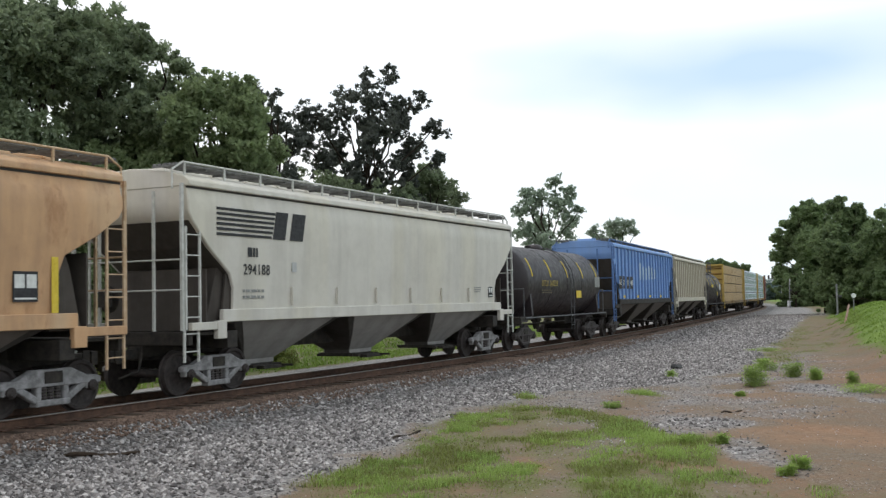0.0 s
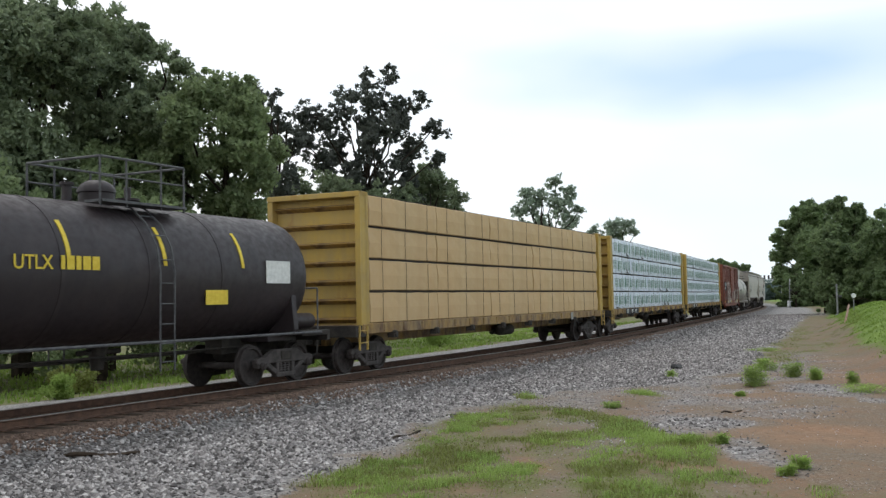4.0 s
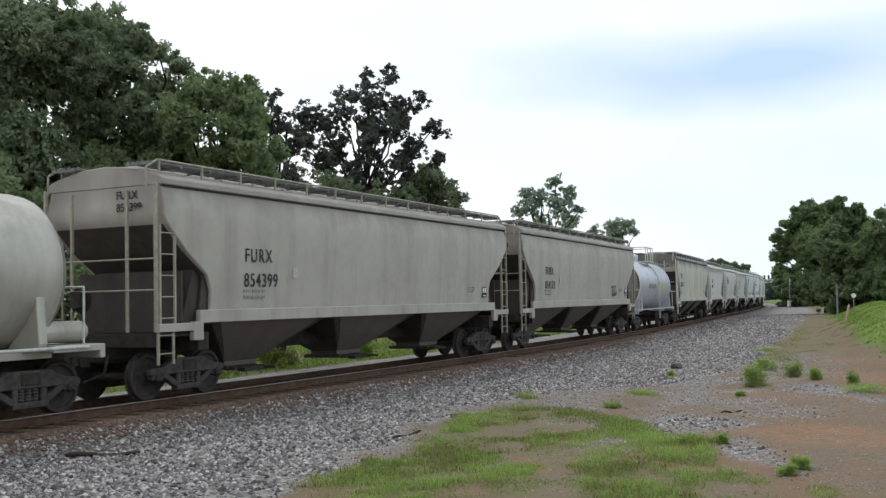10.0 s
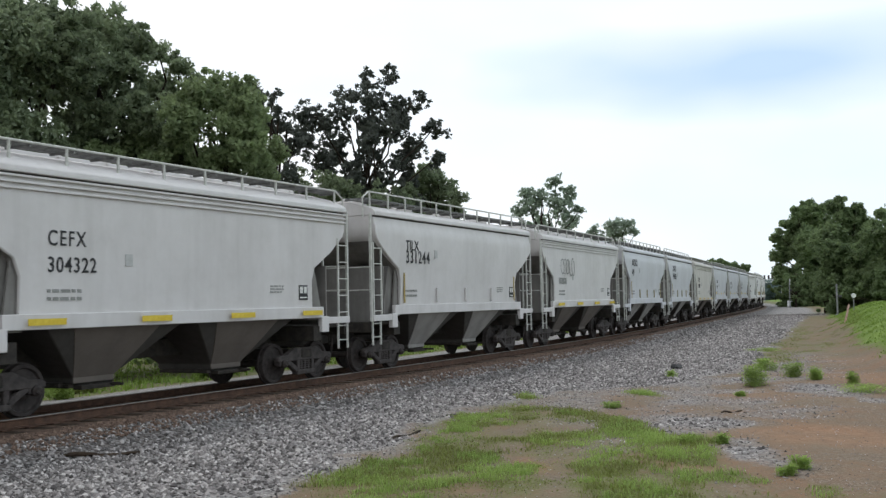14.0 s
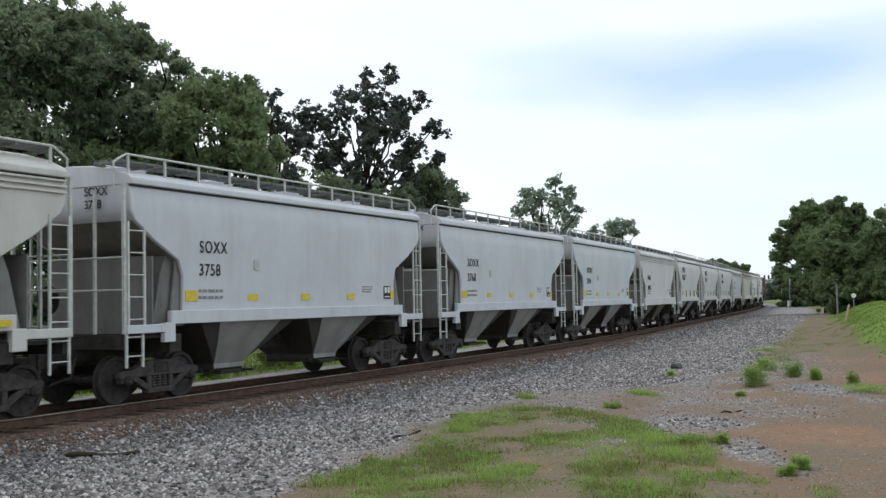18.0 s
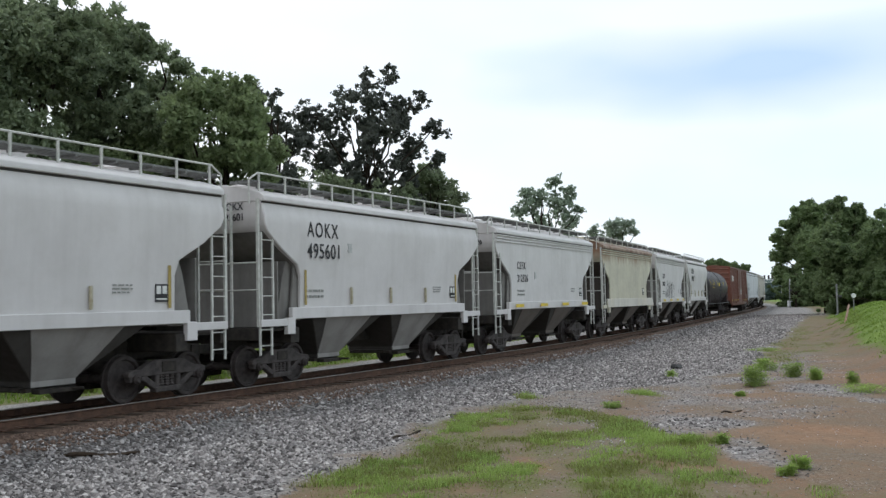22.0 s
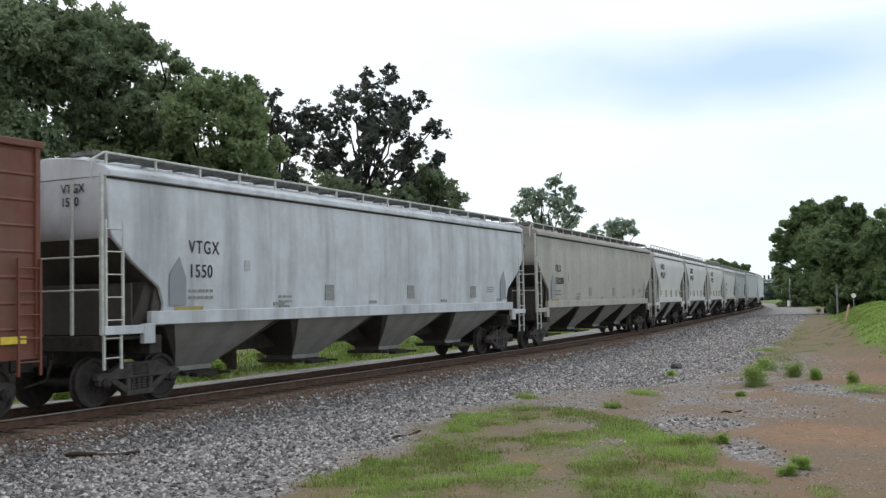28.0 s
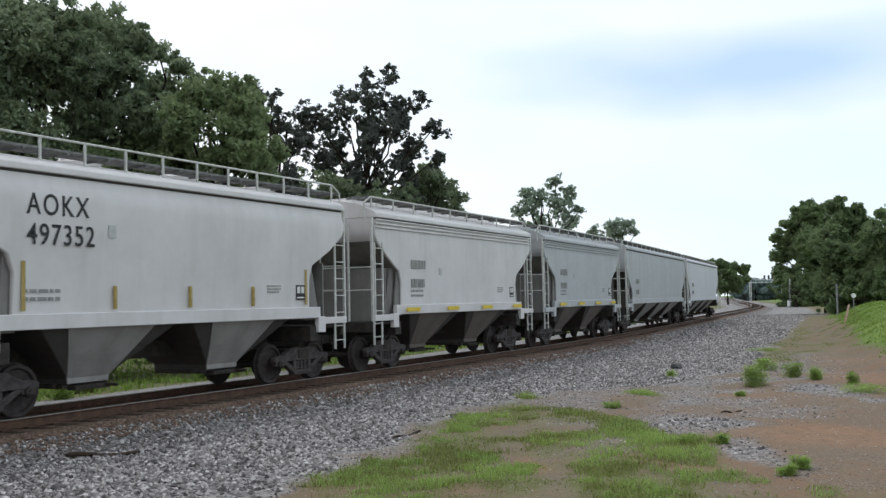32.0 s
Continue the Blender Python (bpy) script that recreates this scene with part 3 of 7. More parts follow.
def on_grit(x, y, s, lat):
    g, t = covers(x, y)[:2]
    return RNG.random(len(x)) < smooth((g - 0.1) / 0.4) * smooth((1.0 - g) / 0.3) * (1 - 0.9 * (t > 0.45))


tagged(stones("ballast_stones", 90000, 12, 62, 1.75, 13.5, 0.039, STONE, on_gravel, 1.5), "loose crushed grey ballast stones beside the track", "gravel", kind="stuff")
DUSTY_STONE = plain("dusty_stone", (0.075, 0.048, 0.036), (0.24, 0.165, 0.125), 9, 0.95, 0, 0.3)
tagged(stones("rust_dusted_stones", 7000, 8, 62, 1.4, 2.15, 0.042, DUSTY_STONE, None, 1.3), "rust-dusted ballast stones along the tie ends", "gravel", kind="stuff")
tagged(stones("far_ballast_stones", 16000, 55, 130, 1.75, 10, 0.06, STONE, on_gravel, 1.2), "loose crushed grey ballast stones farther along", "gravel", kind="stuff")
tagged(stones("fine_gravel", 26000, 14, 46, 4.5, 14.5, 0.018, STONE, on_grit, 1.3), "fine grey gravel trodden into the dirt", "gravel", kind="stuff")
tagged(stones("dirt_pebbles", 6000, 13, 42, 6, 15, 0.010, STONE), "scattered pebbles on the bare dirt", "gravel", kind="stuff")


def tufts(name, x, y, h, spread, blades, material, width=0.012):
    """Blades of grass in tufts at the given places."""
    n = len(x)
    k = blades
    bx = np.repeat(x, k) + RNG.normal(0, 1, n * k) * np.repeat(spread, k)
    by = np.repeat(y, k) + RNG.normal(0, 1, n * k) * np.repeat(spread, k)
    bz = ground_z(bx, by) - 0.01
    hh = np.repeat(h, k) * RNG.uniform(0.45, 1.15, n * k)
    a, lean = RNG.uniform(0, 6.283, n * k), RNG.uniform(0.2, 1.1, n * k)
    w = width * RNG.uniform(0.6, 1.5, n * k)
    dx, dy = np.cos(a), np.sin(a)
    p0 = np.stack([bx - dy * w, by + dx * w, bz], 1)
    p1 = np.stack([bx + dy * w, by - dx * w, bz], 1)
    p2 = np.stack([bx + dx * hh * lean * 0.4 + dy * w * 0.7, by + dy * hh * lean * 0.4 - dx * w * 0.7, bz + hh * 0.6], 1)
    p3 = np.stack([bx + dx * hh * lean * 0.4 - dy * w * 0.7, by + dy * hh * lean * 0.4 + dx * w * 0.7, bz + hh * 0.6], 1)
    p4 = np.stack([bx + dx * hh * lean, by + dy * hh * lean, bz + hh * (1 - 0.3 * lean)], 1)
    v = np.stack([p0, p1, p2, p3, p4], 1).reshape(-1, 3)
    o = 5 * np.arange(n * k)
    f = [(i, i + 1, i + 2, i + 3) for i in o.tolist()] + [(i + 3, i + 2, i + 4) for i in o.tolist()]
    return raw(name, v, f, material)


def scatter(count, s0, s1, lat0, lat1, floor=0.3):
    s, lat = RNG.uniform(s0, s1, count), RNG.uniform(lat0, lat1, count)
    x, y, _ = on_line(s, lat)
    t = covers(x, y)[1]
    keep = (t > floor) & (1.5 * t - 0.55 > RNG.uniform(-0.1, 0.75, count))
    return x[keep], y[keep]


gx, gy = scatter(30000, 10, 32, 5.0, 15)
tagged(tufts("trackside_grass", gx, gy, RNG.uniform(0.02, 0.09, len(gx)) * (0.6 + 0.8 * (lumps(gx, gy, 0.9) > 0.1)), np.full(len(gx), 0.08), 12, GRASS, 0.006), "short patchy green grass on bare dirt", "grass", kind="stuff")
gx, gy = scatter(24000, 10, 32, 5.0, 15, 0.58)
keep = lumps(gx, gy, 0.75) + 0.7 * lumps(gx + 4, gy, 0.3) > 0.0
gx, gy = gx[keep], gy[keep]
tagged(tufts("lush_grass", gx, gy, RNG.uniform(0.05, 0.15, len(gx)), np.full(len(gx), 0.06), 12, WEED, 0.005), "taller bright yellow-green grass in tufts", "grass", kind="stuff")
gx, gy = scatter(14000, 30, 105, 8, 26)
keep = covers(gx, gy)[3] > 0.35
gx, gy = gx[keep], gy[keep]
tagged(tufts("bank_grass", gx, gy, RNG.uniform(0.04, 0.11, len(gx)), np.full(len(gx), 0.2), 8, LAWN, 0.02), "green grass on the low bank", "grass", kind="stuff")
gx, gy = scatter(6000, 34, 80, 7.5, 12)
tagged(tufts("verge_grass", gx, gy, RNG.uniform(0.03, 0.10, len(gx)), np.full(len(gx), 0.12), 7, GRASS, 0.008), "thin olive grass along the edge of the gravel", "grass", kind="stuff")
gx, gy = scatter(3600, 12, 110, -24, -6.0)
tagged(tufts("far_side_grass", gx, gy, RNG.uniform(0.10, 0.32, len(gx)), np.full(len(gx), 0.3), 10, LAWN, 0.028), "rough green grass beyond the track", "grass", kind="stuff")


# ---- trees and weeds ----
def leaves(centres, radii, per, size, seed):
    """Leaf cards filling clumps: small bent quads, two triangles each."""
    g = np.random.default_rng(seed)
    c = np.repeat(np.asarray(centres), per, axis=0)
    r = np.repeat(np.asarray(radii), per)
    n = len(c)
    d = g.normal(0, 1, (n, 3))
    d /= np.linalg.norm(d, axis=1)[:, None]
    p = c + d * (r * g.random(n) ** 0.45)[:, None] * np.array([1.0, 1.0, 0.8])
    a = g.normal(0, 1, (n, 3))
    a /= np.linalg.norm(a, axis=1)[:, None]
    b = np.cross(a, g.normal(0, 1, (n, 3)))
    b /= np.linalg.norm(b, axis=1)[:, None]
    s = (size * g.uniform(0.55, 1.4, n))[:, None]
    v = np.stack([p - a * s, p + b * s * 0.55, p + a * s, p - b * s * 0.5], 1).reshape(-1, 3)
    f = (np.array([(0, 1, 2, 3)])[None] + 4 * np.arange(n)[:, None, None]).reshape(-1, 4)
    return v, f


def weed(x, y, h, w, label):
    """A loose clump of weeds: arching stems with small leaves up their length, thickest in the middle."""
    g = np.random.default_rng(int(abs(x) * 100 + y * 10))
    z0 = float(ground_z(x, y)[0])
    heads = 5
    ha, hr = g.uniform(0, 6.283, heads), w * 0.62 * g.random(heads) ** 0.5
    cx, cy, ch = hr * np.cos(ha), hr * np.sin(ha), h * g.uniform(0.55, 1.0, heads)
    n = int(500 + 3000 * w * h)
    k = g.integers(0, heads, n)
    up = g.random(n) ** 0.8
    spread = w * 0.42 * np.sqrt(np.clip(1.15 - up, 0, 1)) * (0.5 + up)
    bx, by = x + cx[k] + g.normal(0, 1, n) * spread * 0.6, y + cy[k] + g.normal(0, 1, n) * spread * 0.6
    bz = z0 - 0.01 + ch[k] * up * 0.9
    a, rise = g.uniform(0, 6.283, n), g.uniform(0.0, 1.0, n)
    l = g.uniform(0.03, 0.075, n) * (0.7 + h)
    dx, dy, dz = np.cos(a) * l, np.sin(a) * l, rise * l
    px, py = -np.sin(a) * l * 0.22, np.cos(a) * l * 0.22
    v = np.stack([np.stack([bx, by, bz], 1), np.stack([bx + dx * 0.5 + px, by + dy * 0.5 + py, bz + dz * 0.6], 1), np.stack([bx + dx, by + dy, bz + dz * 0.8], 1), np.stack([bx + dx * 0.5 - px, by + dy * 0.5 - py, bz + dz * 0.6], 1)], 1).reshape(-1, 3)
    f = [(i, i + 1, i + 2, i + 3) for i in (4 * np.arange(n)).tolist()]
    o = len(v)
    m = 60
    sx, sy = x + g.normal(0, w * 0.3, m), y + g.normal(0, w * 0.3, m)
    tx, ty, tz = sx + g.normal(0, w * 0.25, m), sy + g.normal(0, w * 0.25, m), h * g.uniform(0.6, 1.05, m)
    st = np.stack([np.stack([sx - 0.004, sy, np.full(m, z0 - 0.03)], 1), np.stack([sx + 0.004, sy, np.full(m, z0 - 0.03)], 1), np.stack([tx, ty, z0 + tz], 1)], 1).reshape(-1, 3)
    f += [(o + i, o + i + 1, o + i + 2) for i in (3 * np.arange(m)).tolist()]
    return tagged(raw("weed_clump", np.concatenate([v, st]), f, WEED), label, "weed", "weeds on the gravel")


for wx, wy, h, w, lb in ((7.69, 25.7, 0.62, 0.32, "tall bright green weed clump on grey gravel"), (9.61, 30.8, 0.48, 0.34, "green weed clump beside the gravel"), (9.31, 27.7, 0.44, 0.28, "small green weed clump on gravel"),
                         (9.49, 26.4, 0.43, 0.22, "upright green weed clump on gravel"), (9.67, 24.5, 0.34, 0.17, "small weed clump at the dirt bank"), (6.43, 29.2, 0.22, 0.16, "tiny weed tuft in the ballast"),
                         (4.0, 15.15, 0.19, 0.14, "small grass clump on red dirt"), (4.45, 13.1, 0.18, 0.13, "low grass clump on dirt"), (4.15, 12.7, 0.16, 0.10, "low grass clump on dirt"), (9.26, 22.7, 0.24, 0.55, "low spreading green weeds on the dirt"),
                         (6.57, 22.9, 0.13, 0.12, "tiny grass clump on gravel"), (3.6, 15.3, 0.13, 0.14, "bright green grass clump on dirt"), (3.5, 21.8, 0.15, 0.18, "small green tuft at the edge of the gravel"), (12.9, 42.2, 0.18, 0.7, "low sparse weeds along the gravel")):
    weed(wx, wy, h, w * 1.35, lb)


def limb(shape, p, q, r, r2, bend, g):
    p, q = Vector(p), Vector(q)
    last, lr = p, r
    for i in range(1, 5):
        k = i / 4
        m = p.lerp(q, k) + Vector((g.uniform(-1, 1), g.uniform(-1, 1), g.uniform(-0.5, 0.5))) * bend * (1 - k) * k * 4
        rr = r + (r2 - r) * k
        shape.tube(last, m, lr, 7, rr)
        last, lr = m, rr


def tree(x, y, height, width, leaf, label, seed, crown_low=0.25, clumps=60, per=170, size=0.20, clump_r=0.11, taper=1.0, lean=0.0, name="tree"):
    """Trunk, limbs that reach into the crown, and leaf clumps round their ends."""
    g = np.random.default_rng(seed)
    z0 = float(ground_z(x, y)[0]) - 0.05
    top = tagged(new(name), label, "tree", "trees along the railway")
    top.location = (x, y, z0)
    mid_h = height * (crown_low + 1) / 2
    half = height * (1 - crown_low) / 2
    cs, rs = [], []
    while len(cs) < clumps:
        d = g.normal(0, 1, 3)
        d /= np.linalg.norm(d)
        k = g.random() ** 0.42
        zz = d[2] * k
        shrink = 1 - (taper * max(0.0, zz) ** 1.6) * 0.55
        p = np.array([d[0] * k * width / 2 * shrink + lean * zz, d[1] * k * width / 2 * shrink, mid_h + zz * half])
        wob = 1 + 0.22 * noise.noise(Vector((p[0] * 0.23 + seed, p[1] * 0.23, p[2] * 0.23)))
        p[:2] *= wob
        cs.append(p)
        rs.append(height * clump_r * g.uniform(0.55, 1.15))
    wood = Shape()
    rt = 0.020 * height + 0.05
    fork = height * max(crown_low, 0.18)
    limb(wood, (0, 0, 0), (0.02 * height * g.uniform(-1, 1), 0, fork), rt * 1.35, rt * 0.8, 0.12, g)
    limb(wood, (0, 0, fork * 0.98), (lean * 0.6, 0, height * 0.82), rt * 0.8, 0.04, 0.5, g)
    for c in cs[:: max(1, clumps // 16)]:
        zb = min(fork + (c[2] - fork) * 0.35, height * 0.8)
        limb(wood, (0, 0, max(zb, fork * 0.9)), tuple(c), rt * 0.35, 0.03, 0.5, g)
    me = wood.mesh("trunk")
    me.materials[0] = BARK
    tr = new("trunk", me)
    tr.parent = top
    v, f = leaves(cs, rs, per, size, seed + 1)
    cr = raw("crown", v, f, leaf)
    cr.parent = top
    return top


def tree_at(px_dir, dist, *args, **kw):
    """A tree in the direction of px_dir degrees right of the camera's line, dist metres off."""
    a = radians(px_dir)
    return tree(dist * math.sin(a), dist * math.cos(a), *args, **kw)


def lobed_tree(px_dir, dist, lobes, leaf, label, seed, thick=1.0, clump=0.32, per=34, size=0.11, deep=1.0, name="tree"):
    """A tree grown by its lobes: trunk, a limb to each (aside, height, radius), and leaf clumps round the limb's end."""
    g = np.random.default_rng(seed)
    a = radians(px_dir)
    x, y = dist * math.sin(a), dist * math.cos(a)
    z0 = float(ground_z(x, y)[0]) - 0.05
    top = tagged(new(name), label, "tree", "trees along the railway")
    top.matrix_world = pose(x, y, z0, 0, 0, -px_dir)
    low, high = min(z - r for _, z, r in lobes) - z0, max(z for _, z, _ in lobes) - z0
    half = max(abs(u) + r for u, _, r in lobes)
    wood = Shape()
    rt = 0.018 * high + 0.06
    fork = max(low * 0.75, high * 0.18)
    limb(wood, (0, 0, 0), (0, 0, fork), rt * 1.35, rt * 0.85, 0.12, g)
    limb(wood, (0, 0, fork * 0.98), (0.1 * half * g.uniform(-1, 1), 0, high * 0.9), rt * 0.6, 0.04, 0.5, g)
    cs, rs = [], []
    for u, z, r in lobes:
        v = g.uniform(-0.6, 0.6) * deep * max(0.3, half - abs(u) * 0.7)
        c = np.array([u, v, z - z0])
        zb = min(fork + (c[2] - fork) * 0.45, high * 0.85)
        limb(wood, (0, 0, max(zb, fork * 0.95)), tuple(c), rt * 0.26, 0.03, 0.35, g)
        n = max(4, int(thick * 7.0 * (r / clump) ** 2))
        d = g.normal(0, 1, (n, 3))
        d /= np.linalg.norm(d, axis=1)[:, None]
        bough = g.normal(0, 1, (7, 3)) * r * 0.36
        p = c + bough[g.integers(0, 7, n)] + d * (r * 0.56 * g.random(n) ** 0.5)[:, None]
        for q in p[:: max(1, n // 6)]:
            wood.tube(tuple(c), tuple(q), 0.025, 4, 0.010)
        cs += list(p)
        rs += list(clump * g.uniform(0.5, 1.2, n))
    me = wood.mesh("trunk")
    me.materials[0] = BARK
    new("trunk", me).parent = top
    v, f = leaves(cs, rs, per, size, seed + 1)
    raw("crown", v, f, leaf).parent = top
    return top


DARK = "tall dense dark green broadleaf tree behind the track"
EDGE_TREE = "low green understorey tree at the wood's edge"
tree_at(-27.5, 44, 20.5, 10, LEAF_DARK, DARK, 11, 0.03, 120, 420, 0.125)
lobed_tree(-22.34, 44, ((-0.4, 14.2, 1.9), (-1.6, 12.1, 2.6), (1.0, 13.6, 1.1), (0.4, 11.6, 2.2), (1.5, 12.8, 0.85), (1.9, 13.4, 0.8), (-0.4, 9.0, 2.7), (0.6, 6.5, 2.4)), LEAF_DARK, DARK, 12, 0.9)
lobed_tree(-18.31, 46, ((-0.4, 14.4, 0.8), (0.3, 14.4, 1.0), (1.0, 13.7, 0.95), (1.5, 13.0, 0.85), (-1.2, 13.4, 0.8), (-0.3, 12.9, 1.5), (1.0, 12.0, 1.5), (-1.2, 11.1, 2.0), (1.1, 10.3, 1.9), (-1.0, 9.0, 2.0), (0.6, 7.2, 2.2)), LEAF_DARK, DARK, 13, 0.75)
lobed_tree(-15.11, 49, ((-0.3, 13.4, 0.6), (0.2, 13.7, 0.46), (0.6, 13.0, 0.65), (-0.5, 12.3, 1.2), (1.1, 12.4, 0.54), (0.2, 11.3, 1.35), (-0.1, 9.8, 1.6), (0.2, 7.6, 2.0)), LEAF_DARK, "dense broadleaf tree with a ragged crown", 14, 0.75)
lobed_tree(-11.97, 44, ((-0.4, 11.9, 0.29), (-0.7, 11.2, 0.63), (0.1, 11.2, 0.59), (1.0, 11.2, 0.59), (-1.1, 10.3, 1.1), (0.4, 10.3, 1.18), (-1.6, 9.1, 1.44), (0.1, 8.8, 1.69), (1.3, 9.1, 0.97), (1.7, 8.0, 0.89), (-2.3, 8.1, 1.69), (0.3, 6.4, 1.86), (-3.6, 8.2, 1.3), (-4.6, 7.0, 1.4), (-3.4, 6.4, 1.5)), LEAF_MID, "rounded mid-green tree behind the track", 15, 1.1)
lobed_tree(-9.22, 56, ((-0.7, 13.1, 0.74), (-0.1, 13.1, 0.43), (-1.2, 13.5, 0.62), (0.2, 12.2, 0.5), (-0.3, 11.8, 0.74), (0.6, 11.3, 0.62), (0.4, 10.2, 0.8), (0.8, 9.1, 0.74), (1.0, 10.6, 0.56), (0.6, 7.6, 1.2)), LEAF_OAK, "dark small open-crowned tree beside the oak", 17, 0.55, 0.24, 17, 0.115)
tree_at(-24.0, 38, 7.6, 8, LEAF_MID, EDGE_TREE, 21, 0.0, 60, 360, 0.11)
tree_at(-18.5, 40, 8.2, 8, LEAF_MID, EDGE_TREE, 22, 0.0, 60, 360, 0.11)
tree_at(-13.0, 45, 9.0, 7.5, LEAF_MID, EDGE_TREE, 23, 0.0, 60, 360, 0.11)
lobed_tree(-4.24, 66, ((0.3, 16.8, 0.73), (1.6, 16.5, 0.73), (-1.0, 15.4, 0.8), (0.2, 14.9, 1.16), (3.2, 15.1, 0.87), (2.0, 14.2, 1.3), (-3.2, 13.7, 1.24), (-1.5, 13.7, 1.24), (4.5, 13.1, 0.8), (1.6, 12.4, 1.46), (3.3, 12.0, 1.1), (4.4, 10.9, 0.73),
                      (-3.9, 12.1, 1.1), (-1.9, 11.9, 1.24), (2.6, 10.6, 1.24), (-2.7, 10.5, 1.16), (-0.5, 10.3, 1.0), (0.4, 9.1, 0.95), (-1.8, 8.6, 1.3), (2.2, 8.4, 1.3), (0.0, 13.0, 1.1), (0.5, 11.2, 1.0), (1.0, 9.6, 1.1), (-0.8, 9.2, 1.1), (0.2, 7.4, 1.5)), LEAF_OAK, "large open-crowned oak with sky showing through", 31, 0.50, 0.24, 17, 0.125, name="oak_tree")
lobed_tree(-0.45, 70, ((-0.9, 10.0, 1.08), (0.2, 10.3, 0.77), (0.9, 9.5, 0.85), (1.5, 8.8, 0.54), (-0.3, 9.1, 1.4), (-1.9, 9.2, 1.16), (1.7, 8.0, 0.62), (0.8, 7.4, 1.24), (0.4, 7.2, 1.7), (-0.8, 5.6, 2.0)), LEAF_DARK, "dark bushy evergreen beside the oak", 33, 1.2, 0.34, 40, 0.11)
lobed_tree(-4.24, 64, ((-4.1, 8.7, 1.2), (-2.0, 8.6, 1.4), (0.1, 7.9, 1.3), (2.2, 8.1, 1.3), (-3.1, 7.2, 1.7), (-0.3, 6.7, 1.7), (2.5, 6.9, 1.7), (-5.2, 8.2, 1.1), (-2.2, 4.6, 2.2), (1.6, 4.6, 2.2)), LEAF_DARK, "dark undergrowth tree below the oak", 34, 1.1)
lobed_tree(5.7, 100, ((1.2, 13.1, 0.94), (-1.7, 12.2, 0.94), (2.5, 11.6, 1.1), (-0.2, 11.6, 1.1), (-1.3, 10.5, 1.43), (1.2, 10.5, 1.54), (3.4, 10.5, 0.72), (-2.7, 10.6, 0.66), (-0.1, 8.8, 1.76), (2.2, 8.8, 1.65), (-2.1, 8.5, 1.43), (0.2, 6.5, 2.2)), LEAF_PALE_HAZE, "pale green open-crowned tree beyond the train", 41, 0.55, 0.34, 18, 0.15)
lobed_tree(9.52, 128, ((-0.2, 10.6, 1.06), (1.5, 10.5, 1.0), (-2.5, 10.2, 0.78), (0.5, 9.4, 1.55), (2.5, 9.6, 0.64), (-1.6, 9.3, 1.27), (0, 7.2, 2.2)), LEAF_PALE_HAZE, "small pale green tree beyond the train", 42, 0.6, 0.36, 18, 0.16)
FARL = "distant dark green tree along the line"
lobed_tree(15.45, 270, ((-4.1, 10.0, 1.34), (-1.3, 9.8, 1.34), (1.7, 9.4, 1.34), (3.9, 8.2, 1.34), (0.5, 7.4, 2.1), (-3.9, 7.5, 2.1), (4.6, 5.9, 1.1), (2.6, 4.6, 2.4), (-1.5, 4.6, 2.4)), LEAF_FAR, FARL, 51, 3.0, 0.6, 44, 0.30)
for i, (a, d, h, w) in enumerate(((13.9, 285, 12.4, 13), (13.0, 305, 13, 15), (11.5, 320, 12, 17))):
    tree_at(a, d, h, w, LEAF_FAR, FARL, 52 + i, 0.0, 50, 160, 0.34, 0.10)
# Distance haze is mixed straight into this leaf colour.
HAZE = leaf_mat("leaf_haze", (0.165, 0.225, 0.225), (0.210, 0.275, 0.265), 0.4)
for i, (a, d) in enumerate(((16.4, 440), (16.9, 430), (17.4, 440), (17.9, 430), (18.5, 440))):
    tree_at(a, d, 8.4, 13, HAZE, "hazy blue-green tree far down the line", 91 + i, 0.0, 46, 120, 0.7, 0.16, 0.3)
RIGHT = "broad dark green tree beyond the grassy bank"
lobed_tree(19.66, 200, ((-6.1, 12.3, 0.55), (-5.2, 12.9, 0.88), (-3.4, 14.8, 1.0), (-2.0, 16.5, 1.0), (0.5, 18.0, 1.22), (2.8, 17.6, 1.11), (-2.3, 13.2, 2.66), (1.2, 14.8, 3.12), (-3.9, 10.2, 2.42), (-5.5, 8.8, 1.11), (-5.2, 6.2, 1.0), (0.5, 10.1, 4.38), (-3.6, 5.5, 2.42), (-0.6, 4.0, 3.59), (-1.9, 0.9, 3.12), (2.5, 1.2, 3.59)), LEAF_FAR, RIGHT, 61, 2.0, 0.62, 36, 0.25)
lobed_tree(21.41, 118, ((-0.6, 11.5, 0.65), (-1.3, 11.0, 0.78), (1.7, 10.8, 0.52), (-0.1, 9.8, 1.56), (1.2, 9.1, 1.43), (2.9, 9.0, 0.91), (-1.3, 7.9, 2.2), (1.7, 6.8, 2.2), (-0.3, 4.8, 2.6), (3.0, 4.7, 2.2), (-1.6, 2.4, 2.0), (1.8, 2.3, 2.2), (0, 1.0, 2.2)), LEAF_FAR, RIGHT, 62, 1.9, 0.42, 32, 0.16)
lobed_tree(23.97, 112, ((-1.3, 9.5, 0.62), (-0.1, 9.6, 1.36), (-0.4, 7.3, 2.1), (1.0, 5.5, 2.7), (-0.3, 3.3, 2.5), (2.6, 7.6, 2.2), (-1.6, 1.6, 2.2), (1.4, 1.6, 2.4)), LEAF_FAR, RIGHT, 63, 1.9, 0.42, 32, 0.16)
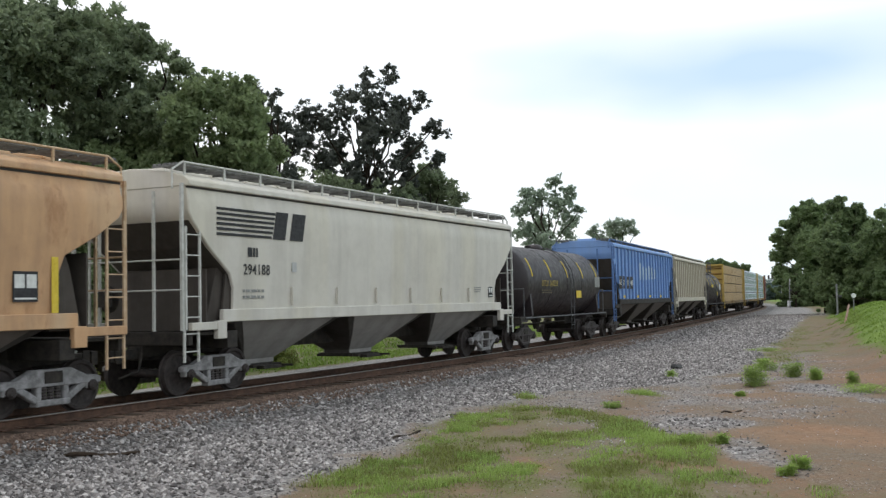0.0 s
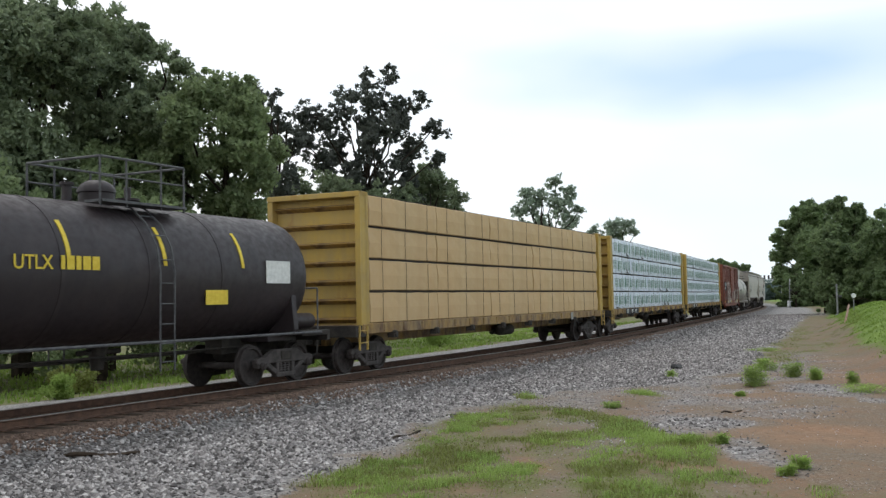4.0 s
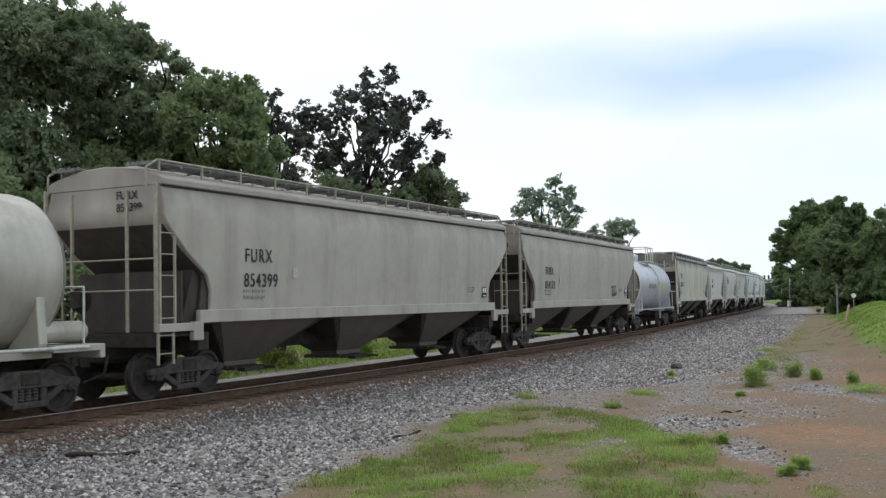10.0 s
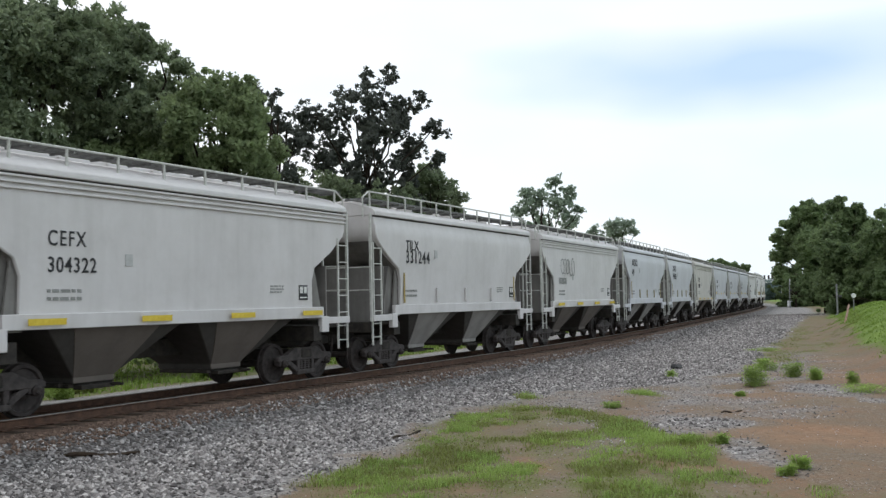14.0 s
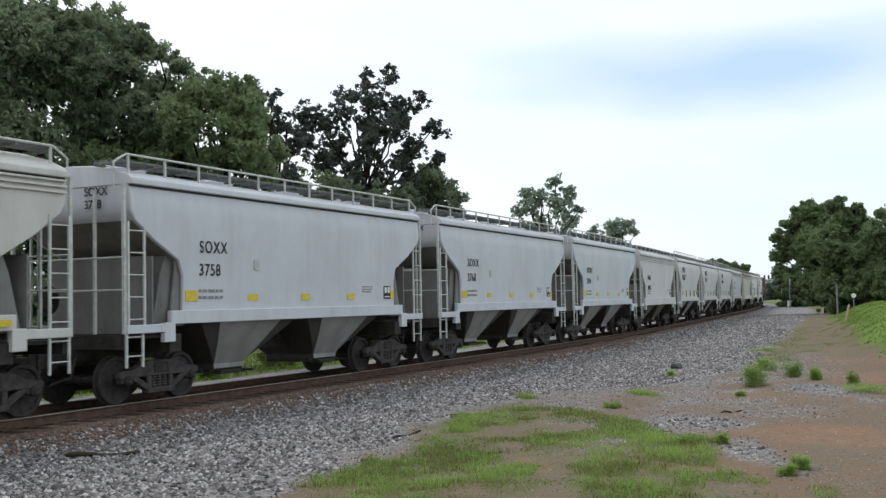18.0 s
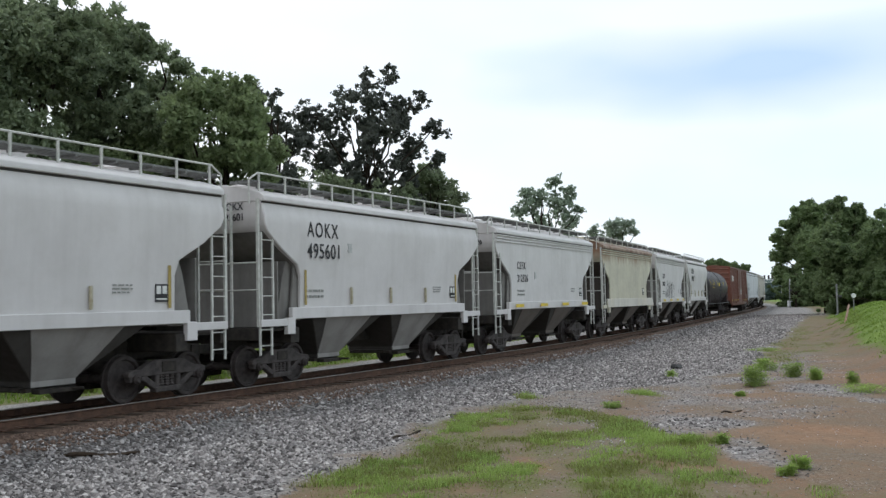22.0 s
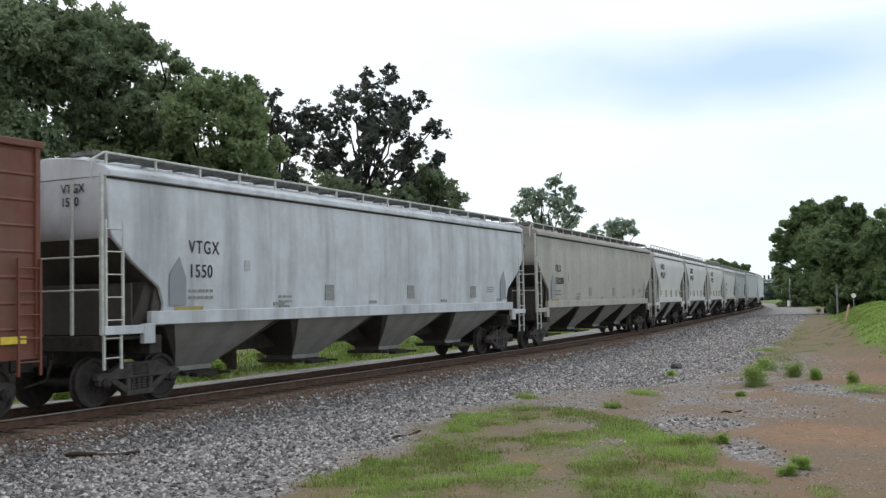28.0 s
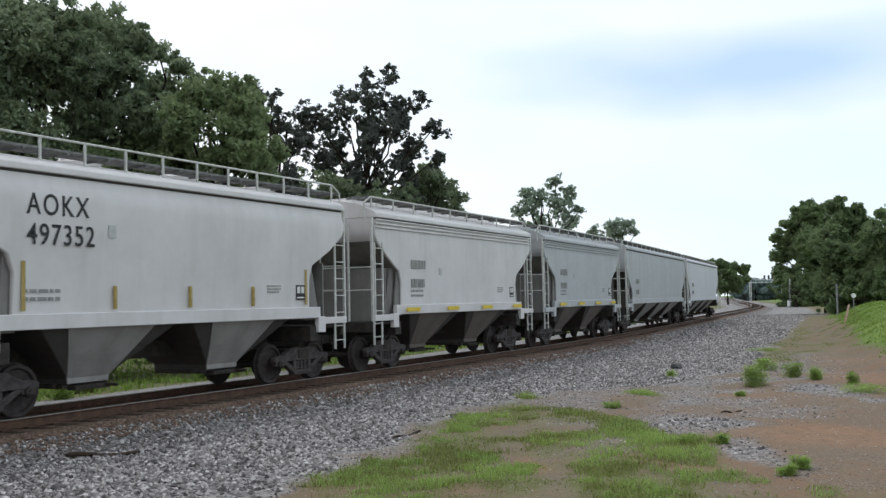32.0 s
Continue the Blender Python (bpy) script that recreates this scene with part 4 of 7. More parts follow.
for i, (a, d, h, w) in enumerate(((27.0, 110, 11, 12), (29.5, 106, 12, 13), (18.9, 192, 7.5, 9), (20.4, 124, 5.0, 7), (21.9, 112, 5.0, 8), (23.6, 108, 5.2, 8))):
    tree_at(a, d, h, w, LEAF_FAR, RIGHT, 64 + i, 0.0, 120, 150, 0.17, 0.050, 0.9)


def far_wood():
    """The wooded horizon all round, too far to tell trees apart."""
    g = np.random.default_rng(5)
    n = 620
    a = np.radians(g.uniform(0, 360, n))
    d = g.uniform(420, 620, n)
    h = g.uniform(6, 9, len(a))
    c = np.stack([d * np.sin(a), d * np.cos(a), h * 0.5], 1)
    v, f = leaves(c, h * 0.75, 70, 1.1, 6)
    return tagged(raw("far_woods", v, f, LEAF_FAR), "hazy line of distant woods on the horizon", "woods", kind="stuff")


far_wood()


def bush(x, y, h, w, leaf, label, seed):
    g = np.random.default_rng(seed)
    z0 = float(ground_z(x, y)[0])
    n = int(10 + 8 * w)
    c = np.stack([g.normal(0, w * 0.22, n), g.normal(0, w * 0.22, n), g.uniform(0.15, 0.8, n) * h], 1)
    top = tagged(new("bush"), label, "bush", "bushes beyond the track")
    top.location = (x, y, z0)
    v, f = leaves(c, np.full(n, h * 0.28), 150, 0.05, seed)
    ob = raw("foliage", v, f, leaf)
    ob.parent = top
    st = Shape()
    for i in range(4):
        st.tube((0, 0, -0.05), tuple(c[i]), 0.02, 5, 0.008)
    me = st.mesh("stems")
    me.materials[0] = BARK
    s = new("stems", me)
    s.parent = top


for i, (s, lat, h, w) in enumerate(((23.3, -7.2, 1.0, 1.2), (27.0, -6.5, 0.7, 1.0), (30.0, -9.0, 0.9, 1.5), (35.0, -7.8, 0.8, 1.2), (41.0, -9.0, 0.9, 1.6), (50.0, -10.0, 1.0, 2.0), (22.0, -9.5, 1.1, 1.4), (62.0, -11.0, 1.2, 2.2))):
    bx, by, _ = on_line(s, lat)
    bush(float(bx), float(by), h, w, WEED if i % 2 else GRASS, "yellow-green bush in the grass beyond the track", 80 + i)
# ---- rolling stock: shared parts ----
I4 = Matrix.Identity(4)
WHEELSETS = []
R_WHEEL = 0.457


def b_wheelset():
    s = Shape()
    for sg in (-1, 1):
        y = 0.75 * sg
        s.turned((0, y - 0.07 * sg, 0), (0, sg, 0), [(-0.012, 0.10), (-0.012, 0.485), (0.022, 0.485), (0.026, 0.457), (0.118, 0.452), (0.128, 0.44), (0.128, 0.385), (0.085, 0.36), (0.07, 0.22), (0.10, 0.14), (0.125, 0.12), (0.125, 0.05)], 26)
        s.turned((0, y + 0.11 * sg, 0), (0, sg, 0), [(0, 0.085), (0.14, 0.085), (0.15, 0.10), (0.27, 0.10), (0.29, 0.07), (0.31, 0.06)], 12)
        for k in range(3):
            a = k * 2.094
            s.box(0.045 * math.cos(a) - 0.014, 0.045 * math.cos(a) + 0.014, y + sg * 0.415, y + sg * 0.435, 0.045 * math.sin(a) - 0.014, 0.045 * math.sin(a) + 0.014)
    s.tube((0, -0.8, 0), (0, 0.8, 0), 0.085, 10)
    return s


def b_side_frame():
    """Cast side frame with its two windows and pedestals."""
    s = Shape()
    outer = [(-1.10, 0.50), (-1.10, 0.60), (-0.98, 0.64), (-0.78, 0.64), (-0.42, 0.80), (0.42, 0.80), (0.78, 0.64), (0.98, 0.64), (1.10, 0.60), (1.10, 0.50)]
    s.loft([[(x, y, z) for x, z in outer] for y in (-0.08, 0.08)])
    for sg in (-1, 1):
        s.loft([[(sg * 0.70, y, 0.56), (sg * 0.76, y, 0.46), (sg * 0.36, y, 0.22), (sg * 0.26, y, 0.30)] for y in (-0.07, 0.07)])
        s.box(*sorted((sg * 0.24, sg * 0.36)), -0.07, 0.07, 0.22, 0.74)
        s.box(*sorted((sg * 0.74, sg * 0.80)), -0.07, 0.07, 0.40, 0.62)
        s.box(*sorted((sg * 0.98, sg * 1.05)), -0.07, 0.07, 0.40, 0.62)
    s.box(-0.37, 0.37, -0.09, 0.09, 0.17, 0.28)
    return s


def b_springs():
    return Shape().turned((0, 0, 0.285), (0, 0, 1), [(k * 0.026, 0.066 if k % 2 else 0.05) for k in range(11)], 8)


def b_bolster():
    s = Shape()
    s.loft([[(-0.20, y, 0.50 + d), (0.20, y, 0.50 + d), (0.20, y, 0.76), (-0.20, y, 0.76)] for y, d in ((-1.12, 0.06), (-0.6, 0), (0.6, 0), (1.12, 0.06))])
    s.turned((0, 0, 0.74), (0, 0, 1), [(0, 0.2), (0.09, 0.2)], 16)
    for sg in (-1, 1):
        s.box(sg * 0.42 - 0.04, sg * 0.42 + 0.04, -0.9, 0.9, 0.36, 0.46)
        for y in (-0.75, 0.75):
            s.box(*sorted((sg * 0.44, sg * 0.50)), y - 0.04, y + 0.04, 0.30, 0.52)
    return s


def truck(car, x, steel):
    t = part("truck", "bolster", b_bolster, UNDER, car, pose(x, 0, 0), "dark four-wheel truck with cast side frames", 0.012)
    for sg in (-1, 1):
        part("side_frame", "side_frame", b_side_frame, steel, t, pose(0, sg * 1.02, 0), "", 0.016)
        for dx in (-0.15, 0.0, 0.15):
            part("spring", "spring", b_springs, TRUCK_DARK, t, pose(dx, sg * 1.02, 0))
    for sg in (-1, 1):
        w = part("wheelset", "wheelset", b_wheelset, WHEEL, t, pose(sg * 0.89, 0, R_WHEEL), "steel wheels on an axle", soft=True)
        WHEELSETS.append((w, car, sg * 0.89))
    return t


def b_coupler():
    s = Shape()
    s.box(-0.75, -0.05, -0.13, 0.13, 0.74, 1.02)
    s.box(-0.12, 0.30, -0.08, 0.08, 0.78, 0.98)
    s.prism([(0.26, 0.70), (0.50, 0.70), (0.54, 0.80), (0.54, 1.0), (0.46, 1.05), (0.26, 1.05)], -0.10, 0.06)
    s.box(0.44, 0.60, -0.14, 0.02, 0.74, 1.0)
    s.tube((0.05, 0.3, 0.9), (0.20, 0.34, 0.55), 0.03, 6)
    s.tube((0.20, 0.34, 0.55), (0.48, 0.1, 0.42), 0.03, 6)
    return s


def ends(car, L, steel=None):
    """Trucks and couplers, both ways."""
    steel = steel or TRUCK_DARK
    for sg in (-1, 1):
        truck(car, sg * (L / 2 - 1.95), steel)
        m = pose(sg * (L / 2 - 0.58), 0, 0, 0, 0, 0 if sg > 0 else 180)
        part("coupler", "coupler", b_coupler, UNDER, car, m, bevel=0.01)


def b_ladder(h, w, n):
    def go():
        s = Shape()
        for x in (-w / 2, w / 2):
            s.box(x - 0.022, x + 0.022, -0.02, 0.02, 0, h)
        for k in range(n):
            z = h * (k + 0.6) / n
            s.tube((-w / 2, -0.01, z), (w / 2, -0.01, z), 0.014, 5)
        return s
    return go


def ladder(name, car, material, x, y, z, h, w, n, turn=0):
    return part(name, ("ladder", round(h, 2), round(w, 2), n), b_ladder(h, w, n), material, car, pose(x, y, z, 0, 0, turn))


LETTERS = {}


def letters(car, text, x, z, h, y, material, squeeze=0.96, name="lettering", turn=0, gap=1.0):
    """Writing on the camera side, from x on, h metres high."""
    key = (text, h, squeeze, gap)
    if key not in LETTERS:
        cu = bpy.data.curves.new("letters", "FONT")
        cu.space_character = gap
        cu.body, cu.size, cu.extrude, cu.offset = text, h / 0.70, 0.003, 0.0025
        tmp = bpy.data.objects.new("letters", cu)
        scene.collection.objects.link(tmp)
        bpy.context.view_layer.update()
        me = bpy.data.meshes.new_from_object(tmp.evaluated_get(bpy.context.evaluated_depsgraph_get()))
        bpy.data.objects.remove(tmp)
        me.transform(Matrix.Diagonal((squeeze, 1, 1, 1)))
        if len(me.materials) == 0:
            me.materials.append(None)
        LETTERS[key] = me
    ob = new(name, LETTERS[key])
    ob.material_slots[0].link = "OBJECT"
    ob.material_slots[0].material = material
    ob.parent = car
    y = side_y(y, z, z + h)
    ob.matrix_basis = pose(x, y, z) @ pose(0, 0, 0, 90, 0, 0) if not turn else pose(x, y, z, 0, 0, turn) @ pose(0, 0, 0, 90, 0, 0)
    return ob


def panel(car, name, x0, x1, z0, z1, y, material, label=""):
    """A flat stencil or plate on the camera side."""
    k = ("panel", round(x1 - x0, 3), round(z1 - z0, 3))
    w, h = x1 - x0, z1 - z0
    return part(name, k, lambda: Shape().box(0, w, -0.004, 0.006, 0, h), material, car, pose(x0, side_y(y, z0, z1), z0), label)


def small_bars(car, x, z, y, material, rows=2, w=0.55, h=0.05):
    """Fine print too small to read, as bars."""
    k = ("bars", rows, w, h)

    def go():
        s = Shape()
        g = random.Random(rows * 7 + int(w * 100))
        for r in range(rows):
            cx = 0.0
            while cx < w * 0.95 - 0.01:
                l = min(g.uniform(0.06, 0.2), w - cx)
                s.box(cx, cx + l, -0.003, 0.004, -r * h * 2.2, -r * h * 2.2 + h)
                cx += l + 0.04
        return s
    return part("fine_print", k, go, material, car, pose(x, side_y(y, z - rows * h * 2.2, z + h), z))


def data_plate(car, x, z, y, s=0.34):
    """Black two-square stencil with white lines."""
    p = panel(car, "data_stencil", x, x + s, z, z + s, y, INK, "black stencil panel with white squares")
    q = part("stencil_frame", ("stframe", s), lambda: Shape().box(0.03, s / 2 - 0.02, -0.006, 0, s * 0.45, s * 0.9).box(s / 2 + 0.02, s - 0.03, -0.006, 0, s * 0.45, s * 0.9).box(0.03, s - 0.03, -0.006, 0, 0.04, 0.07), WHITE_INK, p, pose(0, -0.0005, 0))
    return p


class Side:
    """The camera side of a hopper body: how far out it stands at a height."""

    def __init__(self, W, zs, zt, cut, bulge, off=0.0):
        zc, zm = cut
        self.args = (W, zs, zt, cut, bulge)
        self.z = [zs, zm - 0.25, zm + 0.05, (zm + zc) / 2, zc - 0.05, zc + 0.12, (zc + zt) / 2, zt - 0.25, zt]
        self.y = [W / 2 - 0.06 + bulge * b for b in (0.0, 0.35, 0.5, 0.85, 1.0, 1.0, 0.9, 0.55, 0.0)]
        self.off = off

    def __add__(self, d):
        return Side(*self.args, self.off + d)

    def __sub__(self, d):
        return self + -d

    def at(self, z0, z1):
        return -max(float(np.interp(z, self.z, self.y)) for z in (z0, (z0 + z1) / 2, z1)) - 0.009 + min(0.0, self.off)


def side_y(y, z0, z1):
    return y.at(z0, z1) if isinstance(y, Side) else y


# ---- covered hoppers ----
def hull(a, W, zs, zt, cut, bulge):
    """Body from sill to eaves: end sheets slope in below, the sides bulge a little."""
    def go():
        s = Shape()
        zc, zm = cut
        rows = [(zs, a - 1.42, 0.0), (zm - 0.25, a - 1.44, 0.35), (zm + 0.05, a - 1.32, 0.5), ((zm + zc) / 2, a - 0.62, 0.85), (zc - 0.05, a - 0.10, 1.0), (zc + 0.12, a, 1.0), ((zc + zt) / 2, a, 0.9), (zt - 0.25, a, 0.55), (zt, a, 0.0)]
        loops = []
        for z, x, b in rows:
            y = W / 2 - 0.06 + bulge * b
            loops.append([(-x, -y, z), (x, -y, z), (x, y, z), (-x, y, z)])
        return s.loft(loops)
    return go


def roof_of(a, W, zt, rise, ribs):
    def go():
        s = Shape()
        y = W / 2 - 0.03
        prof = [(-y - 0.05, zt - 0.02), (-y - 0.05, zt + 0.09), (-y + 0.06, zt + 0.17), (-y * 0.72, zt + 0.17 + rise * 0.45), (-y * 0.35, zt + 0.17 + rise * 0.88), (0, zt + 0.17 + rise)]
        prof = prof + [(-p, z) for p, z in prof[-2::-1]]
        s.loft([[(x, p, z) for p, z in prof] for x in (-a - 0.02, a + 0.02)])
        return s
    return go


def b_chute_front(z0, top, half, low, yb):
    """Pale front plate of a chute, the bay's lit face, proud of the pyramid."""
    s = Shape()
    return s.loft([[(-x, -y - 0.014, z), (x, -y - 0.014, z), (x, -y + 0.03, z), (-x, -y + 0.03, z)] for x, y, z in ((low - 0.01, yb, z0 + 0.02), (low, yb, z0 + 0.12), (low + (half - low) * 0.44, yb + (1.42 - yb) * 0.46, z0 + 0.5 * (top - z0)), (half, 1.42, top))])


def b_slope(a, W, zs, zc, zm):
    """Sheet lying on the sloping end of the body, its dirt darkened to stand for shade."""
    rows = [(zs, -1.42), (zm - 0.25, -1.44), (zm + 0.05, -1.32), ((zm + zc) / 2, -0.62), (zc - 0.06, -0.11)]
    y = W / 2 - 0.10
    return Shape().loft([[(x + 0.012, -y, z), (x + 0.012, y, z), (x - 0.03, y, z), (x - 0.03, -y, z)] for z, x in rows])


def b_bay(l, z0, top, lo, yb):
    def go():
        s = Shape()
        s.loft([[(-x, -y, z), (x, -y, z), (x, y, z), (-x, y, z)] for x, y, z in ((lo, yb, z0), (lo, yb, z0 + 0.12), (lo + (l / 2 - lo) * 0.44, yb + (1.42 - yb) * 0.46, z0 + 0.5 * (top - z0)), (l / 2, 1.42, top))])
        return s
    return go


def b_gate():
    s = Shape()
    s.box(-0.55, 0.55, -0.66, 0.66, -0.07, 0.0)
    s.box(-0.42, 0.42, -0.86, -0.64, -0.10, -0.02)
    s.tube((0.3, -1.15, -0.04), (0.3, 1.15, -0.04), 0.03, 6)
    s.box(-0.62, -0.42, -0.5, 0.5, -0.05, 0.03)
    return s


def b_hatch_trough(a):
    def go():
        s = Shape()
        s.box(-a + 0.6, a - 0.6, -0.38, 0.38, 0.0, 0.10)
        n = int(a * 2 / 1.2)
        for k in range(n):
            x = -a + 0.8 + (2 * a - 1.6) * k / max(1, n - 1)
            s.box(x - 0.03, x + 0.03, -0.45, 0.45, 0.05, 0.16)
        return s
    return go


def b_round_hatch():
    return Shape().turned((0, 0, 0), (0, 0, 1), [(0, 0.40), (0.12, 0.40), (0.13, 0.44), (0.17, 0.42), (0.20, 0.2), (0.205, 0.02)], 16).box(-0.5, 0.5, -0.03, 0.03, 0.17, 0.22)


def b_walk(a):
    def go():
        s = Shape()
        for y in (-0.26, -0.13, 0.0, 0.13, 0.26):
            s.box(-a, a, y - 0.035, y + 0.035, -0.02, 0.02)
        n = int(2 * a / 0.9)
        for k in range(n + 1):
            x = -a + 2 * a * k / n
            s.box(x - 0.02, x + 0.02, -0.30, 0.30, -0.06, -0.02)
        return s
    return go


def b_rail(a, h, droop):
    def go():
        s = Shape()
        s.tube((-a, 0, h), (a, 0, h), 0.022, 6)
        if droop:
            for sg in (-1, 1):
                s.tube((sg * a, 0, h), (sg * (a + 0.32), 0, h - 0.18), 0.022, 6)
                s.tube((sg * (a + 0.32), 0, h - 0.18), (sg * (a + 0.32), 0, -0.35), 0.022, 6)
        return s
    return go


def b_sill(a, L, zs):
    def go():
        s = Shape()
        s.box(-a + 1.05, a - 1.05, -0.06, 0.06, zs - 0.21, zs + 0.05)
        for sg in (-1, 1):
            s.box(*sorted((sg * (a - 1.05), sg * (L / 2 - 0.62))), -0.055, 0.055, zs - 0.36, zs - 0.20)
            s.box(*sorted((sg * (a - 1.15), sg * (a - 0.85))), -0.07, 0.05, zs - 0.55, zs - 0.18)
        return s
    return go


def b_centre(L):
    def go():
        s = Shape()
        s.box(-L / 2 + 0.65, L / 2 - 0.65, -0.20, 0.20, 0.80, 1.16)
        return s
    return go


def underframe(car, L):
    part("centre_sill", ("csill", L), b_centre(L), UNDER, car, bevel=0.012)
    for e in (-1, 1):
        part("end_sill", "esill", lambda: Shape().box(-0.065, 0.065, -1.42, 1.42, 1.05, 1.32), UNDER, car, pose(e * (L / 2 - 0.685), 0, 0), bevel=0.01)
        part("body_bolster", "bbolst", lambda: Shape().box(-0.17, 0.17, -1.45, 1.45, 0.95, 1.30), UNDER, car, pose(e * (L / 2 - 1.97), 0, 0), bevel=0.01)
        part("end_deck", "edeck", lambda: Shape().box(-0.55, 0.55, -1.40, 1.40, 1.24, 1.30), UNDER, car, pose(e * (L / 2 - 1.31), 0, 0), bevel=0.006)


def b_web(zs, zm):
    """Upright web and slanted braces between end platform and slope sheet."""
    s = Shape()
    s.prism([(-0.05, zs - 0.25), (0.72, zs - 0.25), (0.72, zm - 0.05), (0.42, zm + 0.35), (0.20, zm - 0.2)], -1.28, 1.28)
    for y in (-1.35, 1.35):
        s.prism([(0.34, zs - 0.25), (0.76, zs - 0.25), (0.76, zm + 0.02), (0.55, zm + 0.25)], y - 0.03, y + 0.03)
    return s


def b_brake():
    s = Shape()
    s.turned((0, 0, 0), (1, 0, 0), [(-0.015, 0.24), (0.0, 0.28), (0.015, 0.24)], 18)
    for k in range(4):
        a = k * math.pi / 4
        s.tube((0, -0.26 * math.cos(a), -0.26 * math.sin(a)), (0, 0.26 * math.cos(a), 0.26 * math.sin(a)), 0.014, 5)
    s.box(-0.18, -0.02, -0.12, 0.12, -0.16, 0.16)
    return s


def b_reservoir():
    s = Shape()
    s.turned((-0.55, 0, 0), (1, 0, 0), [(-0.06, 0.05), (0, 0.17), (0.05, 0.19), (1.05, 0.19), (1.10, 0.17), (1.16, 0.05)], 14)
    s.tube((-0.5, 0.3, -0.05), (0.6, 0.3, -0.05), 0.11, 10)
    return s


def hopper(label, L, bays, skin, W=3.02, zt=4.13, rise=0.24, ribs=False, bulge=0.08, cut=(3.50, 2.68), rail=0.30, post_step=1.25, steel=None, bay_skin=None, sill_skin=None, round_hatches=False, uprights=0, upright_skin=None, slope_skin=None, trim=None, over=0.74):
    trim = trim or LADDER_W
    car = tagged(new("covered_hopper"), label, "railcar", "cars of the freight train")
    a, zs = L / 2 - over, 1.70
    key = ("hop", L, over, bays, zt, ribs, bulge, cut, rise)
    bay_skin = bay_skin or GRIME
    sill_skin = sill_skin or skin
    part("body", (key, "hull"), hull(a, W, zs, zt, cut, bulge), skin, car, bevel=0.02, soft=True)
    part("roof", (key, "roof"), roof_of(a, W, zt, rise, ribs), skin, car, bevel=0.015, soft=True)
    if ribs:
        for k in range(3):
            for sg in (-1, 1):
                part("eave_rib", ("eave_rib", L, over), lambda: Shape().box(-a, a, -0.028, 0.028, -0.02, 0.02), skin, car, pose(0, sg * (W / 2 - 0.022), zt - 0.075 - 0.10 * k), bevel=0.008)
    ztop = zt + 0.17 + rise
    if round_hatches:
        for k in range(bays * 2):
            part("hatch", "round_hatch", b_round_hatch, skin, car, pose(-a + 2 * a * (k + 0.5) / (bays * 2), 0.0, ztop - 0.06), soft=True)
    else:
        part("hatch_trough", (key, "hatch"), b_hatch_trough(a), skin, car, pose(0, 0, ztop - 0.05), bevel=0.01)
    for sg in (-1, 1):
        # Dark strip along the seam, added as the shadow line under the eave.
        part("eave_seam", ("seam", L, over), lambda: Shape().box(-a, a, -0.02, 0.02, -0.04, 0.0), SHADE_SHEET, car, pose(0, sg * (W / 2 - 0.055), zt - 0.022))
        part("running_board", ("walk", L, over), b_walk(a + 0.1), GRATING, car, pose(0, sg * 0.98, ztop + 0.02))
        r = part("roof_railing", ("railing", L, over, rail), b_rail(a - 0.1, rail, True), trim, car, pose(0, sg * 1.28, zt + 0.26))
        n = max(4, int(2 * a / post_step))
        for k in range(n + 1):
            part("railing_post", ("rpost", rail), lambda: Shape().box(-0.022, 0.022, -0.018, 0.018, -0.14, rail), trim, r, pose(-a + 0.15 + (2 * a - 0.3) * k / n, 0, 0))
        part("side_sill", ("sill", L, over), b_sill(a, L, zs), sill_skin, car, pose(0, sg * (W / 2 - 0.05), 0), bevel=0.012)
        for e in (-1, 1):
            ladder("side_ladder", car, trim, e * (a + 0.10 - 0.24), sg * (W / 2 - 0.03), 1.36, 2.05, 0.42, 5, 0 if sg < 0 else 180)
            ladder("step_ladder", car, trim, e * (a - 0.12), sg * (W / 2 - 0.06), 0.72, 0.70, 0.42, 2, 0 if sg < 0 else 180)
            part("corner_post", ("cpost", zt), lambda: Shape().box(-0.03, 0.03, -0.03, 0.03, 1.34, zt + 0.02), trim, car, pose(e * (a + 0.13), sg * (W / 2 - 0.07), 0))
            part("end_post", ("epost", zt), lambda: Shape().box(-0.025, 0.025, -0.025, 0.025, 1.34, zt - 0.1), trim, car, pose(e * (a + 0.13), sg * 0.72, 0))
    for e in (-1, 1):
        part("slope_sheet", (key, "slope"), lambda: b_slope(a, W, zs, *cut), slope_skin or SLOPE_SHADED_DARK, car, pose(e * a, 0, 0, 0, 0, 0 if e > 0 else 180), "dark dirty slope sheet")
        part("end_web", (key, "web"), lambda: b_web(zs, cut[1]), slope_skin or SLOPE_SHADED_DARK, car, pose(-e * -(a - 0.80), 0, 0, 0, 0, 180 if e > 0 else 0) if e < 0 else pose(a - 0.80 + 0.0, 0, 0, 0, 0, 180), bevel=0.01)
        # Panel added to close the see-through end, in the same shade-dark colour.
        part("end_panel", (key, "endpanel"), lambda: Shape().box(-0.02, 0.02, -1.36, 1.36, 1.32, cut[1] + 0.12), slope_skin or SLOPE_SHADED_DARK, car, pose(e * (a - 0.70), 0, 0), "dirty upright end panel")
        part("end_handrail", "endrail", lambda: Shape().tube((0, -1.45, 0), (0, 1.45, 0), 0.018, 6).tube((0, -1.45, -0.6), (0, 1.45, -0.6), 0.018, 6), trim, car, pose(e * (a + 0.15), 0, 2.75))
    underframe(car, L)
    room = 2 * (a - 1.42)
    lb = room / bays
    low, yb, half = (0.50, 0.72, 1.12) if bays == 2 else (0.58, 0.40, lb / 2 - 0.36)
    for k in range(bays):
        x = (-room / 2 + lb * (k + 0.5)) * (0.90 if bays == 2 else 1.0)
